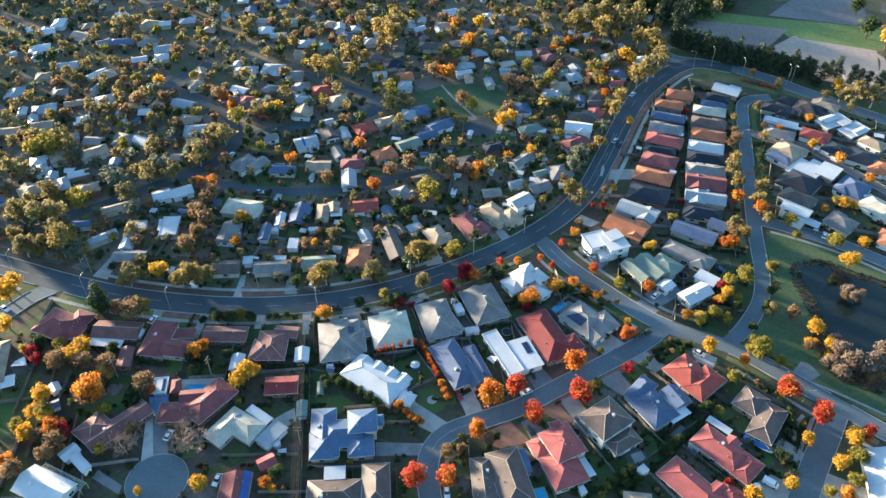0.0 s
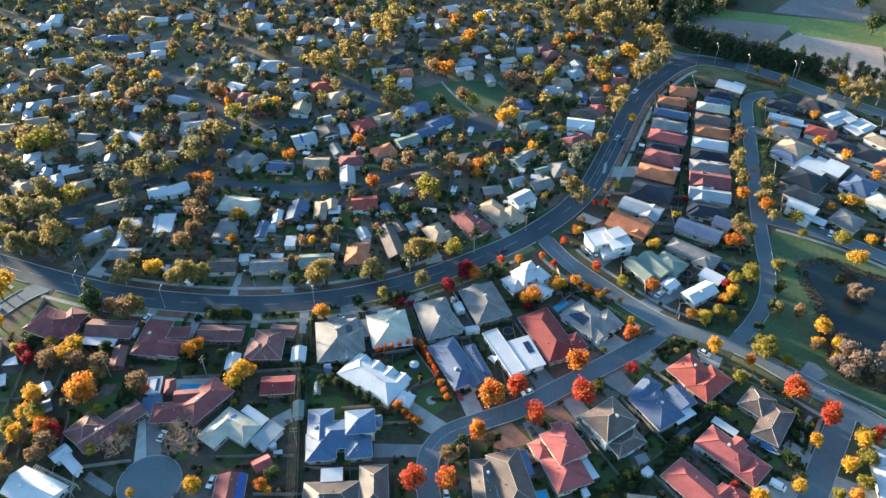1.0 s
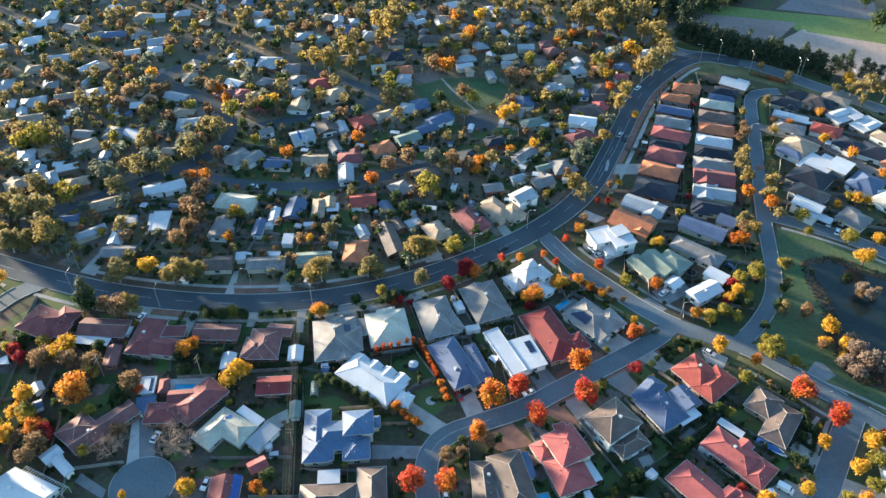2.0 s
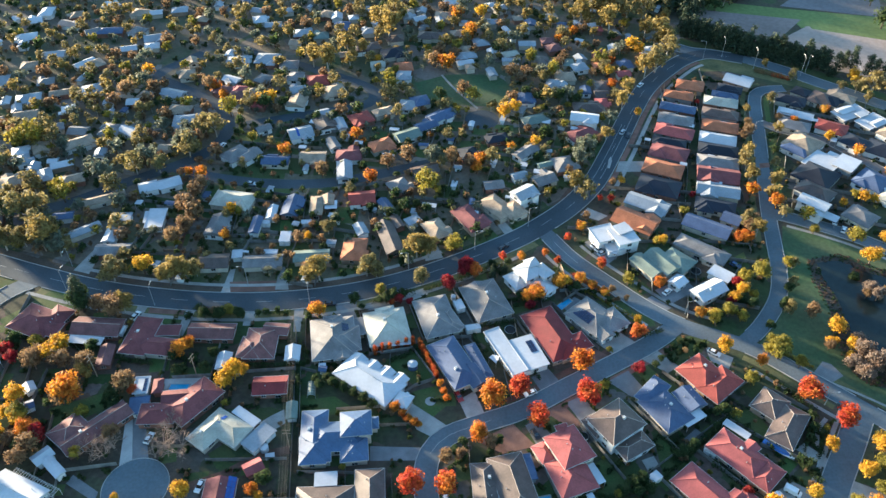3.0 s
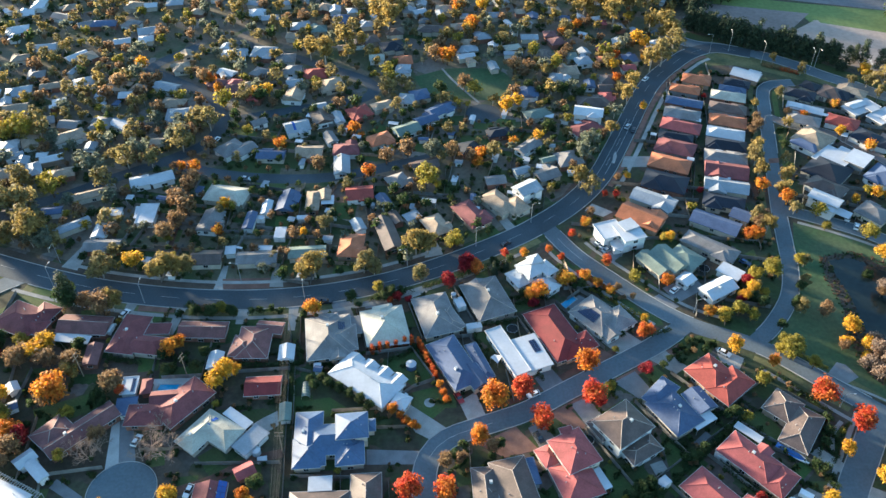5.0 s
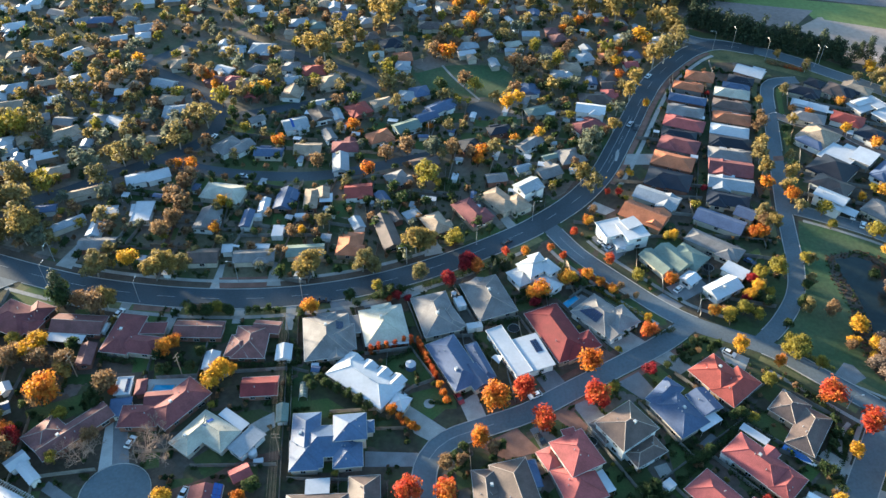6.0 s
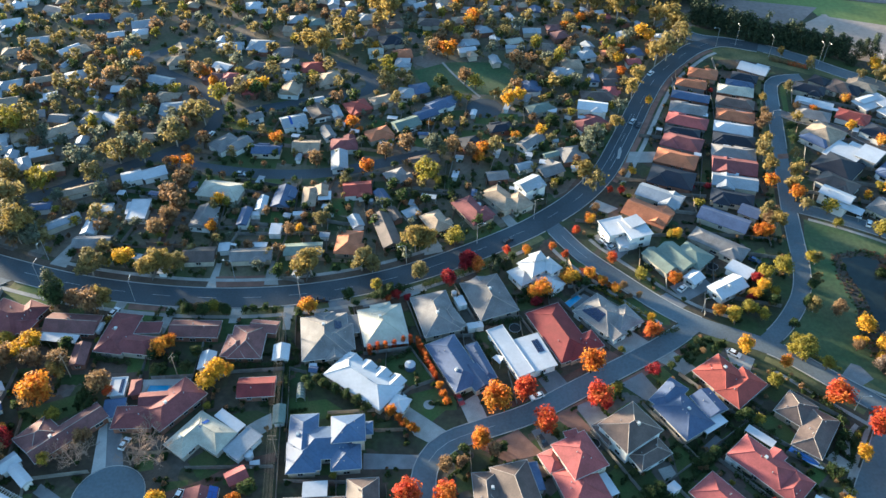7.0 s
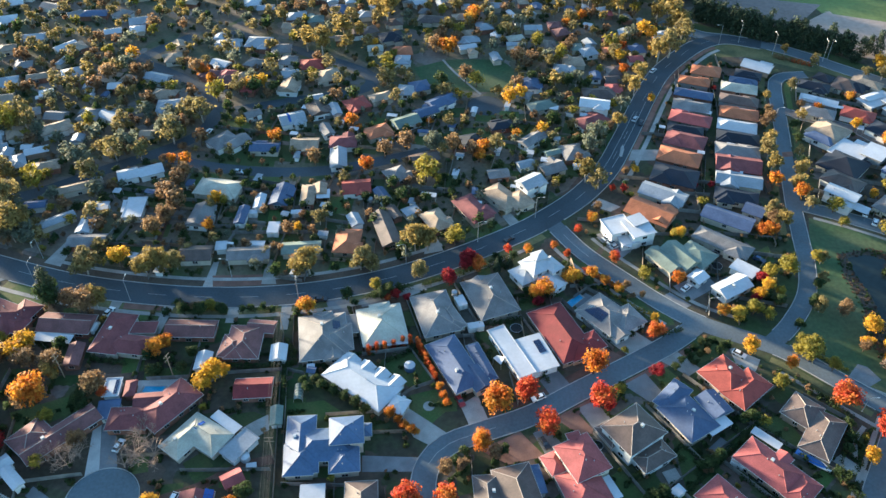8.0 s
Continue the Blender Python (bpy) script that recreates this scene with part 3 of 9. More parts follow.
TWIG = surf("grey_brown_twigs", (0.32, 0.23, 0.18), 0.95, 0, 0.6, 6, 0.35)
TREES = {}
for kind_name, form, leaf in (("red", "round", "red"), ("dkred", "round", "dkred"), ("orange", "round", "orange"), ("gold", "round", "gold"), ("yellow", "round", "yellow"), ("gum", "gum", "gum"), ("tan", "round", "tan"), ("green", "round", "green"), ("sage", "gum", "sage"), ("pine", "cone", "pine"), ("pinecol", "column", "pine"), ("column", "column", "flame"), ("shrub", "shrub", "green"), ("gumgold", "gum", "gumgold"), ("reed", "shrub", "reed"), ("fluff", "round", "fluff")):
    TREES[kind_name] = [tuple(make_tree(11 * k + len(kind_name) * 7, form, leaf, n, sz) for n, sz in ((1750, 0.048), (430, 0.074), (150, 0.115), (62, 0.175))) for k in range(3)]
TREES["bare"] = [(make_bare(k), make_bare(k), make_bare(k), make_bare(k)) for k in range(2)]
TREE_LABEL = {
    "red": "scarlet autumn maple with a rounded dense crown", "dkred": "deep crimson autumn tree with a rounded crown", "orange": "bright orange autumn tree with a rounded crown",
    "gold": "golden yellow autumn tree with a full crown", "yellow": "yellow-green deciduous tree turning in autumn", "gum": "tall olive gum tree with pale trunk and open crown",
    "gumgold": "sunlit golden gum tree with pale forked trunk", "tan": "dry brown autumn tree thinning its leaves", "green": "dark green leafy evergreen tree", "sage": "grey-green gum tree with an airy crown",
    "pine": "dark green conical conifer", "pinecol": "dark pine of the windbreak row", "column": "narrow orange autumn hedge tree", "shrub": "low dark green garden shrub", "reed": "clump of dry brown reeds", "fluff": "pale thicket of bare willow beside the pond", "bare": "leafless tree with a tangle of grey twigs"}
TREE_NAME = {"red": "maple_tree", "dkred": "maple_tree", "orange": "maple_tree", "gold": "ash_tree", "yellow": "ash_tree", "gum": "gum_tree", "gumgold": "gum_tree", "sage": "gum_tree", "tan": "oak_tree", "green": "evergreen_tree", "pine": "conifer", "pinecol": "pine_tree", "column": "hedge_tree", "shrub": "shrub", "bare": "bare_tree", "reed": "reed_clump", "fluff": "willow_bush"}
TREE_CAT = {"shrub": "shrub", "reed": "reeds", "fluff": "bush", "bare": "bare tree", "pine": "conifer", "pinecol": "pine tree"}
tree_rng = random.Random(5)
for kind_name, variants in TREES.items():
    for pair in variants:
        for T in pair:
            tagged(T, TREE_LABEL[kind_name], TREE_CAT.get(kind_name, "tree"), TREE_NAME[kind_name].replace("_", " ") + "s of the suburb")
            T.name = TREE_NAME[kind_name]
used_masters = set()


def tree(kind, x, y, d, h=1.0, far=False):
    """A tree of that kind with a crown d metres wide; h stretches its height."""
    pair = tree_rng.choice(TREES[kind])
    T = pair[1 if far else 0]
    m = pose(x, y, 0, tree_rng.uniform(-3, 3), tree_rng.uniform(-3, 3), tree_rng.uniform(0, 360)) @ Matrix.Diagonal((d, d * tree_rng.uniform(0.9, 1.1), d * h * tree_rng.uniform(0.92, 1.08), 1))
    if id(T) not in used_masters:
        used_masters.add(id(T))
        T.matrix_basis = m
        return T
    made = copy_thing(T, Matrix.Identity(4))
    made.matrix_basis = m
    return made

# ---- ground ----
def plots(mat, size, *covers):
    """Every garden gets its own cover: lawn, dry grass, soil, bark or gravel, in wavering plots."""
    t = mat.node_tree
    vor, rmp, geo, warp, wadd = (t.nodes.new(n) for n in ("ShaderNodeTexVoronoi", "ShaderNodeValToRGB", "ShaderNodeNewGeometry", "ShaderNodeTexNoise", "ShaderNodeVectorMath"))
    warp.inputs["Scale"].default_value = 0.25
    wadd.operation = "MULTIPLY_ADD"
    wadd.inputs[1].default_value = (7.0, 7.0, 0.0)
    t.links.new(geo.outputs["Position"], warp.inputs["Vector"])
    t.links.new(warp.outputs["Color"], wadd.inputs[0])
    t.links.new(geo.outputs["Position"], wadd.inputs[2])
    vor.inputs["Scale"].default_value = 1 / size
    t.links.new(wadd.outputs[0], vor.inputs["Vector"])
    sepc = t.nodes.new("ShaderNodeSeparateColor")
    t.links.new(vor.outputs["Color"], sepc.inputs[0])
    els = rmp.color_ramp.elements
    while len(els) < len(covers):
        els.new(0.5)
    for i, c in enumerate(covers):
        els[i].position, els[i].color = i / (len(covers) - 1), (*c, 1)
    t.links.new(sepc.outputs[0], rmp.inputs[0])
    mx = [n for n in t.nodes if n.bl_idname == "ShaderNodeMix"][0]
    t.links.new(rmp.outputs["Color"], mx.inputs["A"])
    return mat


GROUND = plots(surf("suburban_ground", (0.032, 0.046, 0.019), 0.95, 0, 0.05, 0.6, 0.5, bump=0.06, col2=(0.052, 0.044, 0.028)), 11.8,
               (0.030, 0.060, 0.016), (0.040, 0.070, 0.020), (0.052, 0.078, 0.026), (0.070, 0.074, 0.036), (0.096, 0.074, 0.052), (0.122, 0.080, 0.062), (0.15, 0.14, 0.13))
# dry covers, made paler than GROUND to put distant haze into the colour
HAZY_DRY_GARDENS = plots(surf("dry_garden_ground", (0.12, 0.11, 0.06), 0.95, 0, 0.05, 0.6, 0.4, bump=0.06, col2=(0.16, 0.125, 0.09)), 11.8,
                    (0.032, 0.058, 0.018), (0.042, 0.072, 0.024), (0.058, 0.082, 0.030), (0.085, 0.088, 0.045), (0.125, 0.102, 0.070), (0.155, 0.125, 0.105), (0.24, 0.225, 0.205))
bm = bmesh.new()
bmesh.ops.create_grid(bm, x_segments=24, y_segments=24, size=2400)
ground = part("ground", bm, GROUND)
tagged(ground, "green and brown suburban ground of lawns and soil", "ground", kind="structure")
BROWN_FIELD = surf("ploughed_field", (0.25, 0.195, 0.175), 0.95, 0, 0.02, 0.4, 0.3, bump=0.06)
PALE_FIELD = surf("pale_stubble_field", (0.40, 0.31, 0.26), 0.95, 0, 0.02, 0.4, 0.25, bump=0.06)
GREEN_FIELD = surf("green_pasture", (0.15, 0.20, 0.06), 0.95, 0, 0.02, 0.4, 0.3, bump=0.05)
DARK_FIELD = surf("dark_tilled_field", (0.18, 0.165, 0.17), 0.95, 0, 0.02, 0.4, 0.3, bump=0.06)
PARK = surf("park_grass", (0.046, 0.088, 0.034), 0.95, 0, 0.05, 0.7, 0.4, bump=0.05, col2=(0.074, 0.096, 0.045))
MUD = surf("muddy_bank", (0.075, 0.060, 0.045), 0.95, 0, 0.1, 1.0, 0.4, bump=0.05)
DRYGRASS = surf("dry_verge_grass", (0.17, 0.15, 0.065), 0.95, 0, 0.1, 1.0, 0.4, bump=0.04, col2=(0.07, 0.082, 0.034))

# the paler ground beyond the main road stands in for haze
patch("ground", "dry grass, bare soil and gravel of the older suburb, lightened for haze", "ground", HAZY_DRY_GARDENS, 0.008, (-470.0, 620.0), (128.0, 620.0), (122.0, 430.0), (112.0, 385.0), (96.0, 352.0), (79.0, 318.0), (62.0, 281.0), (48.0, 257.0), (22.3, 235.4), (-1.0, 222.9), (-40.5, 209.3), (-84.1, 207.9), (-130.2, 216.0), (-181.2, 231.8), (-252.7, 253.0), (-470.0, 330.0))
patch("field", "brown ploughed field behind the pine row", "field", BROWN_FIELD, 0.03, (134.3, 412.7), (145.3, 432.5), (201.6, 419.3), (183.5, 397.7))
patch("field", "strip of green pasture between ploughed fields", "field", GREEN_FIELD, 0.028, (136.9, 424.6), (154.9, 444.3), (194.4, 433.6), (256.4, 420.4), (247.4, 392.2), (198.5, 409.6), (196.7, 419.3), (145.5, 433.2))
patch("field", "pale stubble field beyond the trees", "field", PALE_FIELD, 0.032, (178.8, 392.6), (200.1, 409.6), (242.9, 393.5), (233.7, 367.7), (222.5, 351.6), (186.9, 369.1))
patch("field", "dark tilled field in the distance", "field", DARK_FIELD, 0.034, (195.3, 436.6), (221.4, 464.2), (260.7, 465.6), (250.4, 421.8))
patch("park", "mown green park lawn round the pond", "park", PARK, 0.03, (134.7, 240.2), (148.0, 234.9), (174.8, 216.3), (179.9, 192.0), (157.4, 142.0), (136.3, 154.6), (124.1, 163.5), (107.0, 178.0), (117.1, 189.4), (125.1, 204.0), (128.3, 219.7))
patch("park", "open green park lawn among the houses", "park", PARK, 0.03, (-14.1, 350.1), (5.0, 358.4), (28.6, 355.4), (32.1, 339.0), (21.6, 328.6), (-6.7, 335.5), curve=True)
patch("pond_bank", "muddy reed bank round the pond", "bank", MUD, 0.05, (138.2, 220.3), (150.5, 222.3), (159.4, 215.7), (174.2, 208.4), (184.1, 192.0), (168.8, 162.9), (149.2, 158.1), (135.8, 163.5), (134.3, 173.1), (135.4, 185.2), (137.3, 198.0), (136.5, 208.6), curve=True)
patch("pond", "still dark pond water", "water", WATER, 0.08, (140.7, 218.4), (149.6, 219.6), (158.0, 213.2), (172.9, 205.3), (179.3, 190.6), (168.2, 170.4), (150.3, 170.5), (140.8, 178.4), (140.7, 189.3), (141.7, 199.4), (140.3, 208.5), curve=True)
patch("lawn", "rounded green corner lawn at the junction", "lawn", LAWN, 0.018, (-179.5, 216.9), (-164.9, 212.0), (-157.8, 210.8), (-154.2, 208.2), (-154.1, 204.1), (-157.6, 199.3), (-167.4, 194.3), curve=True)
patch("lawn", "green and brown corner lawn beside the road", "lawn", LAWN, 0.018, (-148.3, 196.2), (-145.5, 200.4), (-142.2, 203.8), (-136.7, 203.8), (-132.6, 199.3), (-131.1, 193.7), (-141.9, 195.1), (-148.6, 187.0), (-152.5, 187.0), (-155.5, 189.4))
patch("verge", "dry yellow grass between the highway and the houses", "verge", DRYGRASS, 0.016, (125.0, 365.1), (134.8, 373.3), (143.7, 373.9), (157.5, 365.7), (171.7, 356.0), (182.5, 346.1), (173.1, 347.2), (157.5, 356.0), (144.9, 361.6), (130.5, 361.6))
patch("pavement", "grey concrete boat ramp by the street", "pavement", GREYPAVE, 0.0563, (120.6, 165.0), (126.0, 170.6), (128.5, 169.5), (130.7, 164.5), (125.7, 161.6), (123.0, 158.2))

MAIN = road("road", "dark asphalt main road sweeping through the suburb", [(-210.2, 234.7), (-187.8, 225.7), (-177.1, 221.7), (-151.2, 212.3), (-126.8, 204.8), (-104.1, 200.5), (-82.2, 198.3), (-60.9, 198.5), (-39.8, 201.4), (-18.5, 207.4), (3.4, 217.3), (26.6, 230.9), (39.0, 240.3), (52.2, 252.8), (64.2, 269.2), (73.5, 288.1), (81.7, 306.2), (90.0, 324.7), (100.8, 345.6), (114.5, 363.0), (126.6, 374.5), (139.5, 379.3), (156.3, 373.9)], 9.2, 0.07, ASPHALT)
dashes(MAIN, 0.1, 4.0, 9.0, 0.085, 0.12, 1.0, 0.11)
dashes(MAIN, -1.4, 300.0, 1.0, 0.085, 0.68, 0.80)
dashes(MAIN, 1.4, 300.0, 1.0, 0.085, 0.66, 0.78)
dashes(MAIN, -0.3, 25.0, 4.0, 0.085, 0.0, 0.12)
EAST = road("road", "grey residential street past the pond", [(39.8, 236.4), (48.6, 221.4), (60.2, 208.0), (73.0, 194.5), (83.0, 186.8), (95.1, 181.0), (105.8, 175.3), (119.8, 162.6), (134.3, 149.2), (150.3, 134.3)], 6.6, 0.062, ASPHALT_SIDE)
COURT = road("road", "grey residential street curving between driveways", [(81.7, 187.3), (72.3, 179.7), (61.0, 172.4), (41.6, 160.9), (25.4, 151.3), (11.9, 145.9), (1.7, 141.5), (-3.8, 135.1), (-5.2, 125.9), (-3.1, 110.7)], 6.6, 0.056, ASPHALT_SIDE)
NORTH = road("road", "straight grey street between two rows of houses", [(101.5, 178.0), (110.6, 186.6), (120.0, 199.5), (125.0, 213.3), (128.1, 229.8), (131.4, 247.5), (136.6, 270.9), (144.5, 305.9), (150.5, 333.1), (154.0, 340.5), (159.0, 343.7), (168.6, 344.8)], 5.6, 0.054, ASPHALT_SIDE)
CROSS = road("road", "grey street along the park edge", [(132.1, 248.3), (145.6, 242.0), (161.3, 233.1), (176.7, 220.8), (188.3, 210.5)], 6.4, 0.050, ASPHALT_SIDE)
SPUR = road("road", "grey side street lined with golden trees", [(131.6, 151.1), (123.5, 138.9), (114.8, 126.4), (106.6, 113.9)], 8.0, 0.048, ASPHALT_SIDE)
LANE_MAT = surf("tan_grey_lane", (0.17, 0.155, 0.15), 0.85, 0, 0.06, 1.2, 0.25, bump=0.01)
LANE = road("road", "narrow tan-grey lane between the eastern houses", [(148.1, 314.8), (155.2, 308.2), (165.4, 304.1), (174.6, 297.8), (182.0, 287.3), (189.4, 276.6), (201.4, 259.4)], 5.0, 0.045, LANE_MAT)
HIGHWAY = road("road", "asphalt road beside the pine windbreak", [(112.0, 399.4), (122.1, 389.2), (131.2, 382.9), (141.6, 380.5), (159.5, 372.7), (173.9, 362.8), (184.7, 352.7), (197.5, 341.9), (211.2, 329.5), (237.2, 309.6)], 8.0, 0.046, ASPHALT_SIDE)
BACK = road("road", "narrow dark street behind the first row", [(-173.0, 247.0), (-154.0, 254.4), (-133.7, 268.8), (-116.4, 280.3), (-103.4, 292.4), (-99.0, 308.0), (-104.6, 325.7), (-118.4, 338.1), (-132.2, 347.9), (-143.8, 359.2), (-124.9, 382.8)], 6.4, 0.044, ASPHALT)
patch("pavement", "red brick threshold across the street", "pavement", PAVER, 0.0578, (137.8, 282.1), (142.3, 282.6), (141.6, 279.2), (137.1, 278.7))
MID = road("road", "dark residential street among gardens", [(-116.2, 279.5), (-96.8, 271.9), (-71.0, 267.7), (-46.1, 268.8), (-21.4, 276.5), (-1.0, 284.1)], 6.2, 0.042, ASPHALT)
LOOP = road("road", "dark curving residential street", [(-91.2, 312.8), (-67.5, 320.5), (-40.4, 328.4), (-33.0, 336.7), (-37.3, 346.3), (-54.4, 357.6), (-80.0, 371.7), (-106.8, 385.9)], 6.2, 0.040, ASPHALT)
SIDE = road("road", "grey side street joining the main road", [(-176.2, 179.6), (-165.3, 192.9), (-156.9, 204.0), (-148.2, 210.1)], 7.0, 0.052, ASPHALT_SIDE)
STEM = road("road", "grey street end", [(-88.0, 122.7), (-84.6, 107.4)], 7.0, 0.045, ASPHALT_SIDE)
for line, wd, z, a, b in ((MAIN, 9.2, 0.07, 0.0, 1.0), (EAST, 6.6, 0.062, 0.04, 0.45), (EAST, 6.6, 0.062, 0.58, 1.0), (COURT, 6.6, 0.056, 0.06, 1.0), (NORTH, 5.6, 0.054, 0.05, 0.55), (NORTH, 5.6, 0.054, 0.62, 1.0), (CROSS, 6.4, 0.05, 0.05, 1.0), (SPUR, 8.0, 0.048, 0.05, 1.0), (HIGHWAY, 8.0, 0.046, 0.05, 1.0), (LANE, 5.0, 0.045, 0.06, 1.0), (SIDE, 7.0, 0.052, 0.0, 0.93)):
    kerb_line(line, wd, z, a, b)
dashes(COURT, 0.0, 20.0, 3.0, 0.066, 0.62, 0.86)
dashes(EAST, 0.0, 12.0, 60.0, 0.074, 0.06, 0.2)
patch("road", "round asphalt turning circle of the court", "road", ASPHALT_SIDE, 0.05, *[((-88.9, 124.0)[0] + 9.4 * math.cos(a * math.pi / 12), (-88.9, 124.0)[1] + 9.4 * math.sin(a * math.pi / 12)) for a in range(24)])
patch("road", "dark asphalt turning circle among trees", "road", ASPHALT, 0.05, *[((18.3, 317.1)[0] + 8 * math.cos(a * math.pi / 12), (18.3, 317.1)[1] + 8 * math.sin(a * math.pi / 12)) for a in range(24)])
ring = [Vector(((-88.9, 124.0)[0] + 9.55 * math.cos(radians(a)), (-88.9, 124.0)[1] + 9.55 * math.sin(radians(a)))) for a in range(-68, 249, 6)]
tagged(link_mesh("kerb", *strip_data(ring, 0.10, -0.10, 0.14, base=-0.05), KERB), "pale concrete kerb round the turning circle", "kerb", kind="structure")

# ---- houses beside the streets ----
house('two-storey house with a blue steel hip roof', 'blue', 'cream',
      wing('hip', -38.8, 139.1, 19.3, 8.1, 94, 3.0),
      wing('hip', -31.8, 139.2, 17.4, 10.6, 4, 3.0),
      wing('hip', -38.0, 134.8, 9.3, 9.8, 7, 3.0),
      wing('hip', -26.4, 134.7, 8.3, 8.4, 6, 3.0),
      wing('hip', -26.3, 142.3, 9.0, 9.4, 96, 5.2),
      wing('hip', -21.9, 144.2, 4.4, 4.4, 95))
house('brown tiled house with hipped wings and a white patio', 'brown', 'brick',
      wing('hip', -33.3, 117.3, 10.4, 16.4, 92),
      wing('hip', -20.8, 120.7, 15.0, 8.6, 94),
      wing('patio', -33.7, 124.8, 4.7, 6.6, 94, 2.9))
house('house with a bright white steel roof of many gables', 'white', 'cream',
      wing('hip', -23.7, 161.2, 22.2, 11.1, 143, 2.9),
      wing('gable', -28.9, 167.5, 8.0, 4.9, 52, 3.1),
      wing('gable', -24.0, 164.7, 7.9, 4.8, 52, 3.1),
      wing('gable', -19.4, 162.0, 7.9, 4.7, 52, 3.1),
      wing('gable', -14.9, 159.3, 7.8, 4.6, 52, 3.1),
      wing('hip', -12.6, 152.7, 5.7, 5.2, 64, 2.9))
house('house with a pale cream tiled hip roof', 'cream', 'cream',
      wing('hip', -19.2, 183.9, 16.0, 14.3, 103),
      wing('hip', -20.0, 190.5, 5.5, 6.7, 106),
      wing('patio', -14.2, 177.8, 4.3, 6.5, 98, 2.6))
house('beige-grey tiled house with a hip roof', 'grey', 'tan',
      wing('hip', -37.1, 178.8, 18.5, 14.8, 99),
      wing('gable', -33.5, 173.0, 7.4, 6.0, 101),
      wing('patio', -31.8, 171.6, 3.4, 5.6, 100, 2.6),
      wing('flat', -29.2, 184.2, 7.8, 4.5, 99, 2.5),
      wing('hip', -33.9, 178.0, 12.0, 11.0, 9, 2.75),
      wing('hip', -37.9, 185.6, 7.0, 6.0, 99, 2.72), solar=(0, 3.0, -4.4, 2, 2, SOLAR))
house('weathered grey tiled house with a hip roof', 'grey', 'cream',
      wing('hip', -2.4, 188.9, 18.5, 12.3, 107),
      wing('hip', 2.3, 186.9, 10.8, 6.3, 118))
house('long grey tiled house with a white patio roof', 'grey', 'cream',
      wing('hip', 15.2, 196.6, 18.4, 13.6, 111),
      wing('gable', 12.5, 202.5, 5.9, 5.3, 114),
      wing('patio', 19.7, 192.7, 5.2, 2.7, 110, 2.7))
house('white two-storey house with stepped white roofs', 'white', 'white',
      wing('hip', 27.6, 207.0, 8.5, 8.5, 122, 2.9),
      wing('hip', 36.0, 203.9, 9.0, 6.7, 130, 2.9),
      wing('hip', 31.5, 209.3, 8.4, 9.8, 125, 5.4),
      wing('hip', 36.3, 208.6, 7.0, 5.2, 127, 5.6),
      wing('hip', 32.2, 211.3, 4.3, 4.7, 114, 7.2))
house('crimson tiled hip-roofed house between two driveways', 'crimson', 'tan',
      wing('hip', 36.9, 180.9, 23.1, 12.2, 114),
      wing('hip', 41.9, 174.2, 7.3, 9.6, 117, 2.6),
      wing('hip', 45.0, 176.7, 8.5, 7.5, 27, 2.6))
house('modern house with flat white roofs and parapets', 'white', 'white',
      wing('flat', 20.7, 172.6, 20.9, 5.8, 115, 3.4),
      wing('flat', 28.3, 172.0, 14.0, 8.6, 111, 3.2), solar=(1, 2.0, -2.0, 3, 2, SOLAR))
house('house with a wide blue-grey steel hip roof', 'slate', 'cream',
      wing('hip', 3.6, 168.1, 20.8, 10.2, 117, 2.9),
      wing('gable', 10.0, 162.5, 9.2, 6.1, 120, 2.9),
      wing('hip', 11.6, 169.1, 15.3, 4.1, 112, 2.4))
house('grey hip-roofed house with a dark solar array', 'grey', 'white',
      wing('hip', 51.5, 188.5, 14.8, 12.3, 132, 2.9),
      wing('hip', 58.0, 186.9, 9.2, 9.7, 121),
      wing('gable', 54.3, 181.7, 6.8, 5.8, 122), solar=(0, 1.5, 2.7, 4, 3, SOLAR))
house('brown tiled house with sunlit faces and a dark patio', 'brown', 'tan',
      wing('hip', 11.9, 121.1, 17.9, 7.0, 94, 2.9),
      wing('hip', 20.3, 122.8, 20.3, 10.6, 104, 3.0),
      wing('gable', 11.9, 123.7, 5.2, 5.1, 124, 2.9))
house('dark slate steel patio roof on posts', 'slate', 'grey',
      wing('flat', 24.3, 128.8, 8.8, 4.6, 101, 2.7), detail=1, category='shed')
house('two-storey house with faded red tiled hip roofs', 'pink', 'cream',
      wing('hip', 37.1, 133.9, 12.3, 10.8, 116, 5.4),
      wing('hip', 37.0, 125.9, 12.5, 11.8, 110, 2.9),
      wing('hip', 29.9, 133.8, 6.8, 5.4, 117),
      wing('hip', 35.9, 139.8, 4.5, 3.9, 107, 5.2),
      wing('patio', 44.1, 126.6, 6.9, 2.7, 114, 2.7))
house('two-storey brown tiled house with white walls', 'brown', 'white',
      wing('hip', 52.3, 142.8, 11.9, 13.8, 125, 5.5),
      wing('hip', 56.9, 135.9, 6.1, 11.0, 121, 2.9),
      wing('hip', 46.2, 143.1, 7.9, 5.0, 120))
house('house with a blue steel hip roof and white patio', 'slate', 'cream',
      wing('hip', 69.0, 149.0, 14.1, 11.0, 122, 2.9),
      wing('hip', 66.3, 156.2, 6.3, 11.7, 136, 2.9),
      wing('gable', 77.3, 153.2, 8.6, 7.1, 116, 3.0),
      wing('patio', 76.5, 146.8, 5.0, 8.1, 122))
house('bright red tiled house by the corner', 'red', 'tan',
      wing('hip', 83.7, 163.2, 13.0, 11.8, 125, 2.9),
      wing('hip', 88.2, 158.9, 8.8, 14.3, 130, 2.9),
      wing('gable', 82.4, 163.4, 7.1, 6.3, 124, 2.9))
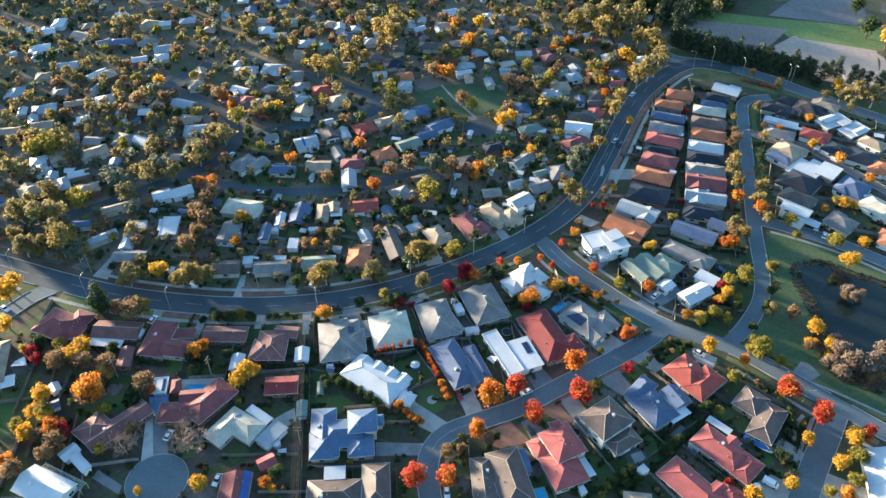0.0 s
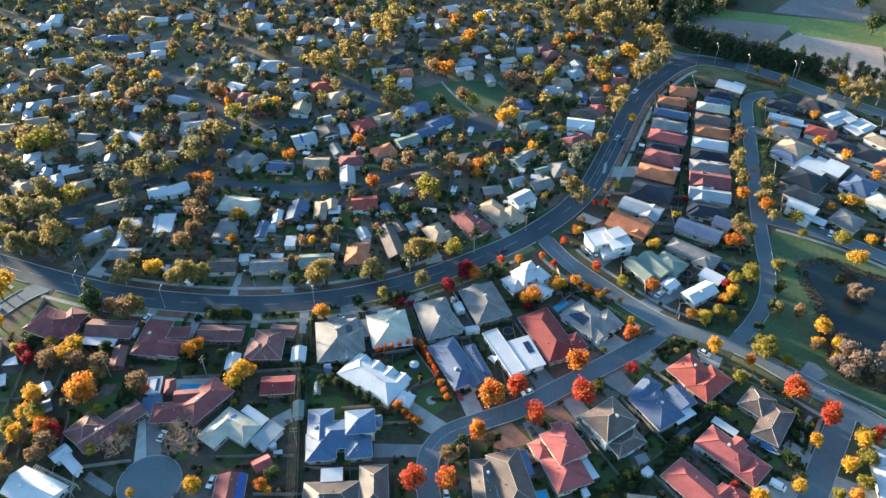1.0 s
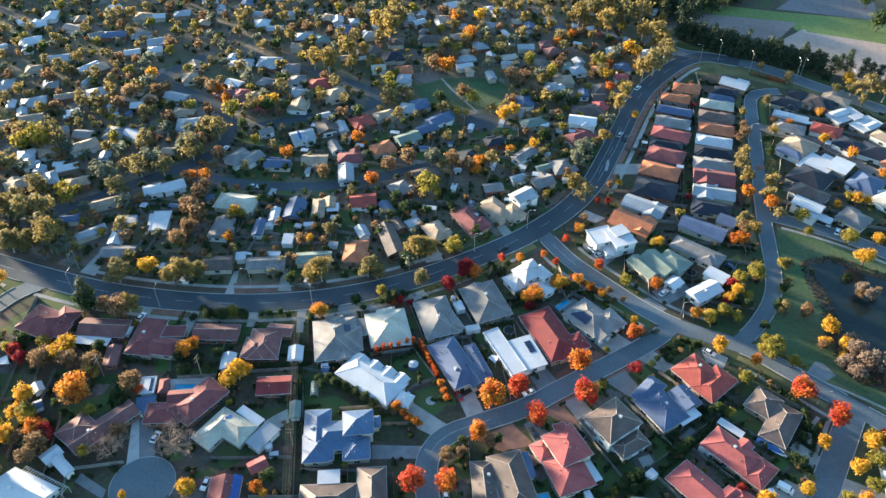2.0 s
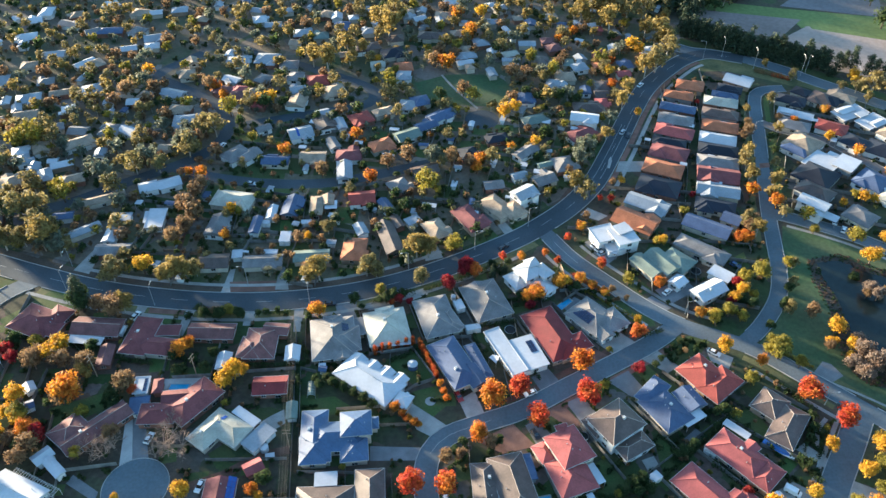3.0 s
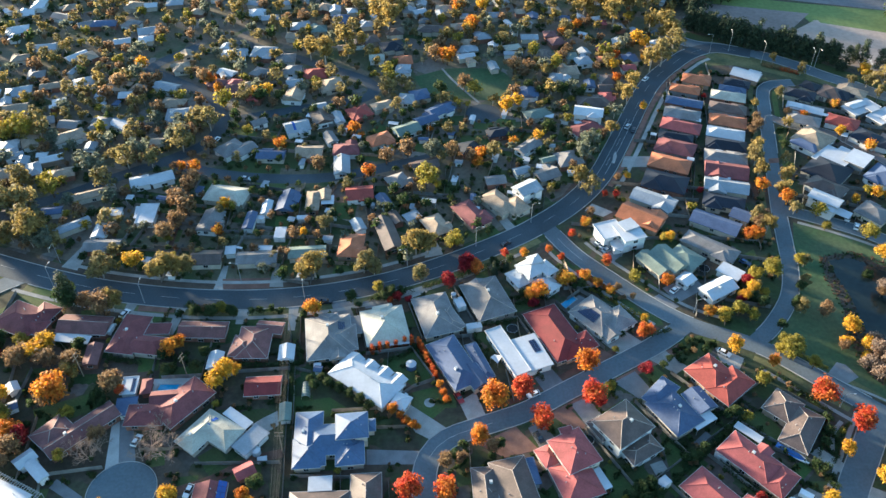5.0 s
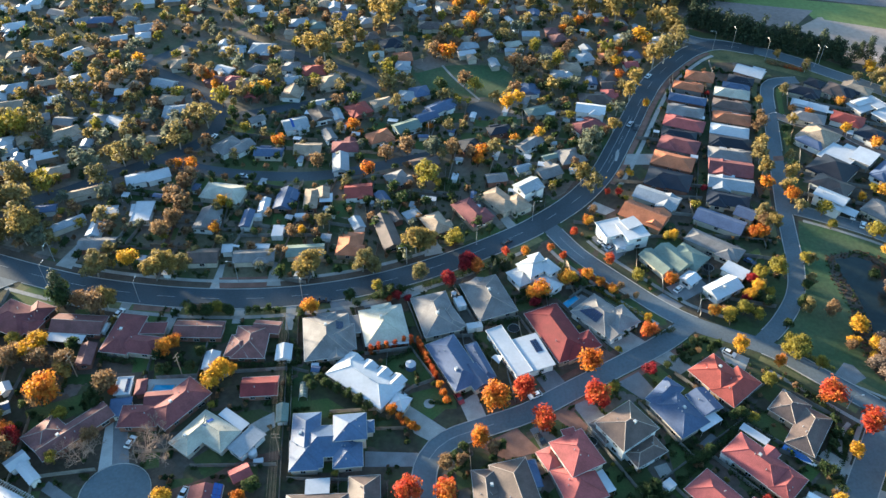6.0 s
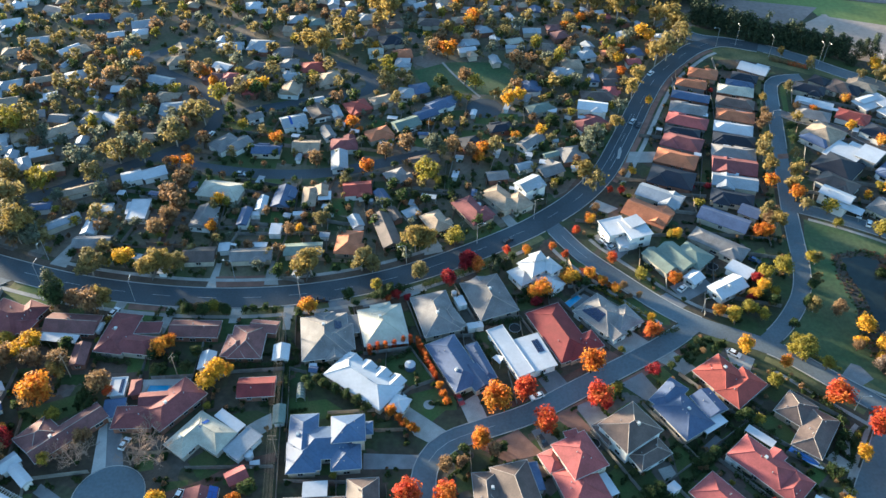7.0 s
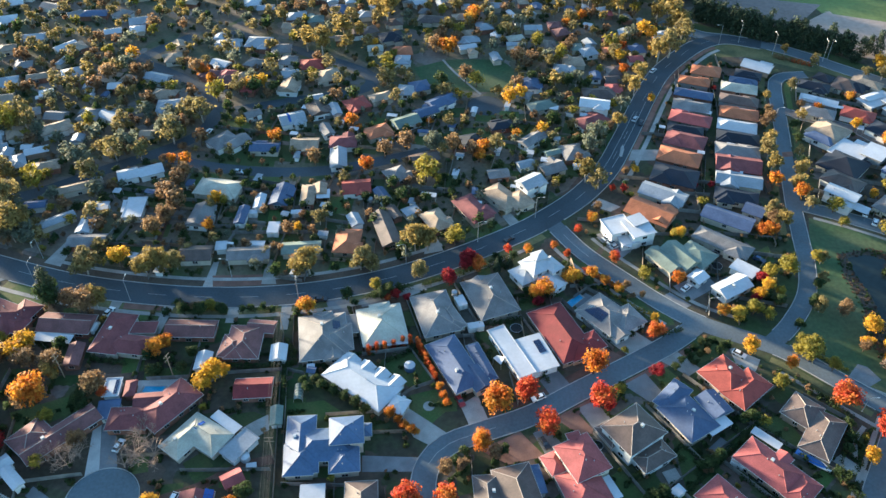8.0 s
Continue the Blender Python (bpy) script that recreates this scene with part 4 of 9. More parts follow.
house('dark brown tiled house with L-shaped roof', 'brown', 'tan',
      wing('hip', 102.0, 151.2, 8.9, 10.1, 136, 2.9),
      wing('hip', 104.9, 143.0, 8.6, 16.1, 143, 2.9))
house('long faded red tiled house with white side patio', 'pink', 'tan',
      wing('hip', 87.1, 132.9, 16.7, 10.1, 132, 2.9),
      wing('hip', 93.4, 125.8, 6.5, 10.2, 133, 2.9),
      wing('gable', 90.5, 134.6, 4.4, 6.3, 129, 3.0),
      wing('patio', 89.1, 142.0, 8.3, 2.7, 136, 2.7))
house('faded red tiled house with many hips', 'pink', 'tan',
      wing('hip', 75.1, 119.6, 20.0, 10.1, 129, 2.9),
      wing('gable', 82.3, 118.4, 4.6, 5.2, 127, 3.0),
      wing('hip', 85.9, 117.1, 7.3, 6.6, 132))
house('white steel-roofed house at the street corner', 'white', 'white',
      wing('gable', 136.3, 122.3, 18.8, 14.3, 80, 3.0))
house('tan tiled house roof end', 'tan', 'tan',
      wing('hip', 57.8, 114.8, 6.0, 8.3, 83))
house('maroon tiled house beside the side street', 'dred', 'brick',
      wing('hip', -140.2, 186.6, 12.5, 15.8, 67),
      wing('hip', -133.6, 188.9, 9.0, 8.0, 67, 2.72),
      wing('hip', -135.4, 183.8, 6.9, 9.8, 71, 2.7))
house('dull red-brown tiled house with a cream patio', 'rust', 'brick',
      wing('gable', -118.3, 184.0, 8.3, 17.0, 86),
      wing('patio', -120.5, 178.1, 3.6, 12.0, 83, 2.6))
house('small brown-roofed outbuilding among garden trees', 'rust', 'brick',
      wing('gable', -111.7, 171.3, 9.2, 5.1, 95, 2.5), detail=1, category='shed')
house('dark red tiled house with cross wing', 'dred', 'cream',
      wing('hip', -102.4, 180.0, 16.8, 9.3, 82),
      wing('hip', -96.1, 175.4, 7.6, 13.4, 82, 2.7),
      wing('flat', -93.6, 182.5, 4.9, 8.1, 91, 2.5))
house('low red-brown tiled brick house', 'rust', 'brick',
      wing('gable', -78.7, 181.9, 7.3, 15.8, 89))
house('red-brown hip-roofed house with a white pergola', 'rust', 'brick',
      wing('hip', -61.0, 176.5, 13.7, 10.7, 90),
      wing('hip', -64.1, 174.6, 9.0, 8.0, 84, 2.72),
      wing('gable', -56.9, 182.9, 5.3, 8.8, 84),
      wing('patio', -58.4, 172.7, 3.6, 5.3, 92, 2.6))
house('white steel garden shed beside the fence', 'white', 'white',
      wing('gable', -72.1, 169.1, 7.1, 4.9, 91, 2.4), detail=1, category='shed')
house('white steel backyard garage among garden trees', 'white', 'white',
      wing('gable', -49.9, 172.3, 6.4, 5.2, 93, 2.6), detail=1, category='shed')
house('small crimson-roofed house on the lawn', 'crimson', 'brick',
      wing('gable', -55.1, 158.7, 7.4, 11.1, 94))
house('maroon tiled house wrapped round a pool court', 'dred', 'brick',
      wing('hip', -78.2, 152.5, 17.0, 10.2, 52, 2.9),
      wing('hip', -88.2, 147.7, 7.9, 11.5, 92, 2.9),
      wing('gable', -83.6, 154.2, 5.2, 9.6, 96, 2.9))
house('pale garage with dark roof panels', 'white', 'white',
      wing('flat', -96.2, 158.9, 7.0, 4.9, 95, 2.6), solar=(0, 0, -1.2, 3, 1, SOLAR), detail=1, category='shed')
house('blue-grey steel carport roof beside the garage', 'slate', 'white',
      wing('flat', -94.9, 151.1, 6.8, 6.3, 99, 2.5), detail=1, category='shed')
house('narrow maroon roofed carport among garden trees', 'dred', 'brick',
      wing('hip', -90.9, 158.6, 6.0, 3.4, 97, 2.6), detail=1, category='shed')
house('cream tiled L-shaped house beside the street', 'cream', 'cream',
      wing('hip', -70.3, 142.1, 7.7, 13.9, 145),
      wing('hip', -65.6, 142.6, 8.6, 13.7, 58), solar=(1, 1.0, 2.6, 2, 1, SOLARB))
house('white flat patio roof beside the cream house', 'white', 'white',
      wing('patio', -60.6, 146.8, 9.7, 3.2, 144, 2.7), category='patio cover', detail=1)
house('large grey steel-roofed garage among garden trees', 'lgrey', 'white',
      wing('flat', -55.5, 139.2, 5.8, 9.9, 144, 2.7), detail=1, category='shed')
house('small pink steel-roofed shed among garden trees', 'pink', 'brick',
      wing('gable', -55.4, 129.1, 4.7, 5.7, 122, 2.4), detail=1, category='shed')
house('maroon house with a bright blue solar roof', 'dred', 'brick',
      wing('gable', -63.5, 119.0, 11.8, 9.2, 91), solar=(0, 1.0, -3.3, 6, 2, SOLARB))
house('long red-brown tiled house in the court', 'rust', 'brick',
      wing('gable', -105.5, 142.5, 7.1, 21.9, 136, 2.9),
      wing('hip', -113.0, 141.3, 9.5, 10.5, 142, 2.8))
house('white steel shed with two bays', 'white', 'white',
      wing('gable', -113.4, 128.9, 8.3, 3.4, 139),
      wing('gable', -118.1, 132.6, 4.6, 5.9, 140), detail=1, category='shed')
house('large white steel-roofed house with timber trellis', 'white', 'white',
      wing('gable', -121.3, 120.1, 17.1, 9.9, 156, 3.0))
house('brown tiled house at the lawn edge', 'tan', 'brick',
      wing('hip', -155.2, 169.4, 19.7, 5.7, 104),
      wing('patio', -148.9, 160.9, 5.2, 4.7, 110, 2.5), detail=1)
house('pale garden shed among garden trees', 'white', 'white',
      wing('gable', -132.0, 158.3, 4.3, 3.8, 127, 2.3), detail=1, category='shed')
house('blue-grey garden shed among garden trees', 'slate', 'white',
      wing('gable', -129.8, 151.2, 3.5, 4.1, 120, 2.3), detail=1, category='shed')
house('turquoise steel shed by the power line', 'green', 'white',
      wing('gable', -47.0, 149.3, 6.6, 3.7, 96, 2.3), detail=1, category='shed')
house('small white fenceline shed among garden trees', 'slate', 'white',
      wing('gable', -39.2, 165.9, 2.5, 2.7, 81, 2.2), detail=1, category='shed')
house('terracotta tiled house by the main road', 'orange', 'tan',
      wing('hip', -33.7, 223.6, 12.8, 9.1, 86),
      wing('hip', -32.9, 220.5, 5.4, 9.4, 86), detail=1)
house('grey-brown gabled house with metal additions', 'brown', 'brick',
      wing('gable', -20.7, 230.5, 19.1, 7.2, 108),
      wing('gable', -18.1, 239.9, 7.9, 3.9, 117, 2.6), detail=1)
house('flat pale patio roof behind the house', 'lgrey', 'white',
      wing('flat', -11.9, 240.8, 4.8, 6.4, 122, 2.6), detail=1, category='shed')
house('brown hip-roofed brick house among garden trees', 'tan', 'brick',
      wing('hip', -2.7, 235.3, 11.8, 8.5, 119), detail=1)
house('deep red tiled house near the bend', 'dred', 'tan',
      wing('hip', 10.7, 241.9, 15.9, 8.9, 122),
      wing('hip', 13.9, 239.6, 6.7, 9.1, 122), detail=1)
house('tan tiled house on the bend', 'tan', 'cream',
      wing('hip', 21.9, 249.2, 14.7, 9.2, 128),
      wing('hip', 28.1, 247.0, 9.6, 8.9, 124), detail=1)
house('white two-storey gabled house among garden trees', 'lgrey', 'white',
      wing('gable', 33.0, 255.2, 7.6, 10.0, 127, 5.2), detail=1)
house('grey-roofed house with white gable', 'grey', 'white',
      wing('gable', -88.3, 237.5, 12.4, 8.2, 83), detail=1)
house('narrow blue-roofed house among garden trees', 'slate', 'white',
      wing('gable', -73.5, 237.8, 10.0, 4.2, 87, 2.7), detail=1)
house('dark brown gabled house by the road', 'brown', 'cream',
      wing('gable', -85.3, 216.9, 8.0, 11.1, 93), detail=1)
house('long grey-roofed house by the road', 'grey', 'cream',
      wing('gable', -67.2, 217.0, 6.8, 14.7, 94), detail=1)
house('pale flat carport roof among garden trees', 'white', 'white',
      wing('flat', -77.6, 221.1, 4.6, 4.0, 96, 2.5), detail=1, category='shed')
house('white flat veranda roof among garden trees', 'white', 'white',
      wing('flat', -65.6, 222.3, 2.6, 6.1, 89, 2.5), detail=1, category='shed')
house('green steel-roofed house behind a gum tree', 'green', 'cream',
      wing('gable', -49.4, 220.0, 6.5, 13.7, 95), detail=1)
house('cream steel-roofed long house among garden trees', 'cream', 'cream',
      wing('hip', -85.4, 254.0, 10.5, 17.2, 79),
      wing('hip', -81.6, 252.0, 7.2, 10.5, 169), detail=1)
house('white steel shed with curved roof', 'white', 'white',
      wing('gable', -68.4, 245.9, 8.4, 4.1, 90, 2.6), detail=1, category='shed')
house('blue-grey roofed brick house among garden trees', 'slate', 'brick',
      wing('gable', -60.9, 249.6, 12.4, 7.6, 85), detail=1)
house('tan hip-roofed brick house among garden trees', 'tan', 'brick',
      wing('hip', -51.0, 249.9, 12.3, 5.5, 92),
      wing('gable', -46.8, 253.4, 6.8, 5.3, 95, 2.7),
      wing('patio', -45.3, 250.6, 5.3, 5.0, 94, 2.6), detail=1)
house('red-roofed cottage with white gable', 'red', 'white',
      wing('gable', -33.1, 254.9, 8.9, 11.0, 97), detail=1)
house('blue-roofed shed among garden trees', 'slate', 'white',
      wing('gable', -23.1, 250.1, 8.7, 4.6, 118, 2.7), detail=1, category='shed')
house('pale steel backyard shed among garden trees', 'lgrey', 'white',
      wing('gable', -32.1, 235.5, 7.1, 4.8, 114, 2.5), detail=1, category='shed')
house('white steel-roofed house in two steps', 'white', 'white',
      wing('gable', -122.2, 262.2, 7.2, 7.8, 113, 2.9),
      wing('gable', -114.2, 265.1, 6.9, 9.5, 116), detail=1)
house('white flat-roofed house among garden trees', 'white', 'white',
      wing('flat', -113.6, 241.7, 11.9, 7.2, 93, 3.0),
      wing('flat', -117.3, 242.8, 7.2, 2.8, 98), detail=1)
house('long pale-roofed house among garden trees', 'lgrey', 'cream',
      wing('gable', -140.2, 234.6, 4.8, 13.8, 127), detail=1)
house('white-roofed shed among garden trees', 'white', 'white',
      wing('gable', -128.6, 231.7, 7.9, 5.3, 90, 2.5), detail=1, category='shed')
house('dark-roofed house behind trees among garden trees', 'grey', 'brick',
      wing('gable', -125.0, 223.5, 6.7, 13.4, 93), detail=1)
house('pale carport among garden trees', 'lgrey', 'white',
      wing('flat', -126.3, 243.0, 5.1, 5.1, 93, 2.5), detail=1, category='shed')
house('low long brown-roofed house among garden trees', 'tan', 'cream',
      wing('gable', -138.3, 254.6, 5.1, 16.5, 114), detail=1)
house('blue-grey roofed house among garden trees', 'slate', 'white',
      wing('gable', -151.0, 243.5, 4.7, 7.9, 99), detail=1)
house('grey hip-roofed house with white garage', 'grey', 'white',
      wing('hip', -90.4, 285.5, 9.6, 11.5, 137, 2.9),
      wing('gable', -84.6, 284.9, 7.2, 10.4, 139), detail=1)
house('slate-roofed house among garden trees', 'slate', 'cream',
      wing('gable', -72.4, 281.1, 6.8, 12.0, 87), detail=1)
house('tan-roofed gabled house among garden trees', 'tan', 'brick',
      wing('gable', -56.5, 283.4, 8.6, 11.4, 90), detail=1)
house('dull red steel-roofed house among garden trees', 'dred', 'white',
      wing('hip', -41.1, 285.1, 8.6, 11.4, 92), detail=1)
house('pale grey gabled garage among garden trees', 'lgrey', 'white',
      wing('gable', -41.9, 273.7, 13.0, 6.9, 96, 2.6), detail=1, category='shed')
house('grey-roofed small house among garden trees', 'grey', 'white',
      wing('gable', -48.9, 293.9, 8.8, 5.1, 115), detail=1)
house('house with a bright steel roof and panels', 'lgrey', 'white',
      wing('gable', -64.3, 302.1, 9.3, 10.9, 112, 2.9), solar=(0, 0, 1.5, 4, 1, SOLARB), detail=1)
house('white-walled house with grey roof', 'grey', 'white',
      wing('gable', -81.9, 306.0, 5.4, 7.2, 123), detail=1)
house('brown-roofed house with white gable', 'brown', 'white',
      wing('gable', -54.6, 309.6, 10.5, 8.5, 114, 2.9), detail=1)
house('pale steel-roofed house among garden trees', 'lgrey', 'white',
      wing('gable', -46.9, 309.7, 9.4, 4.6, 110), detail=1)
house('red tiled house among garden trees', 'red', 'brick',
      wing('hip', -37.9, 314.2, 9.9, 10.7, 118), detail=1)
house('terracotta house with hips among garden trees', 'orange', 'cream',
      wing('hip', -27.3, 292.8, 8.6, 11.3, 118), detail=1)
house('pale green roofed house among garden trees', 'green', 'white',
      wing('gable', -15.9, 300.6, 8.3, 11.4, 120), detail=1)
house('dark-roofed house with white walls', 'slate', 'white',
      wing('gable', -1.3, 316.4, 7.8, 12.6, 129, 2.9), detail=1)
house('slate-roofed house among garden trees', 'slate', 'white',
      wing('gable', -7.7, 308.3, 6.6, 10.3, 122), detail=1)
house('pale tan house among garden trees', 'tan', 'cream',
      wing('hip', -27.8, 320.0, 6.7, 10.3, 115), detail=1)
house('dark-roofed house among trees among garden trees', 'navy', 'brick',
      wing('hip', 11.1, 286.4, 8.8, 8.6, 107), detail=1)
house('dark hip-roofed house in the court', 'navy', 'brick',
      wing('hip', 24.2, 297.9, 6.6, 10.6, 106), detail=1)
house('dark-roofed house with white gable end', 'grey', 'white',
      wing('gable', 36.2, 287.4, 6.1, 12.4, 135, 2.9), detail=1)
house('grey-roofed house among garden trees', 'grey', 'cream',
      wing('gable', 42.3, 267.6, 7.9, 10.0, 118), detail=1)
house('pale blue steel-roofed shed among garden trees', 'lgrey', 'white',
      wing('gable', 32.4, 270.2, 4.9, 7.1, 112, 2.6), detail=1, category='shed')
house('brown-grey hip-roofed house among garden trees', 'grey', 'brick',
      wing('hip', 51.9, 278.3, 10.6, 9.7, 104), detail=1)
house('greenish roofed shed among garden trees', 'green', 'cream',
      wing('gable', 43.9, 278.1, 3.8, 6.9, 112, 2.6), detail=1, category='shed')
house('maroon and white roofed house', 'dred', 'white',
      wing('hip', 62.5, 301.6, 8.4, 14.4, 121),
      wing('hip', 65.1, 304.7, 6.1, 8.5, 31), detail=1)
house('white-roofed two-storey house among garden trees', 'white', 'white',
      wing('gable', 65.0, 311.3, 8.0, 13.0, 78, 5.0), detail=1)
house('pale green hip-roofed house among garden trees', 'green', 'cream',
      wing('hip', 42.7, 313.3, 7.5, 12.6, 111), detail=1)
house('dark hip-roofed house among garden trees', 'grey', 'brick',
      wing('hip', -18.2, 262.9, 9.2, 8.8, 120), detail=1)
house('brown-roofed house among garden trees', 'brown', 'brick',
      wing('gable', -7.7, 273.9, 7.3, 11.2, 114), detail=1)
house('terracotta tiled long house among garden trees', 'orange', 'tan',
      wing('gable', 76.0, 240.4, 17.0, 11.3, 145),
      wing('gable', 80.3, 238.4, 7.1, 10.8, 145), detail=1)
house('large white two-storey house with stepped roof', 'white', 'white',
      wing('flat', 61.9, 230.2, 9.2, 9.6, 109, 5.0),
      wing('flat', 68.9, 228.1, 9.8, 9.2, 109, 5.8),
      wing('flat', 64.8, 225.1, 6.7, 6.7, 104, 3.2),
      wing('flat', 68.7, 231.3, 5.6, 6.4, 117, 6.4), detail=1)
house('pale blue-grey steel-roofed house among garden trees', 'lgrey', 'cream',
      wing('gable', 82.8, 251.1, 17.4, 8.8, 149),
      wing('gable', 86.0, 247.8, 7.1, 9.4, 149), detail=1)
# row walls: brick, grey and tan replace cream, painting in the shade under eaves
house('navy-roofed house among garden trees', 'navy', 'brick',
      wing('hip', 89.7, 262.8, 17.7, 12.3, 157),
      wing('hip', 85.2, 263.2, 8.6, 11.4, 157), detail=1)
house('orange tiled house among garden trees', 'orange', 'brick',
      wing('hip', 94.1, 275.2, 16.9, 10.6, 157),
      wing('hip', 96.8, 273.1, 7.1, 8.9, 157), detail=1)
house('maroon-roofed house with cream gables', 'dred', 'grey',
      wing('hip', 99.2, 287.1, 16.4, 11.0, 155),
      wing('hip', 94.8, 287.9, 8.0, 9.7, 155), detail=1)
house('dark-roofed house among garden trees', 'navy', 'brick',
      wing('hip', 100.8, 294.8, 15.1, 6.7, 163), detail=1)
house('faded pink roofed house among garden trees', 'pink', 'grey',
      wing('hip', 104.8, 303.1, 17.5, 9.2, 158),
      wing('hip', 101.4, 306.1, 6.3, 8.4, 158), detail=1)
house('grey-roofed house among garden trees', 'grey', 'tan',
      wing('hip', 107.6, 313.0, 16.3, 8.9, 162),
      wing('hip', 104.7, 315.4, 6.1, 7.8, 162), detail=1)
house('grey-blue roofed house among garden trees', 'slate', 'brick',
      wing('hip', 110.8, 323.1, 16.8, 7.0, 160), detail=1)
house('orange tiled house at the row end', 'orange', 'grey',
      wing('hip', 113.8, 334.4, 13.9, 7.3, 160), detail=1)
house('orange tiled house in the row', 'orange', 'tan',
      wing('hip', 121.2, 343.5, 13.5, 8.8, 160), detail=1)
house('beige-roofed house among garden trees', 'cream', 'brick',
      wing('hip', 132.4, 328.4, 16.0, 8.4, 162),
      wing('hip', 137.1, 328.2, 5.7, 7.0, 162), detail=1)
house('brown-grey roofed house among garden trees', 'brown', 'grey',
      wing('hip', 129.4, 318.0, 16.7, 8.1, 160),
      wing('hip', 133.7, 317.8, 5.6, 7.1, 160), detail=1)
house('bright orange tiled house among garden trees', 'orange', 'tan',
      wing('hip', 126.6, 307.2, 16.4, 9.0, 163),
      wing('hip', 123.9, 309.2, 6.2, 7.7, 163), detail=1)
house('white-roofed house among garden trees', 'white', 'brick',
      wing('hip', 123.1, 297.4, 16.3, 8.6, 162),
      wing('hip', 119.6, 299.4, 5.9, 7.1, 162), detail=1)
house('charcoal-roofed house among garden trees', 'navy', 'grey',
      wing('hip', 121.1, 288.9, 17.3, 8.2, 164),
      wing('hip', 116.1, 289.0, 5.7, 7.1, 164), detail=1)
house('grey-roofed house among garden trees', 'grey', 'tan',
      wing('hip', 118.5, 279.6, 17.8, 8.9, 166),
      wing('hip', 121.9, 280.0, 6.2, 7.5, 166), detail=1)
house('dark red roofed house among garden trees', 'dred', 'brick',
      wing('gable', 116.3, 270.3, 17.4, 11.1, 166),
      wing('gable', 112.7, 269.8, 8.5, 9.2, 166), detail=1)
house('pale grey steel-roofed house among garden trees', 'lgrey', 'cream',
      wing('gable', 113.6, 259.9, 17.4, 8.7, 165),
      wing('gable', 110.0, 259.7, 7.0, 9.3, 165), detail=1)
house('navy-roofed house among garden trees', 'navy', 'cream',
      wing('hip', 110.0, 249.9, 16.2, 8.2, 162),
      wing('hip', 106.1, 249.6, 6.5, 8.7, 162), detail=1)
house('grey-blue gabled house among garden trees', 'slate', 'cream',
      wing('gable', 103.5, 237.0, 18.3, 8.7, 148),
      wing('gable', 114.2, 241.2, 7.7, 6.9, 146, 3.0), detail=1)
house('grey hip-roofed house with pale walls', 'grey', 'cream',
      wing('hip', 98.1, 223.5, 20.5, 8.0, 142),
      wing('hip', 101.5, 219.4, 6.4, 7.9, 142), detail=1)
house('green and cream roofed house', 'green', 'cream',
      wing('gable', 75.6, 214.6, 12.6, 6.6, 123),
      wing('gable', 81.7, 216.4, 13.3, 8.9, 123, 2.9),
      wing('hip', 87.4, 217.1, 11.6, 10.2, 134), detail=1)
house('white gabled shed beside the drive', 'white', 'white',
      wing('gable', 85.3, 206.1, 5.3, 6.0, 130, 2.6), category='shed')
house('white steel gabled house with long shed', 'white', 'white',
      wing('gable', 95.4, 201.3, 7.3, 12.5, 121, 3.0),
      wing('flat', 101.9, 209.9, 8.4, 6.0, 138, 2.9))
# grey walls on these three white-roofed houses paint in the wall shadow
house('long white-roofed house among garden trees', 'white', 'grey',
      wing('flat', 164.5, 317.8, 16.1, 6.2, 153, 2.7),
      wing('flat', 161.0, 319.8, 6.0, 4.4, 153, 3.2), detail=1)
house('large white-roofed house beside the road', 'white', 'grey',
      wing('flat', 190.5, 319.0, 8.9, 16.2, 116, 2.7),
      wing('gable', 188.6, 320.6, 5.0, 9.0, 116, 3.1, 0.25),
      wing('flat', 194.6, 316.4, 4.0, 5.5, 116, 3.5), detail=1)
house('large white-roofed house with skylight strip', 'white', 'grey',
      wing('flat', 197.7, 311.6, 8.7, 13.9, 122, 2.7),
      wing('gable', 199.6, 309.6, 4.6, 8.0, 122, 3.0, 0.25), detail=1)
house('navy-roofed house with white ridge', 'navy', 'cream',
      wing('hip', 185.2, 329.9, 9.3, 9.5, 140), detail=1)
house('dark tan roofed house among garden trees', 'tan', 'white',
      wing('hip', 202.3, 300.3, 11.8, 8.0, 131), detail=1)
house('slate roofed wing among garden trees', 'slate', 'white',
      wing('hip', 155.3, 289.2, 12.3, 7.3, 133), detail=1)
house('charcoal-roofed house among garden trees', 'navy', 'cream',
      wing('hip', 166.4, 330.3, 14.2, 8.5, 154), detail=1)
house('brown-roofed house among garden trees', 'brown', 'cream',
      wing('hip', 181.9, 331.5, 11.6, 11.5, 141),
      wing('hip', 178.8, 332.0, 5.7, 10.1, 141), detail=1)
house('grey-roofed house among garden trees', 'grey', 'cream',
      wing('hip', 160.8, 308.5, 14.6, 8.7, 153), detail=1)
house('red and white roofed house', 'red', 'white',
      wing('hip', 177.5, 306.7, 13.9, 9.5, 150),
      wing('hip', 179.2, 303.8, 5.8, 8.1, 150), detail=1)
house('grey-beige hip-roofed house among garden trees', 'tan', 'white',
      wing('hip', 160.1, 293.5, 14.2, 15.0, 133, 2.9),
      wing('hip', 163.1, 292.2, 6.8, 12.9, 133), detail=1)
# white house with grey walls: their shadow is put into the colour
house('large white-roofed house among garden trees', 'white', 'grey',
      wing('flat', 163.1, 278.4, 12.6, 13.8, 131, 3.4),
      wing('flat', 172.7, 276.9, 8.8, 11.2, 136, 4.2),
      wing('flat', 168.9, 282.9, 5.2, 6.9, 134, 3.2), detail=1)
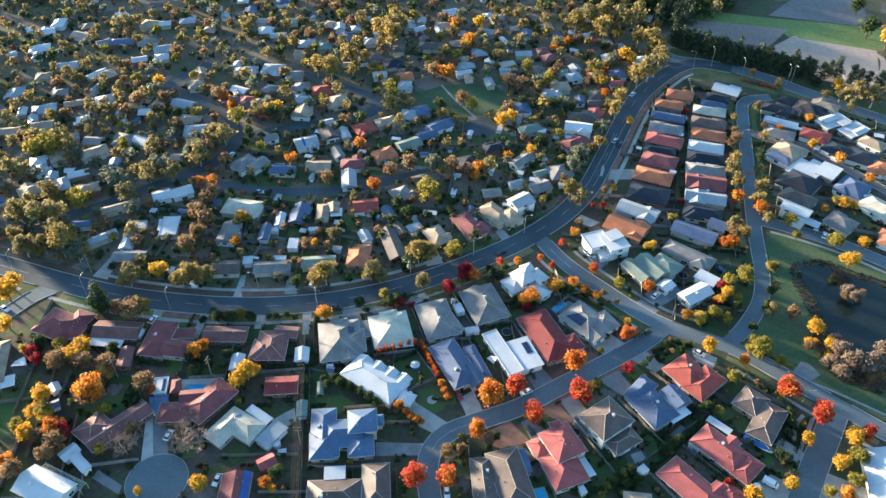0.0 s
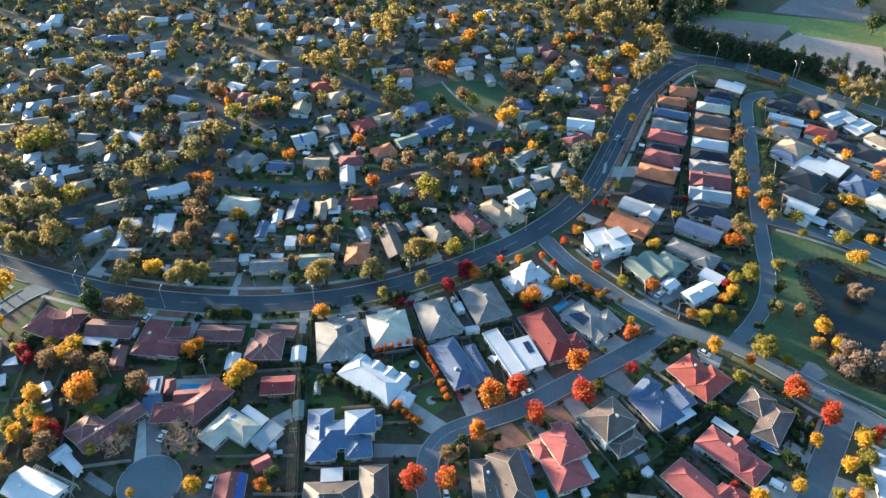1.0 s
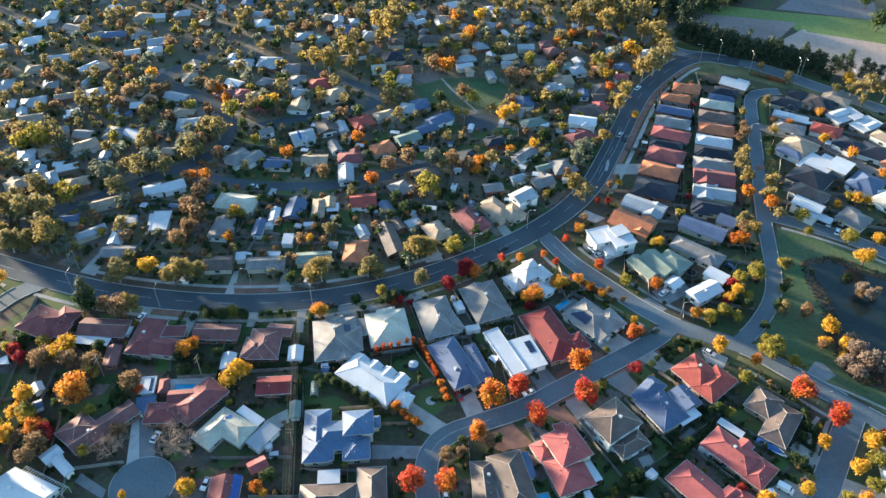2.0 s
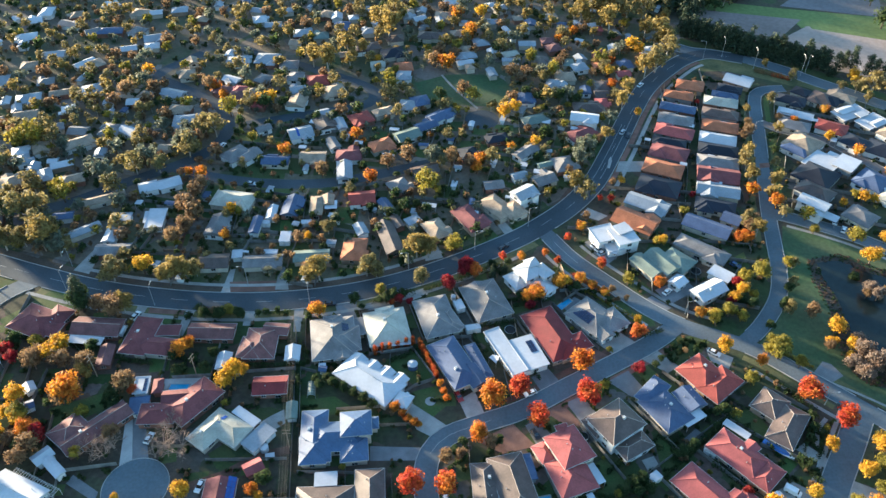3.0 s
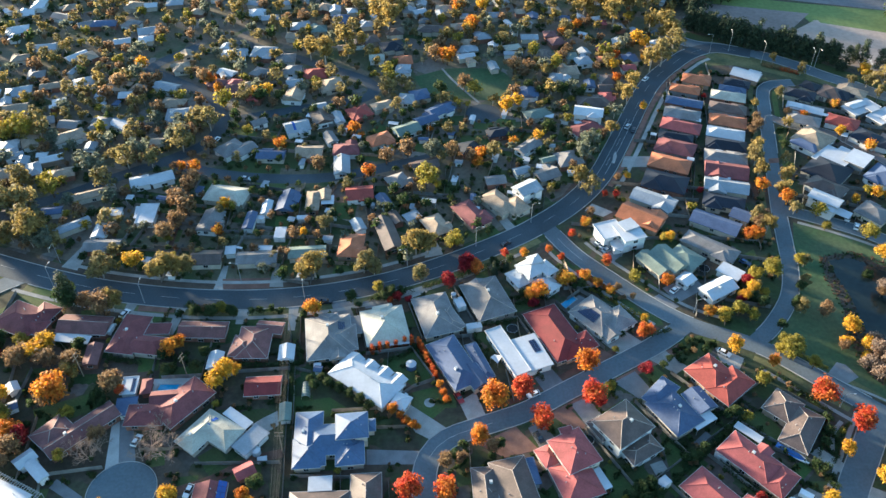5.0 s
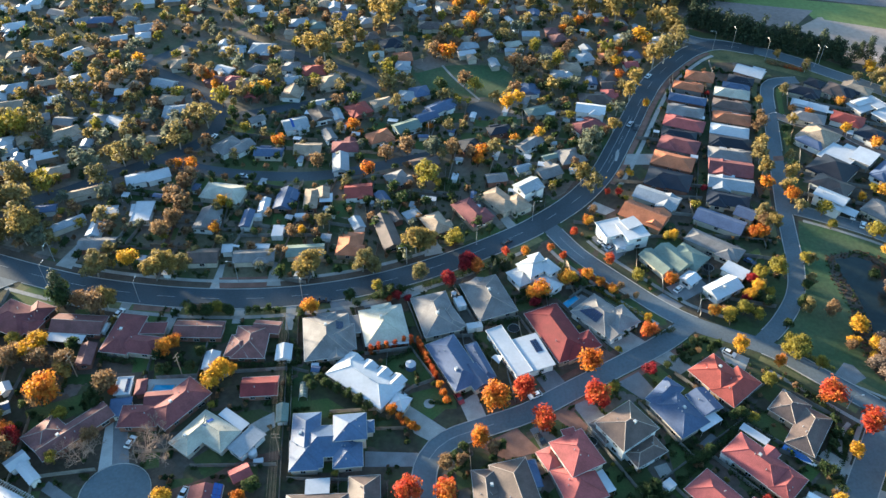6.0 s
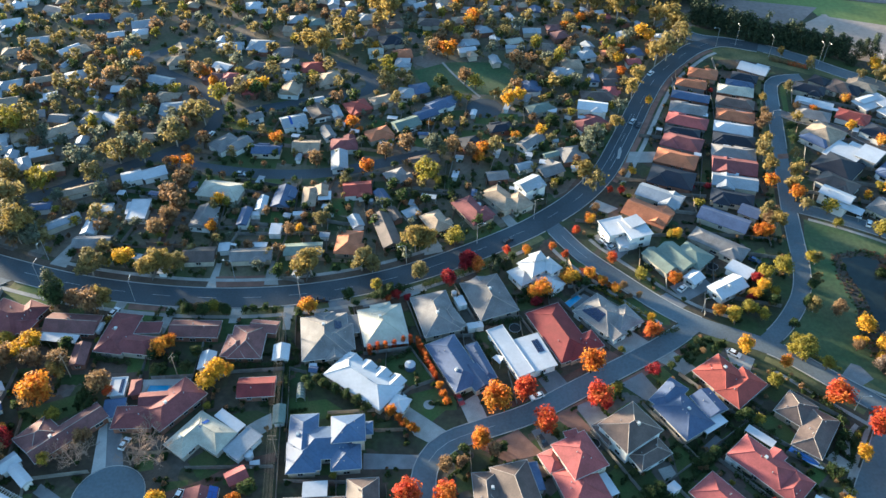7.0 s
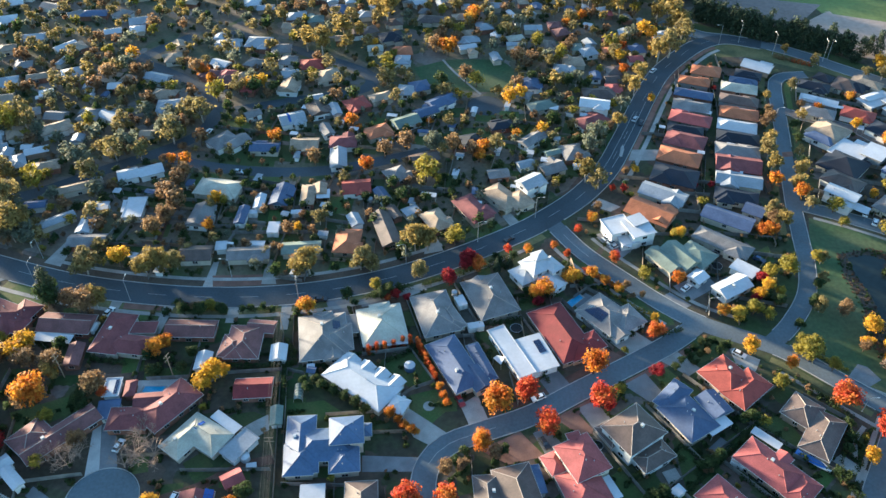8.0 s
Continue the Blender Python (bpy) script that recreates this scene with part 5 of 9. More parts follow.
house('navy hip-roofed house among garden trees', 'navy', 'cream',
      wing('hip', 157.8, 270.5, 16.2, 16.1, 136),
      wing('hip', 154.7, 271.6, 7.9, 13.3, 136), detail=1)
house('brown hip-roofed house among garden trees', 'brown', 'white',
      wing('hip', 153.6, 259.4, 14.7, 10.2, 134),
      wing('hip', 155.2, 256.3, 6.2, 10.5, 134), detail=1)
house('white modern two-storey house beside the street', 'white', 'white',
      wing('gable', 148.8, 249.0, 12.0, 6.4, 139, 5.0, 0.3),
      wing('flat', 148.6, 244.1, 5.5, 5.0, 139, 4.4),
      wing('patio', 153.7, 242.3, 6.0, 4.6, 139, 3.0))
house('grey-beige roofed house among garden trees', 'grey', 'cream',
      wing('hip', 165.8, 242.8, 11.5, 10.6, 131, 2.9),
      wing('hip', 165.0, 245.4, 4.8, 10.6, 131), detail=1)
house('slate-roofed house with pale walls', 'slate', 'white',
      wing('hip', 180.1, 266.6, 12.7, 13.7, 133),
      wing('hip', 177.4, 267.3, 6.1, 12.5, 133), detail=1)
house('beige hip-roofed house among garden trees', 'cream', 'white',
      wing('hip', 186.1, 252.5, 15.8, 11.5, 128),
      wing('hip', 187.5, 248.7, 6.6, 11.3, 128), detail=1)
house('dark-roofed house among garden trees', 'navy', 'white',
      wing('hip', 183.7, 294.9, 12.0, 10.6, 132), detail=1)
house('charcoal-roofed house with white trim', 'navy', 'white',
      wing('hip', 193.2, 289.0, 13.3, 12.3, 144),
      wing('hip', 191.3, 292.0, 6.5, 10.2, 144), detail=1)
house('orange-roofed house among garden trees', 'orange', 'white',
      wing('hip', 199.9, 280.1, 14.1, 10.6, 147),
      wing('hip', 196.8, 280.5, 6.8, 9.6, 147), detail=1)
house('terracotta-roofed house among garden trees', 'orange', 'white',
      wing('hip', 183.6, 230.8, 11.1, 11.3, 137),
      wing('hip', 184.7, 233.6, 4.7, 11.9, 47), detail=1)
# row end walls, likewise darkened in colour for the shade between houses
house('white-roofed house at the row end', 'white', 'tan',
      wing('gable', 146.3, 348.3, 13.6, 8.8, 147), detail=1)
house('charcoal-roofed house among garden trees', 'navy', 'brick',
      wing('hip', 139.7, 340.1, 12.0, 7.7, 156), detail=1)
house('grey-roofed house among garden trees', 'slate', 'grey',
      wing('hip', 135.8, 333.8, 12.6, 7.3, 161), detail=1)
house('dark-roofed house among garden trees', 'navy', 'cream',
      wing('hip', 173.7, 337.6, 8.2, 7.6, 137), detail=1)
house('brown-roofed house among garden trees', 'tan', 'cream',
      wing('hip', 191.1, 332.5, 13.6, 8.8, 144), detail=1)
house('white flat patio roof on thin posts', 'white', 'white',
      wing('patio', 103.2, 308.5, 4.2, 1.6, 162, 2.9), category='patio cover', detail=1)
house('white flat patio roof on thin posts', 'white', 'white',
      wing('patio', 109.8, 311.3, 2.7, 2.0, 160, 2.9), category='patio cover', detail=1)
house('white flat patio roof on thin posts', 'white', 'white',
      wing('patio', 113.8, 307.5, 2.1, 2.4, 157, 2.9), category='patio cover', detail=1)
house('white flat patio roof on thin posts', 'white', 'white',
      wing('patio', 130.3, 330.7, 3.8, 2.2, 161, 2.9), category='patio cover', detail=1)
house('white flat patio roof on thin posts', 'white', 'white',
      wing('patio', 129.7, 309.8, 4.2, 1.7, 161, 2.9), category='patio cover', detail=1)
house('white flat patio roof on thin posts', 'white', 'white',
      wing('patio', 115.4, 275.0, 3.9, 2.1, 162, 2.9), category='patio cover', detail=1)
house('white flat patio roof on thin posts', 'white', 'white',
      wing('patio', 114.2, 265.2, 4.8, 2.3, 163, 2.9), category='patio cover', detail=1)
house('white flat patio roof on thin posts', 'white', 'white',
      wing('patio', 91.3, 265.7, 4.4, 2.0, 163, 2.9), category='patio cover', detail=1)
house('white flat patio roof on thin posts', 'white', 'white',
      wing('patio', 103.4, 278.0, 3.0, 2.1, 161, 2.9), category='patio cover', detail=1)
house('white flat patio roof on thin posts', 'white', 'white',
      wing('patio', 95.2, 277.6, 3.5, 1.8, 162, 2.9), category='patio cover', detail=1)
house('white flat patio roof on thin posts', 'white', 'white',
      wing('patio', 116.8, 283.9, 3.0, 1.5, 160, 2.9), category='patio cover', detail=1)
house('white flat patio roof on thin posts', 'white', 'white',
      wing('patio', -5.6, 249.9, 5.8, 2.6, 171, 2.9), category='patio cover', detail=1)
house('white flat patio roof on thin posts', 'white', 'white',
      wing('patio', -30.5, 254.6, 2.4, 2.6, 166, 2.9), category='patio cover', detail=1)
house('white flat patio roof on thin posts', 'white', 'white',
      wing('patio', 61.0, 294.3, 2.6, 1.8, 162, 2.9), category='patio cover', detail=1)
house('white flat patio roof on thin posts', 'white', 'white',
      wing('patio', 40.7, 272.5, 4.5, 2.9, 167, 2.9), category='patio cover', detail=1)
house('white flat patio roof on thin posts', 'white', 'white',
      wing('patio', 47.6, 311.2, 3.8, 3.4, 165, 2.9), category='patio cover', detail=1)
house('white flat patio roof on thin posts', 'white', 'white',
      wing('patio', 60.5, 305.4, 4.8, 2.6, 166, 2.9), category='patio cover', detail=1)
house('white flat patio roof on thin posts', 'white', 'white',
      wing('patio', 67.6, 303.0, 2.8, 4.0, 159, 2.9), category='patio cover', detail=1)
house('white flat patio roof on thin posts', 'white', 'white',
      wing('patio', 2.1, 320.7, 3.9, 2.3, 167, 2.9), category='patio cover', detail=1)
house('white flat patio roof on thin posts', 'white', 'white',
      wing('patio', -37.5, 294.4, 3.8, 2.4, 170, 2.9), category='patio cover', detail=1)
house('white flat patio roof on thin posts', 'white', 'white',
      wing('patio', -59.8, 311.2, 3.0, 2.9, 168, 2.9), category='patio cover', detail=1)
house('white flat patio roof on thin posts', 'white', 'white',
      wing('patio', 12.5, 245.4, 3.4, 2.0, 167, 2.9), category='patio cover', detail=1)
house('white flat patio roof on thin posts', 'white', 'white',
      wing('patio', 27.1, 255.1, 3.4, 1.8, 166, 2.9), category='patio cover', detail=1)
house('white flat patio roof on thin posts', 'white', 'white',
      wing('patio', -74.5, 222.1, 2.3, 1.0, 168, 2.9), category='patio cover', detail=1)
house('white flat patio roof on thin posts', 'white', 'white',
      wing('patio', -137.2, 254.6, 2.7, 2.3, 174, 2.9), category='patio cover', detail=1)
house('white flat patio roof on thin posts', 'white', 'white',
      wing('patio', -133.1, 259.6, 3.1, 1.8, 175, 2.9), category='patio cover', detail=1)
house('white flat patio roof on thin posts', 'white', 'white',
      wing('patio', -123.2, 251.9, 2.8, 2.8, 173, 2.9), category='patio cover', detail=1)
house('white flat patio roof on thin posts', 'white', 'white',
      wing('patio', -22.1, 304.9, 4.4, 2.2, 169, 2.9), category='patio cover', detail=1)
house('white flat patio roof on thin posts', 'white', 'white',
      wing('patio', 151.7, 347.2, 2.2, 2.8, 156, 2.9), category='patio cover', detail=1)
house('white flat patio roof on thin posts', 'white', 'white',
      wing('patio', 171.9, 312.0, 3.1, 2.1, 158, 2.9), category='patio cover', detail=1)
house('white flat patio roof on thin posts', 'white', 'white',
      wing('patio', 207.6, 306.1, 4.5, 3.3, 159, 2.9), category='patio cover', detail=1)
house('white flat patio roof on thin posts', 'white', 'white',
      wing('patio', 183.8, 259.8, 3.2, 2.1, 158, 2.9), category='patio cover', detail=1)
house('white flat patio roof on thin posts', 'white', 'white',
      wing('patio', 174.5, 296.1, 2.5, 3.1, 155, 2.9), category='patio cover', detail=1)
house('white flat patio roof on thin posts', 'white', 'white',
      wing('patio', 91.5, 296.5, 2.6, 1.9, 160, 2.9), category='patio cover', detail=1)
house('white flat patio roof on thin posts', 'white', 'white',
      wing('patio', 96.3, 293.7, 2.1, 1.6, 158, 2.9), category='patio cover', detail=1)
house('white flat patio roof on thin posts', 'white', 'white',
      wing('patio', -62.0, 290.9, 3.3, 2.3, 170, 2.9), category='patio cover', detail=1)
house('white flat patio roof on thin posts', 'white', 'white',
      wing('patio', 64.3, 221.8, 3.1, 2.1, 163, 2.9), category='patio cover', detail=1)

# ---- houses further out ----
far_house('white steel-roofed house among garden trees', 'white', 'cream', 'gable', -226.9, 413.8, 8.7, 8.0, 18, detail=0)
far_house('white steel-roofed house among garden trees', 'white', 'brick', 'hip', -224.1, 393.9, 11.7, 9.0, 19, detail=0)
far_house('pale grey steel-roofed house among garden trees', 'lgrey', 'white', 'gable', -222.4, 385.7, 5.6, 6.0, 13, detail=0)
far_house('pale grey steel-roofed house among garden trees', 'lgrey', 'cream', 'gable', -201.9, 374.6, 11.0, 8.0, 12, detail=0)
far_house('white steel-roofed house among garden trees', 'white', 'tan', 'gable', -189.8, 432.1, 8.1, 8.0, -27, detail=0)
far_house('tan tile-roofed house among garden trees', 'tan', 'cream', 'hip', -170.3, 423.0, 10.6, 9.0, -11, detail=0)
far_house('grey tile-roofed house among garden trees', 'grey', 'white', 'hip', -166.2, 401.0, 8.2, 9.0, -19, detail=0)
far_house('pale grey steel-roofed house among garden trees', 'lgrey', 'brick', 'gable', -154.4, 393.0, 11.6, 9.0, 16, detail=0)
far_house('white steel-roofed house among garden trees', 'white', 'cream', 'hip', -153.6, 384.0, 8.0, 7.0, 13, detail=0)
far_house('white steel-roofed house among garden trees', 'white', 'tan', 'gable', -165.1, 381.3, 8.5, 6.0, 17, detail=0)
far_house('pale grey steel-roofed house among garden trees', 'lgrey', 'white', 'gable', -128.6, 433.8, 4.8, 7.0, 0, detail=0)
far_house('white steel-roofed house among garden trees', 'white', 'cream', 'gable', -183.2, 365.8, 6.0, 11.0, -42)
far_house('pale grey steel-roofed house among garden trees', 'lgrey', 'cream', 'gable', -179.6, 351.3, 3.9, 8.0, -16)
far_house('tan tile-roofed house among garden trees', 'tan', 'brick', 'hip', -178.4, 364.8, 10.6, 9.0, 40)
far_house('pale grey steel-roofed house among garden trees', 'lgrey', 'white', 'hip', -171.1, 340.4, 9.6, 9.0, 26)
far_house('pale grey steel-roofed house among garden trees', 'lgrey', 'cream', 'hip', -198.9, 331.7, 12.0, 9.0, 17)
far_house('pale grey steel-roofed house among garden trees', 'lgrey', 'cream', 'gable', -201.0, 322.9, 4.9, 7.0, 23)
far_house('white steel-roofed house among garden trees', 'white', 'tan', 'gable', -208.8, 329.5, 4.5, 7.0, 13)
far_house('tan tile-roofed house among garden trees', 'tan', 'white', 'gable', -194.0, 316.8, 10.7, 9.0, 15)
far_house('tan tile-roofed house among garden trees', 'tan', 'brick', 'gable', -185.8, 336.8, 9.2, 6.0, 16)
far_house('white steel-roofed house among garden trees', 'white', 'brick', 'hip', -176.0, 321.7, 6.4, 8.0, 22)
far_house('tan tile-roofed house among garden trees', 'tan', 'tan', 'hip', -153.8, 336.8, 11.8, 9.0, -12)
far_house('tan tile-roofed house among garden trees', 'tan', 'cream', 'hip', -143.7, 334.5, 6.8, 8.0, -17)
far_house('pale grey steel-roofed house among garden trees', 'lgrey', 'white', 'gable', -159.6, 328.8, 4.9, 6.0, 6)
far_house('white steel-roofed house among garden trees', 'white', 'brick', 'gable', -146.6, 328.8, 8.4, 6.0, 3)
far_house('pale grey steel-roofed house among garden trees', 'lgrey', 'cream', 'gable', -155.4, 319.5, 2.8, 5.0, 10)
far_house('tan tile-roofed house among garden trees', 'tan', 'brick', 'hip', -123.7, 322.0, 10.9, 8.0, -8)
far_house('pale grey steel-roofed house among garden trees', 'lgrey', 'white', 'hip', -118.6, 312.5, 12.1, 10.0, 7)
far_house('tan tile-roofed house among garden trees', 'tan', 'cream', 'hip', -128.1, 354.9, 7.9, 9.0, 12)
far_house('white steel-roofed house among garden trees', 'white', 'brick', 'gable', -104.6, 349.4, 8.8, 6.0, -25)
far_house('white steel-roofed house among garden trees', 'white', 'tan', 'gable', -110.6, 375.7, 5.1, 6.0, -7, detail=0)
far_house('pale grey steel-roofed house among garden trees', 'lgrey', 'cream', 'hip', -107.5, 369.4, 6.8, 7.0, 10)
far_house('red-brown tiled house among garden trees', 'rust', 'brick', 'hip', -107.0, 339.4, 7.3, 8.0, -12)
far_house('faded red roofed house among garden trees', 'pink', 'brick', 'hip', -99.5, 338.9, 6.7, 9.0, -13)
far_house('grey tile-roofed house among garden trees', 'grey', 'cream', 'hip', -151.0, 304.8, 9.1, 10.0, -9)
far_house('white steel-roofed house among garden trees', 'white', 'white', 'gable', -142.3, 303.9, 9.8, 6.0, -33)
far_house('grey tile-roofed house among garden trees', 'grey', 'tan', 'gable', -165.3, 304.0, 9.0, 7.0, -6)
far_house('grey tile-roofed house among garden trees', 'grey', 'cream', 'hip', -176.2, 307.1, 6.2, 7.0, 22)
far_house('pale grey steel-roofed house among garden trees', 'lgrey', 'tan', 'gable', -93.3, 408.2, 9.4, 6.0, 8, detail=0)
far_house('tan tile-roofed house among garden trees', 'tan', 'brick', 'hip', -65.1, 421.5, 8.7, 8.0, -24, detail=0)
far_house('white steel-roofed house among garden trees', 'white', 'white', 'gable', -59.4, 418.6, 6.5, 7.0, 6, detail=0)
far_house('white steel-roofed house among garden trees', 'white', 'cream', 'hip', -49.9, 417.0, 6.0, 6.0, 13, detail=0)
far_house('pale grey steel-roofed house among garden trees', 'lgrey', 'cream', 'gable', -45.8, 427.3, 8.6, 7.0, 10, detail=0)
far_house('pale grey steel-roofed house among garden trees', 'lgrey', 'brick', 'hip', -75.9, 398.6, 10.5, 9.0, 7, detail=0)
far_house('pale green roofed house among garden trees', 'green', 'cream', 'hip', -65.7, 395.5, 8.7, 8.0, 8, detail=0)
far_house('tan tile-roofed house among garden trees', 'tan', 'cream', 'gable', -77.9, 387.4, 7.1, 7.0, -10, detail=0)
far_house('pale grey steel-roofed house among garden trees', 'lgrey', 'white', 'hip', -103.8, 368.6, 8.8, 9.0, 15)
far_house('pale grey steel-roofed house among garden trees', 'lgrey', 'brick', 'hip', -90.4, 370.3, 12.3, 11.0, -5)
far_house('grey tile-roofed house among garden trees', 'grey', 'cream', 'hip', -78.3, 363.9, 9.6, 9.0, 3)
far_house('grey tile-roofed house among garden trees', 'grey', 'white', 'hip', -73.4, 352.4, 7.7, 9.0, -8)
far_house('red tiled house among garden trees', 'red', 'cream', 'hip', -61.8, 348.7, 11.8, 10.0, 5)
far_house('tan tile-roofed house among garden trees', 'tan', 'cream', 'hip', -53.2, 338.5, 11.8, 11.0, 23)
far_house('pale grey steel-roofed house among garden trees', 'lgrey', 'white', 'gable', -70.6, 339.9, 8.0, 7.0, 19)
far_house('red-brown tiled house among garden trees', 'rust', 'brick', 'hip', -99.4, 334.4, 7.7, 9.0, 4)
far_house('tan tile-roofed house among garden trees', 'tan', 'cream', 'hip', -93.2, 335.9, 8.0, 9.0, 27)
far_house('tan tile-roofed house among garden trees', 'tan', 'white', 'gable', -69.3, 328.6, 8.9, 10.0, -6)
far_house('pale grey steel-roofed house among garden trees', 'lgrey', 'cream', 'gable', -105.2, 346.9, 4.8, 6.0, 27)
far_house('brown tile-roofed house among garden trees', 'brown', 'tan', 'hip', -37.2, 383.7, 8.1, 8.0, 22, detail=0)
far_house('charcoal-roofed house among garden trees', 'navy', 'cream', 'hip', -26.1, 376.9, 12.2, 10.0, 20, detail=0)
far_house('cream-roofed house among garden trees', 'cream', 'white', 'gable', -33.1, 364.6, 7.7, 7.0, 4)
far_house('terracotta tiled house among garden trees', 'orange', 'brick', 'hip', -19.5, 361.9, 8.5, 9.0, 8)
far_house('pale grey steel-roofed house among garden trees', 'lgrey', 'white', 'hip', -19.7, 353.3, 7.3, 9.0, -4)
far_house('white steel-roofed house among garden trees', 'white', 'white', 'gable', -13.2, 415.7, 7.6, 6.0, 27, detail=0)
far_house('pale grey steel-roofed house among garden trees', 'lgrey', 'cream', 'gable', -19.3, 417.9, 6.6, 7.0, 6, detail=0)
far_house('grey tile-roofed house among garden trees', 'grey', 'cream', 'hip', -10.4, 405.1, 5.3, 7.0, -7, detail=0)
far_house('pale grey steel-roofed house among garden trees', 'lgrey', 'cream', 'gable', -12.1, 425.8, 5.5, 6.0, -7, detail=0)
far_house('tan tile-roofed house among garden trees', 'tan', 'brick', 'hip', -18.9, 423.4, 6.0, 7.0, 7, detail=0)
far_house('pale grey steel-roofed house among garden trees', 'lgrey', 'tan', 'gable', -1.8, 413.9, 4.7, 6.0, 8, detail=0)
far_house('white steel-roofed house among garden trees', 'white', 'cream', 'gable', 4.8, 437.3, 8.6, 7.0, 20, detail=0)
far_house('tan tile-roofed house among garden trees', 'tan', 'cream', 'hip', 0.6, 419.8, 10.1, 8.0, -4, detail=0)
far_house('tan tile-roofed house among garden trees', 'tan', 'brick', 'gable', -50.6, 374.5, 6.1, 6.0, 6, detail=0)
far_house('pale grey steel-roofed house among garden trees', 'lgrey', 'white', 'hip', -16.6, 325.6, 8.5, 9.0, -7)
far_house('slate-blue roofed house among garden trees', 'slate', 'cream', 'hip', -10.8, 329.4, 9.0, 9.0, 19)
far_house('tan tile-roofed house among garden trees', 'tan', 'cream', 'hip', 13.6, 362.0, 5.0, 6.0, 13)
far_house('white steel-roofed house among garden trees', 'white', 'white', 'hip', 27.2, 432.5, 6.0, 6.0, 14, detail=0)
far_house('pale grey steel-roofed house among garden trees', 'lgrey', 'cream', 'gable', 32.0, 428.2, 7.6, 7.0, 34, detail=0)
far_house('pale grey steel-roofed house among garden trees', 'lgrey', 'cream', 'gable', 26.0, 411.8, 8.7, 7.0, -4, detail=0)
far_house('slate-blue roofed house among garden trees', 'slate', 'cream', 'gable', 48.3, 410.1, 6.5, 7.0, 0, detail=0)
far_house('white steel-roofed house among garden trees', 'white', 'tan', 'gable', 34.5, 402.7, 3.4, 6.0, 23, detail=0)
far_house('pale grey steel-roofed house among garden trees', 'lgrey', 'cream', 'gable', 45.1, 403.8, 3.4, 7.0, 23, detail=0)
far_house('white steel-roofed house among garden trees', 'white', 'white', 'gable', 37.2, 395.2, 3.7, 8.0, 10, detail=0)
far_house('pale grey steel-roofed house among garden trees', 'lgrey', 'brick', 'hip', 20.3, 387.6, 8.3, 8.0, 13, detail=0)
far_house('pale grey steel-roofed house among garden trees', 'lgrey', 'cream', 'gable', 44.6, 386.4, 9.2, 6.0, 0, detail=0)
far_house('tan tile-roofed house among garden trees', 'tan', 'brick', 'hip', 11.7, 380.4, 7.1, 7.0, 5, detail=0)
far_house('white steel-roofed house among garden trees', 'white', 'cream', 'gable', 25.7, 377.2, 5.8, 6.0, 0, detail=0)
far_house('cream-roofed house among garden trees', 'cream', 'brick', 'hip', 35.1, 375.3, 8.9, 6.0, 16, detail=0)
far_house('pale grey steel-roofed house among garden trees', 'lgrey', 'white', 'gable', 35.0, 369.1, 9.5, 4.0, 0)
far_house('pale grey steel-roofed house among garden trees', 'lgrey', 'cream', 'hip', 11.8, 373.8, 11.5, 7.0, 9, detail=0)
far_house('white steel-roofed house among garden trees', 'white', 'cream', 'gable', 11.4, 366.1, 8.9, 5.0, 15)
far_house('pale grey steel-roofed house among garden trees', 'lgrey', 'cream', 'gable', 24.5, 356.3, 4.7, 8.0, 14)
far_house('red-brown tiled house among garden trees', 'rust', 'brick', 'hip', 58.4, 381.9, 8.8, 8.0, 20, detail=0)
far_house('white steel-roofed house among garden trees', 'white', 'cream', 'gable', 73.6, 409.8, 4.7, 5.0, 25, detail=0)
far_house('white steel-roofed house among garden trees', 'white', 'cream', 'gable', 82.5, 407.7, 5.3, 5.0, 15, detail=0)
far_house('tan tile-roofed house among garden trees', 'tan', 'brick', 'hip', 67.5, 403.9, 4.1, 6.0, 9, detail=0)
far_house('faded red roofed house among garden trees', 'pink', 'brick', 'hip', 84.8, 402.9, 4.9, 6.0, 0, detail=0)
far_house('maroon-roofed house among garden trees', 'dred', 'brick', 'hip', 81.6, 375.0, 7.1, 8.0, 19, detail=0)
far_house('pale grey steel-roofed house among garden trees', 'lgrey', 'cream', 'gable', 70.9, 370.9, 5.7, 6.0, 18)
far_house('pale grey steel-roofed house among garden trees', 'lgrey', 'white', 'hip', 69.2, 361.8, 8.5, 8.0, 15)
far_house('terracotta tiled house among garden trees', 'orange', 'brick', 'hip', 78.8, 362.9, 5.2, 7.0, 6)
far_house('tan tile-roofed house among garden trees', 'tan', 'cream', 'hip', 61.0, 351.9, 9.9, 9.0, 6)
far_house('pale green roofed house among garden trees', 'green', 'cream', 'hip', 64.1, 366.3, 6.1, 7.0, 5)
far_house('pale grey steel-roofed house among garden trees', 'lgrey', 'tan', 'hip', 54.1, 344.9, 7.1, 9.0, -9)
far_house('pale grey steel-roofed house among garden trees', 'lgrey', 'cream', 'gable', 58.3, 343.6, 5.3, 6.0, -18)
far_house('slate-blue roofed house among garden trees', 'slate', 'white', 'gable', 69.4, 338.8, 5.4, 7.0, 0)
far_house('brown tile-roofed house among garden trees', 'brown', 'tan', 'hip', 78.5, 343.4, 7.9, 9.0, 0)
far_house('brown tile-roofed house among garden trees', 'brown', 'brick', 'gable', 76.5, 335.4, 7.1, 7.0, 4)
far_house('faded red roofed house among garden trees', 'pink', 'brick', 'hip', 75.5, 327.6, 6.4, 8.0, 0)
far_house('pale grey steel-roofed house among garden trees', 'lgrey', 'tan', 'gable', 89.6, 381.5, 5.9, 6.0, 0, detail=0)
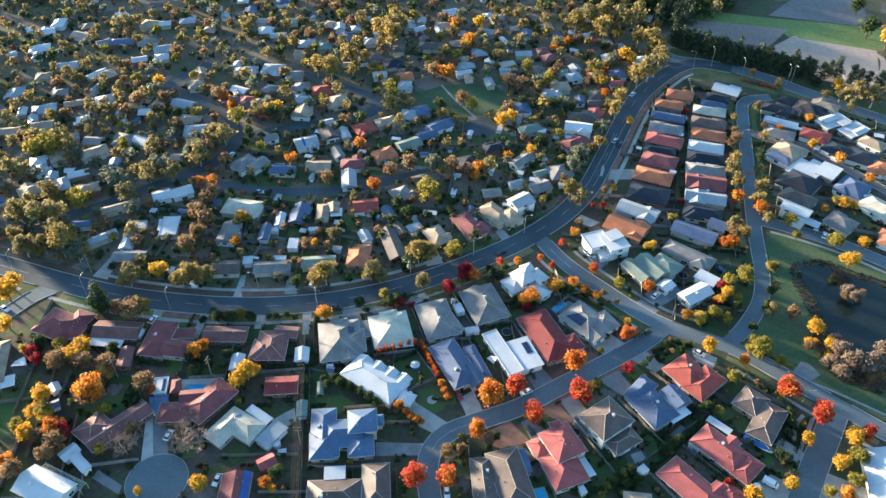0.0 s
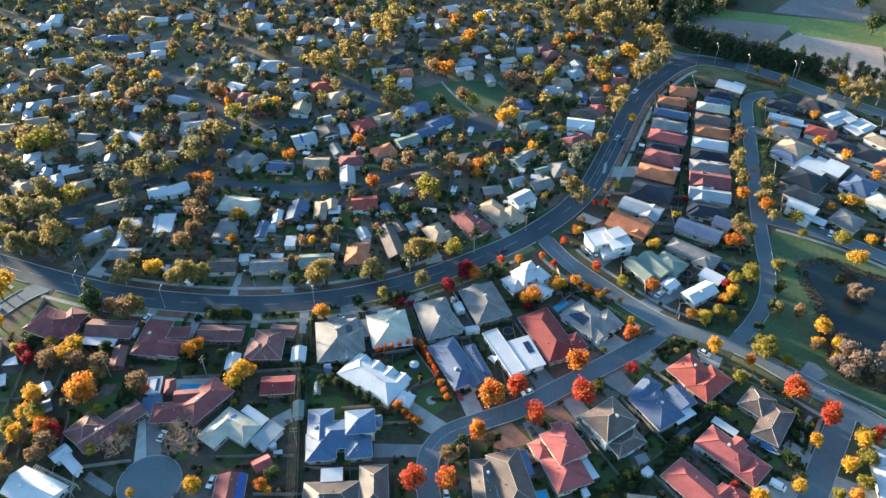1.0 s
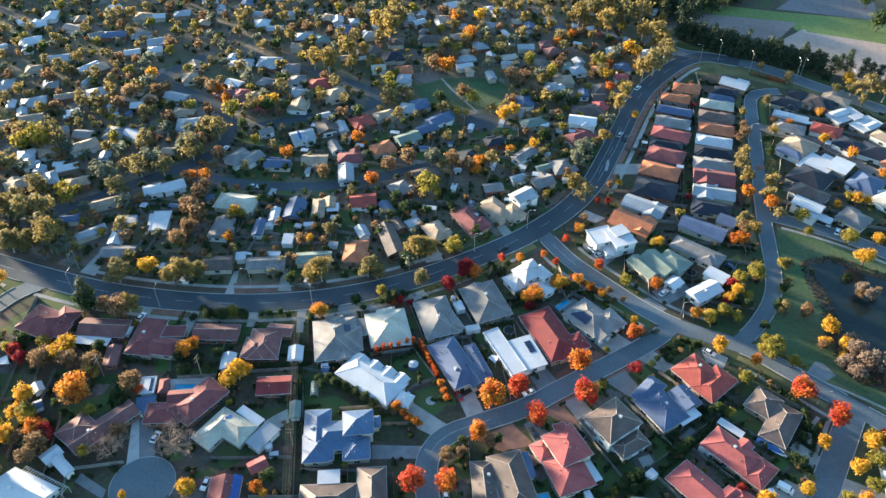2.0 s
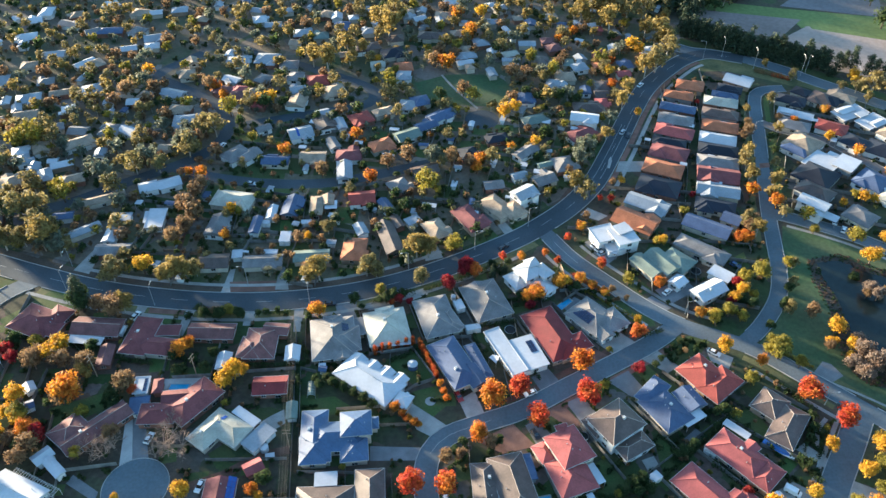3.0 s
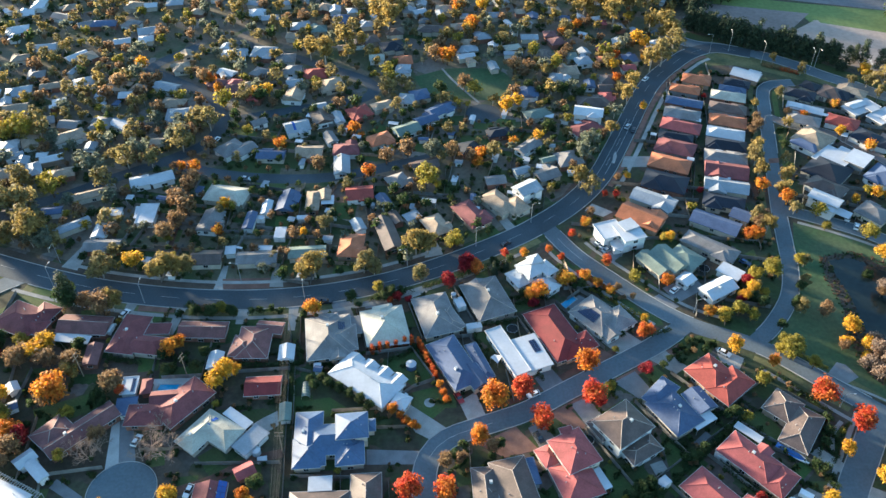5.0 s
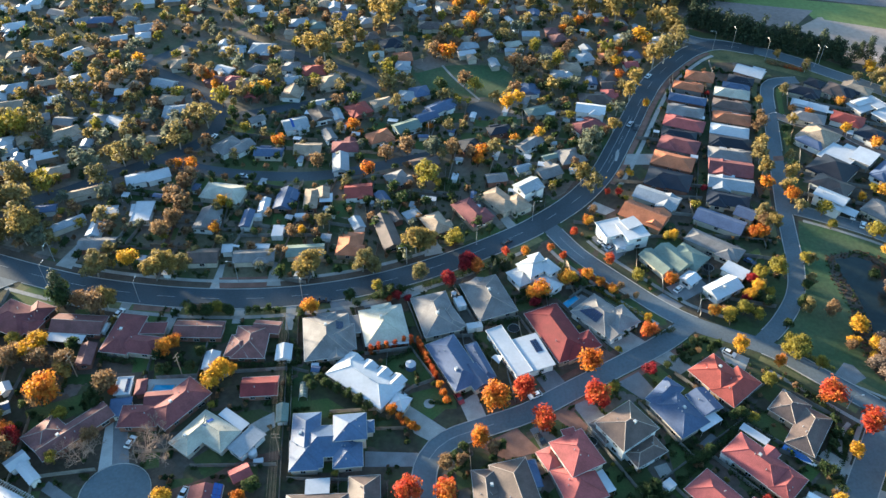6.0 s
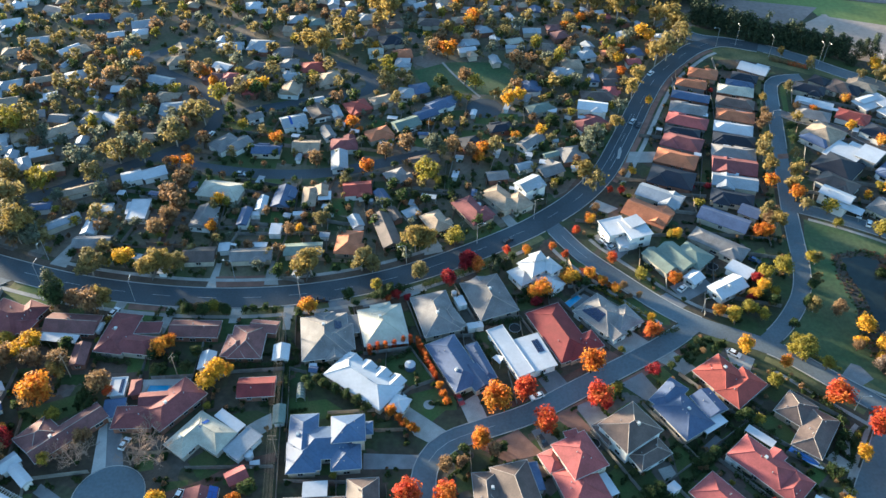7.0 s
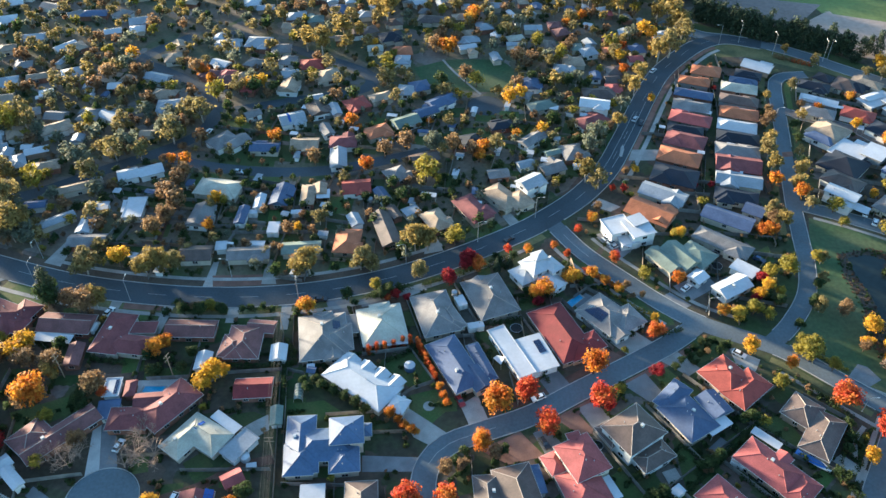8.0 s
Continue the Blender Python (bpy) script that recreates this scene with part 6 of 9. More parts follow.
far_house('slate-blue roofed house among garden trees', 'slate', 'cream', 'hip', 92.8, 364.2, 8.0, 8.0, 8)
far_house('faded red roofed house among garden trees', 'pink', 'white', 'gable', 90.5, 354.8, 7.0, 6.0, 9)
far_house('brown tile-roofed house among garden trees', 'brown', 'brick', 'hip', 68.9, 323.2, 15.0, 9.0, 0)
far_house('slate-blue roofed house among garden trees', 'slate', 'white', 'gable', 39.3, 331.1, 7.7, 9.0, 0)
far_house('white steel-roofed house among garden trees', 'white', 'white', 'hip', -185.5, 287.7, 7.3, 8.0, 20)
far_house('pale grey steel-roofed house among garden trees', 'lgrey', 'white', 'hip', -182.1, 281.7, 6.7, 8.0, 34)
far_house('tan tile-roofed house among garden trees', 'tan', 'white', 'gable', -177.1, 290.0, 7.4, 8.0, 27)
far_house('pale grey steel-roofed house among garden trees', 'lgrey', 'white', 'gable', -175.3, 276.3, 5.5, 6.0, 8)
far_house('white steel-roofed house among garden trees', 'white', 'cream', 'gable', -168.6, 280.8, 4.5, 4.0, 5)
far_house('white steel-roofed house among garden trees', 'white', 'tan', 'gable', -163.8, 278.2, 9.3, 5.0, 23)
far_house('tan tile-roofed house among garden trees', 'tan', 'white', 'hip', -162.2, 294.8, 13.2, 8.0, 34)
far_house('pale grey steel-roofed house among garden trees', 'lgrey', 'white', 'gable', -150.1, 286.7, 5.3, 6.0, 5)
far_house('pale grey steel-roofed house among garden trees', 'lgrey', 'tan', 'hip', -168.3, 270.8, 6.0, 10.0, 27)
far_house('tan tile-roofed house among garden trees', 'tan', 'brick', 'hip', -155.9, 267.7, 10.4, 7.0, 20)
far_house('tan tile-roofed house among garden trees', 'tan', 'tan', 'hip', -179.7, 266.1, 12.2, 10.0, 34)
far_house('tan tile-roofed house among garden trees', 'tan', 'cream', 'gable', -122.3, 290.7, 6.7, 5.0, 0)
far_house('grey tile-roofed house among garden trees', 'grey', 'brick', 'hip', -196.3, 347.3, 8.3, 7.0, 19)
far_house('tan tile-roofed house among garden trees', 'tan', 'cream', 'hip', -210.7, 363.6, 8.5, 7.0, 15)
far_house('white steel-roofed house among garden trees', 'white', 'cream', 'gable', -161.8, 423.3, 7.0, 6.0, 12, detail=0)
far_house('pale grey steel-roofed house among garden trees', 'lgrey', 'tan', 'hip', -149.4, 426.6, 9.3, 7.0, 9, detail=0)
far_house('tan tile-roofed house among garden trees', 'tan', 'brick', 'hip', -134.0, 415.4, 7.9, 7.0, -10, detail=0)
far_house('pale grey steel-roofed house among garden trees', 'lgrey', 'cream', 'gable', -105.1, 426.1, 7.4, 6.0, -11, detail=0)
far_house('pale grey steel-roofed house among garden trees', 'lgrey', 'cream', 'gable', -87.6, 426.1, 6.3, 6.0, 13, detail=0)
far_house('tan tile-roofed house among garden trees', 'tan', 'brick', 'hip', -205.8, 420.6, 7.7, 8.0, 21, detail=0)
far_house('grey tile-roofed house among garden trees', 'grey', 'cream', 'gable', -190.4, 400.4, 7.7, 7.0, 30, detail=0)
far_house('tan tile-roofed house among garden trees', 'tan', 'cream', 'gable', -128.7, 368.0, 5.7, 7.0, 24)
far_house('grey tile-roofed house among garden trees', 'grey', 'tan', 'hip', -88.9, 350.0, 8.2, 8.0, -23)
far_house('pale grey steel-roofed house among garden trees', 'lgrey', 'cream', 'gable', -56.3, 318.9, 6.7, 6.0, 21)
far_house('red-brown tiled house among garden trees', 'rust', 'brick', 'hip', 55.7, 389.7, 7.2, 7.0, 5, detail=0)
far_house('tan tile-roofed house among garden trees', 'tan', 'brick', 'hip', 41.8, 416.0, 5.7, 6.0, 7, detail=0)
far_house('tan tile-roofed house among garden trees', 'tan', 'cream', 'hip', 60.0, 418.2, 8.1, 7.0, 10, detail=0)
far_house('grey tile-roofed house among garden trees', 'grey', 'brick', 'gable', 93.6, 397.7, 5.2, 6.0, 14, detail=0)
far_house('tan tile-roofed house among garden trees', 'tan', 'tan', 'hip', 8.2, 398.2, 8.0, 7.0, 9, detail=0)
far_house('pale grey steel-roofed house among garden trees', 'lgrey', 'cream', 'hip', -40.7, 400.8, 7.3, 7.0, 10, detail=0)
far_house('brown tile-roofed house among garden trees', 'brown', 'cream', 'hip', -24.9, 392.3, 7.8, 8.0, 9, detail=0)
far_house('brown tile-roofed house among garden trees', 'brown', 'brick', 'gable', -178.7, 240.0, 10.3, 6.3, 13)
far_house('brown tile-roofed house among garden trees', 'brown', 'tan', 'gable', -164.4, 242.4, 10.8, 6.2, 19)
far_house('grey tile-roofed house among garden trees', 'grey', 'brick', 'gable', 21.2, 263.5, 8.4, 6.0, 9)

# ---- paths, drives and yards ----
def path_strip(name, label, pts, width, z, mat):
    line = smooth_line(pts)
    return tagged(link_mesh(name, *strip_data(line, width / 2, -width / 2, z), mat), label, name, kind="structure")


STRIPS = [0.0]
DIRT = surf("bare_dirt_verge", (0.105, 0.078, 0.058), 0.95, 0, 0.15, 1.5, 0.4, bump=0.03)


def beside(line, off, a, b, width, z, mat, name, label):
    n = len(line)
    STRIPS[0] += 0.0011
    for seg in clear_runs(line, offsets(line, off)[int(a * n):int(b * n)], 0.4):
        tagged(link_mesh(name, *strip_data(seg, width / 2, -width / 2, z + STRIPS[0]), mat), label, name, kind="structure")


beside(MAIN, 8.6, 0.18, 0.50, 1.5, 0.066, CONC, "footpath", "pale concrete footpath along the main road")
beside(MAIN, -8.6, 0.10, 0.55, 1.5, 0.066, CONC, "footpath", "concrete footpath on the far verge")
beside(MAIN, 6.4, 0.05, 0.52, 3.0, 0.012, DIRT, "verge", "bare brown dirt verge beside the main road")
beside(MAIN, -6.4, 0.10, 0.60, 3.0, 0.012, DRYGRASS, "verge", "dry grass verge beside the main road")
beside(MAIN, -9.2, 0.66, 0.95, 1.8, 0.066, CONC, "footpath", "pale concrete footpath beside the houses")
beside(MAIN, -6.2, 0.66, 0.95, 2.2, 0.012, PAVER, "verge", "red paved verge beside the main road")
beside(EAST, 7.6, 0.10, 0.50, 1.4, 0.066, CONC, "footpath", "pale footpath along the street")
beside(EAST, -7.2, 0.08, 0.42, 1.4, 0.066, CONC, "footpath", "pale footpath along the street")
beside(EAST, -5.5, 0.08, 0.42, 1.8, 0.012, LAWN, "verge", "mown grass verge along the street")
beside(EAST, -5.6, 0.58, 0.95, 2.2, 0.012, DRYGRASS, "verge", "dry grass verge along the street")
beside(EAST, -9.0, 0.60, 0.95, 1.3, 0.066, CONC, "footpath", "pale footpath along the street")
beside(EAST, 5.4, 0.60, 0.95, 2.0, 0.033, DRYGRASS, "verge", "dry grass verge beside the park")
beside(COURT, 5.1, 0.10, 0.55, 2.4, 0.012, PAVER, "verge", "red gravel verge beside the street")
beside(COURT, -5.1, 0.10, 0.60, 2.2, 0.012, MULCH, "verge", "brown mulch verge beside the street")
beside(NORTH, 5.6, 0.30, 0.95, 2.4, 0.012, DRYGRASS, "verge", "dry grass verge with street trees")
beside(NORTH, -5.4, 0.45, 0.95, 2.4, 0.012, LAWN, "verge", "grass verge beside the street")
beside(CROSS, -5.8, 0.05, 0.95, 1.4, 0.066, CONC, "footpath", "pale footpath above the park")
beside(SPUR, -5.6, 0.10, 0.95, 1.4, 0.066, CONC, "footpath", "pale footpath beside the street")
beside(HIGHWAY, -6.5, 0.1, 0.95, 4.0, 0.033, DRYGRASS, "verge", "strip of dry golden verge grass")
beside(HIGHWAY, 8.0, 0.1, 0.95, 6.0, 0.033, LAWN, "verge", "green verge below the pine row")
path_strip("path", "thin pale path across the park", [(-0.6, 358.2), (4.5, 347.2), (11.4, 335.1), (16.6, 326.5)], 1.1, 0.05, CONC)
path_strip("path", "winding garden path", [(119.1, 147.7), (115.0, 143.3), (112.4, 136.8)], 1.3, 0.05, CONC)
path_strip("path", "pale dirt track along the fields", [(202.2, 411.0), (206.7, 400.2), (240.9, 388.4), (233.0, 363.0)], 3.0, 0.05, PALE_FIELD)
path_strip("path", "worn dirt lane between back fences", [(-74.1, 123.8), (-64.7, 127.7), (-55.1, 133.8), (-46.1, 136.5)], 3.0, 0.05, MULCH)
path_strip("path", "brown dirt lane beside gardens", [(-101.7, 225.7), (-102.0, 241.3), (-100.9, 258.0), (-100.5, 271.9)], 2.6, 0.05, MULCH)
path_strip("path", "narrow pale park-side path", [(124.5, 162.5), (133.4, 156.9), (146.4, 147.6)], 0.9, 0.05, CONC)


def drive(label, mat, *pts):
    STRIPS[0] += 0.0004
    return patch("driveway", label, "driveway", mat, 0.0346 + (STRIPS[0] - 0.022) * 0.24, *pts)


drive("pale concrete driveway before the garage", CONC, (5.0, 154.8), (10.1, 158.6), (13.5, 148.1), (7.9, 146.6))
drive("pale concrete driveway with a curved edge", CONC, (-14.1, 155.2), (-9.7, 153.5), (1.1, 145.2), (-3.3, 140.9), (-8.1, 143.7))
drive("smooth grey driveway of the blue house", GREYPAVE, (-22.0, 137.7), (-6.9, 137.2), (-6.8, 132.8), (-21.7, 132.6))
drive("grey paved driveway", GREYPAVE, (28.8, 163.9), (34.2, 168.4), (39.8, 159.0), (32.9, 155.4))
drive("red brick paved driveway", PAVER, (42.8, 170.9), (49.6, 177.7), (58.6, 170.3), (49.9, 164.8))
drive("pale concrete driveway by the corner", CONC, (51.9, 179.2), (59.9, 184.6), (66.4, 178.1), (58.5, 171.9))
drive("bare red-brown front garden", PAVER, (10.2, 139.5), (21.6, 145.8), (28.0, 137.7), (17.8, 135.0))
drive("grey driveway with a parked car", GREYPAVE, (25.3, 145.2), (30.0, 147.6), (33.4, 140.7), (28.7, 136.9))
drive("red gravel front yard", PAVER, (33.3, 149.2), (38.4, 152.6), (43.1, 145.1), (39.6, 143.1))
drive("grey paved driveway", GREYPAVE, (38.9, 153.8), (44.2, 156.6), (49.1, 148.2), (43.2, 145.5))
drive("smooth grey driveway", GREYPAVE, (53.5, 162.3), (60.8, 166.8), (64.9, 158.9), (60.2, 156.0))
drive("pale front paving", CONC, (65.4, 172.4), (71.6, 176.0), (77.8, 168.7), (73.6, 165.7))
drive("pale concrete front court", CONC, (88.6, 177.5), (96.9, 172.2), (94.2, 167.6), (89.0, 170.7))
drive("concrete path to the street", CONC, (105.9, 136.6), (109.2, 138.7), (115.4, 132.3), (113.0, 129.5))
drive("concrete driveway with parked vehicles", CONC, (93.4, 121.2), (101.6, 125.5), (108.4, 121.1), (104.6, 115.8), (95.8, 114.9))
drive("tan paved forecourt", CONC, (119.3, 125.8), (130.5, 119.9), (124.0, 112.9), (111.3, 115.2))
drive("white paved drive", PALE_PAVE, (-98.6, 147.4), (-96.4, 147.6), (-92.4, 133.0), (-95.6, 130.4))
drive("grey asphalt drive to the court", GREYPAVE, (-96.3, 147.6), (-92.7, 148.4), (-87.4, 132.6), (-92.3, 132.6))
drive("grey drive to the white shed", GREYPAVE, (-109.4, 125.1), (-108.2, 127.9), (-99.1, 122.3), (-99.3, 119.2))
drive("pale concrete driveway", CONC, (-90.9, 195.1), (-87.5, 195.1), (-89.2, 182.0), (-91.7, 182.0))
drive("pale concrete driveway", CONC, (-108.6, 196.4), (-104.8, 196.4), (-106.3, 189.2), (-109.2, 189.2))
drive("pale concrete driveway", CONC, (-69.7, 195.0), (-65.5, 195.3), (-66.4, 186.8), (-69.6, 186.8))
drive("pale concrete driveway", CONC, (-52.9, 196.4), (-49.3, 196.7), (-49.3, 184.0), (-51.6, 184.0))
drive("grey concrete double driveway", GREYPAVE, (-38.5, 197.0), (-31.0, 198.4), (-29.9, 189.5), (-36.1, 188.9))
drive("grey paved front yard", GREYPAVE, (-27.7, 197.2), (-20.4, 200.1), (-18.1, 196.3), (-26.4, 194.0))
drive("tan brick-paved frontage", PAVER, (-104.2, 195.8), (-91.2, 194.6), (-91.5, 192.0), (-104.1, 192.9))
drive("grey concrete yard", CONC, (-14.0, 202.2), (-7.1, 205.2), (-5.4, 202.1), (-11.7, 198.6))
drive("pale concrete driveway", CONC, (-80.5, 203.1), (-77.1, 203.0), (-77.6, 215.4), (-79.4, 215.5))
drive("pale concrete driveway", CONC, (-61.1, 204.5), (-56.1, 204.5), (-59.1, 216.6), (-61.3, 216.7))
drive("pale concrete driveway", CONC, (-137.8, 214.7), (-131.5, 212.8), (-130.2, 228.8), (-133.0, 228.8))
drive("pale concrete driveway", CONC, (-6.7, 219.7), (0.1, 221.6), (-2.9, 230.3), (-6.1, 229.7))
drive("pale concrete driveway", CONC, (25.2, 233.0), (28.8, 235.4), (21.1, 248.8), (18.6, 247.3))
drive("red paved verge with drive", PAVER, (-78.3, 208.5), (-61.3, 209.1), (-61.0, 203.9), (-77.1, 203.3))
drive("concrete crossing over the verge", CONC, (77.0, 283.7), (91.5, 283.7), (85.0, 276.1), (74.3, 276.1))
drive("concrete driveway", CONC, (58.9, 251.6), (66.3, 246.3), (62.1, 243.4), (55.4, 247.1))
drive("grey paved parking court", GREYPAVE, (146.7, 245.3), (154.7, 240.9), (157.4, 233.8), (147.9, 238.0))
drive("grey paved yard with parked cars", GREYPAVE, (54.2, 230.1), (60.5, 233.5), (66.9, 222.6), (61.6, 217.4))
drive("dark paved parking bays", GREYPAVE, (69.8, 197.7), (75.3, 201.2), (81.2, 195.3), (75.9, 191.9))
drive("asphalt yard behind the white shed", GREYPAVE, (77.0, 204.2), (89.1, 210.3), (92.1, 204.2), (80.9, 196.8))
drive("pale poolside paving", PALE_PAVE, (-89.8, 157.1), (-90.5, 163.4), (-75.8, 164.1), (-78.9, 158.5))
drive("curved pale garden paving", CONC, (-57.0, 146.1), (-53.7, 148.8), (-49.9, 151.3), (-48.8, 146.1), (-51.9, 143.5))
drive("pale stone patio", CONC, (-34.5, 169.9), (-29.0, 171.7), (-28.4, 168.6), (-33.7, 167.4))
drive("paved back patio", CONC, (59.0, 132.8), (62.8, 134.2), (64.0, 130.7), (60.1, 129.3))
drive("grey paved courtyard", GREYPAVE, (42.5, 196.0), (47.3, 200.7), (52.2, 196.9), (45.1, 191.1))
drive("grey paved back yard", GREYPAVE, (73.1, 140.1), (77.7, 144.1), (80.1, 141.2), (75.2, 136.9))

patch("yard", "bare pinkish-brown back yard soil", "yard", DIRT, 0.0031, (-120.6, 171.0), (-94.0, 173.0), (-91.6, 166.4), (-117.6, 165.0))
patch("yard", "bare brown soil round the leafless tree", "yard", DIRT, 0.0033, (-92.2, 139.7), (-83.8, 141.2), (-74.3, 133.1), (-76.4, 125.0), (-85.4, 125.8))


def lawn(*pts):
    return patch("lawn", "short dark green back garden lawn", "lawn", LAWN, 0.0092, *pts)


lawn((-21.0, 170.6), (-10.1, 175.3), (-3.5, 167.3), (-2.6, 163.5), (-9.2, 160.6), (-16.9, 167.3))
lawn((-9.8, 158.2), (-2.1, 160.6), (1.8, 153.4), (-3.3, 148.2), (-9.6, 152.6))
lawn((-43.1, 155.0), (-34.6, 156.4), (-26.0, 150.3), (-40.7, 150.4))
lawn((3.2, 136.1), (7.1, 138.2), (8.0, 126.6), (4.2, 125.4))
lawn((44.4, 130.8), (47.8, 133.8), (54.4, 123.3), (46.7, 116.0), (41.5, 116.0))
lawn((64.0, 140.2), (66.8, 140.6), (71.9, 132.1), (64.3, 127.6))
lawn((50.7, 131.3), (56.4, 133.4), (59.3, 127.2), (54.2, 124.5))
lawn((91.6, 149.9), (97.2, 152.6), (100.8, 142.6), (94.8, 139.0))
lawn((102.8, 127.5), (108.8, 127.5), (103.9, 121.2), (100.1, 123.5))
lawn((-70.4, 135.1), (-65.7, 138.9), (-62.0, 134.3), (-66.5, 129.7))
lawn((-64.6, 147.3), (-59.7, 151.4), (-54.2, 152.3), (-50.1, 150.4), (-56.7, 146.8))
lawn((-159.4, 159.3), (-138.1, 159.2), (-130.1, 147.5), (-149.3, 135.6))
lawn((-124.0, 151.6), (-105.3, 159.1), (-105.0, 152.5), (-119.1, 142.6))
lawn((-97.8, 192.3), (-91.3, 193.1), (-91.5, 188.3), (-97.2, 188.1))
lawn((-63.9, 193.0), (-53.9, 194.4), (-53.3, 189.3), (-61.5, 188.5))
lawn((-175.0, 205.9), (-160.8, 211.4), (-156.4, 209.8), (-159.4, 199.2), (-170.3, 194.6))
lawn((-149.1, 201.5), (-142.5, 206.4), (-132.8, 204.5), (-133.2, 197.6), (-144.3, 197.7))
lawn((-69.9, 244.0), (-55.2, 244.7), (-55.8, 237.5), (-67.5, 235.8))
lawn((-41.8, 242.8), (-35.9, 240.3), (-34.8, 231.8), (-42.3, 233.3))
lawn((8.3, 233.7), (17.8, 240.0), (23.2, 231.6), (14.9, 225.2))
lawn((24.8, 238.9), (31.0, 243.6), (34.5, 242.5), (29.3, 235.4))
lawn((73.4, 174.4), (84.1, 182.1), (91.2, 179.9), (86.6, 174.3), (78.6, 170.8))
lawn((-90.7, 280.2), (-80.8, 282.3), (-67.5, 279.3), (-67.7, 271.0), (-89.2, 271.9))
lawn((43.3, 213.7), (50.3, 216.8), (53.3, 213.6), (46.2, 209.9))
lawn((65.8, 208.9), (71.7, 211.0), (75.9, 204.2), (71.0, 201.2))
lawn((-89.9, 167.6), (-76.4, 168.8), (-74.5, 164.3), (-89.0, 163.4))
lawn((24.5, 197.0), (32.1, 199.0), (33.9, 195.5), (25.2, 192.1))
lawn((107.4, 219.8), (115.0, 224.7), (115.0, 216.5), (109.6, 212.7))
lawn((-15.0, 122.0), (-8.9, 122.0), (-8.8, 116.2), (-14.8, 116.2))
patch("garden_bed", "round gravel bed in the lawn", "garden bed", CONC, 0.06, *[((-4.0, 154.4)[0] + 1.7 * math.cos(a * math.pi / 10), (-4.0, 154.4)[1] + 1.7 * math.sin(a * math.pi / 10)) for a in range(20)])
patch("traffic_island", "white painted traffic island in the main road", "traffic island", KERB, 0.2, (71.1, 278.6), (72.1, 278.6), (73.9, 283.7), (73.9, 287.2), (72.5, 284.6))


def pool(label, *pts):
    P = empty("swimming_pool", pts[0][0], pts[0][1])
    tagged(P, label, "pool")
    ox, oy = pts[0]
    c = Vector((sum(p[0] for p in pts) / len(pts), sum(p[1] for p in pts) / len(pts)))
    out = [Vector(p) + (Vector(p) - c).normalized() * 0.6 for p in pts]
    n = len(pts)
    ring = [(p.x - ox, p.y - oy, 0.12) for p in out] + [(p[0] - ox, p[1] - oy, 0.12) for p in pts] + [(p.x - ox, p.y - oy, 0.0) for p in out]
    link_mesh("coping", ring, [(i, (i + 1) % n, n + (i + 1) % n, n + i) for i in range(n)] + [(2 * n + i, 2 * n + (i + 1) % n, (i + 1) % n, i) for i in range(n)], CONC, P)
    link_mesh("water", [(p[0] - ox, p[1] - oy, 0.09) for p in pts], [tuple(range(n))], POOL, P)


pool("blue backyard swimming pool in pale paving", (-88.3, 159.0), (-82.5, 159.0), (-81.8, 161.2), (-87.9, 161.2))
pool("turquoise swimming pool behind the patio", (25.1, 119.9), (25.3, 114.2), (32.0, 114.9), (30.4, 121.0))
pool("narrow blue lap pool beside a house", (40.1, 195.8), (41.4, 193.7), (46.2, 198.4), (44.9, 200.1))

# ---- fences ----
xs = [-1.2 + 0.1 * k for k in range(25)]
FENCE_V = [(x, 0.02 * (k % 2) + dy, z) for dy in (0, 0.03) for z in (0.06, 1.75) for k, x in enumerate(xs)]
FENCE_F = [(k, k + 1, 26 + k, 25 + k) for k in range(24)] + [(50 + k, 75 + k, 76 + k, 51 + k) for k in range(24)] + [(25 + k, 26 + k, 76 + k, 75 + k) for k in range(24)]
panel_me = bpy.data.meshes.new("panel")
panel_me.from_pydata([tuple(v) for v in FENCE_V], [], FENCE_F)
panel_me.materials.append(FENCE)
post_me = bpy.data.meshes.new("post")
post_me.from_pydata(*[(a, [], b) for a, b in [box_data(0, 0, 0, 0.1, 0.1, 1.85, 0, 0.015)]][0])
post_me.materials.append(TIMBER)


def fence(x1, y1, x2, y2, label="weathered paling fence between back gardens"):
    L = math.hypot(x2 - x1, y2 - y1)
    rot = math.degrees(math.atan2(y2 - y1, x2 - x1))
    Fe = empty("fence", x1, y1, 0, rot)
    tagged(Fe, label, "fence", "garden fences")
    n = max(1, round(L / 3.6))
    for k in range(n + 1):
        if k % 2 == 0 or k == n:
            p = new("post", post_me)
            p.parent, p.location = Fe, (k * L / n, 0, 0)
        if k < n:
            q = new("panel", panel_me)
            q.parent, q.location, q.scale = Fe, ((k + 0.5) * L / n, 0, 0), (L / n / 2.4, 1, 1)
    return Fe


fence(-10.2, 175.8, -2.6, 163.0)
fence(-2.6, 163.0, -9.2, 160.1)
fence(-9.2, 160.1, -13.4, 156.3)
fence(-29.5, 192.9, -24.8, 174.8)
fence(-24.7, 173.2, -10.2, 175.8)
fence(-12.4, 197.7, -6.8, 180.0)
fence(3.7, 203.9, 10.9, 185.9)
fence(8.7, 181.0, 19.1, 158.1)
fence(25.0, 189.2, 35.0, 168.4)
fence(38.9, 196.6, 52.4, 175.5)
fence(42.7, 197.8, 47.7, 202.2, "pale rendered fence round the corner house")
fence(47.7, 202.2, 66.9, 185.7, "pale rendered fence round the corner house")
fence(28.6, 133.5, 33.9, 116.1)
fence(42.0, 145.1, 54.1, 123.7)
fence(58.4, 154.6, 71.9, 133.3)
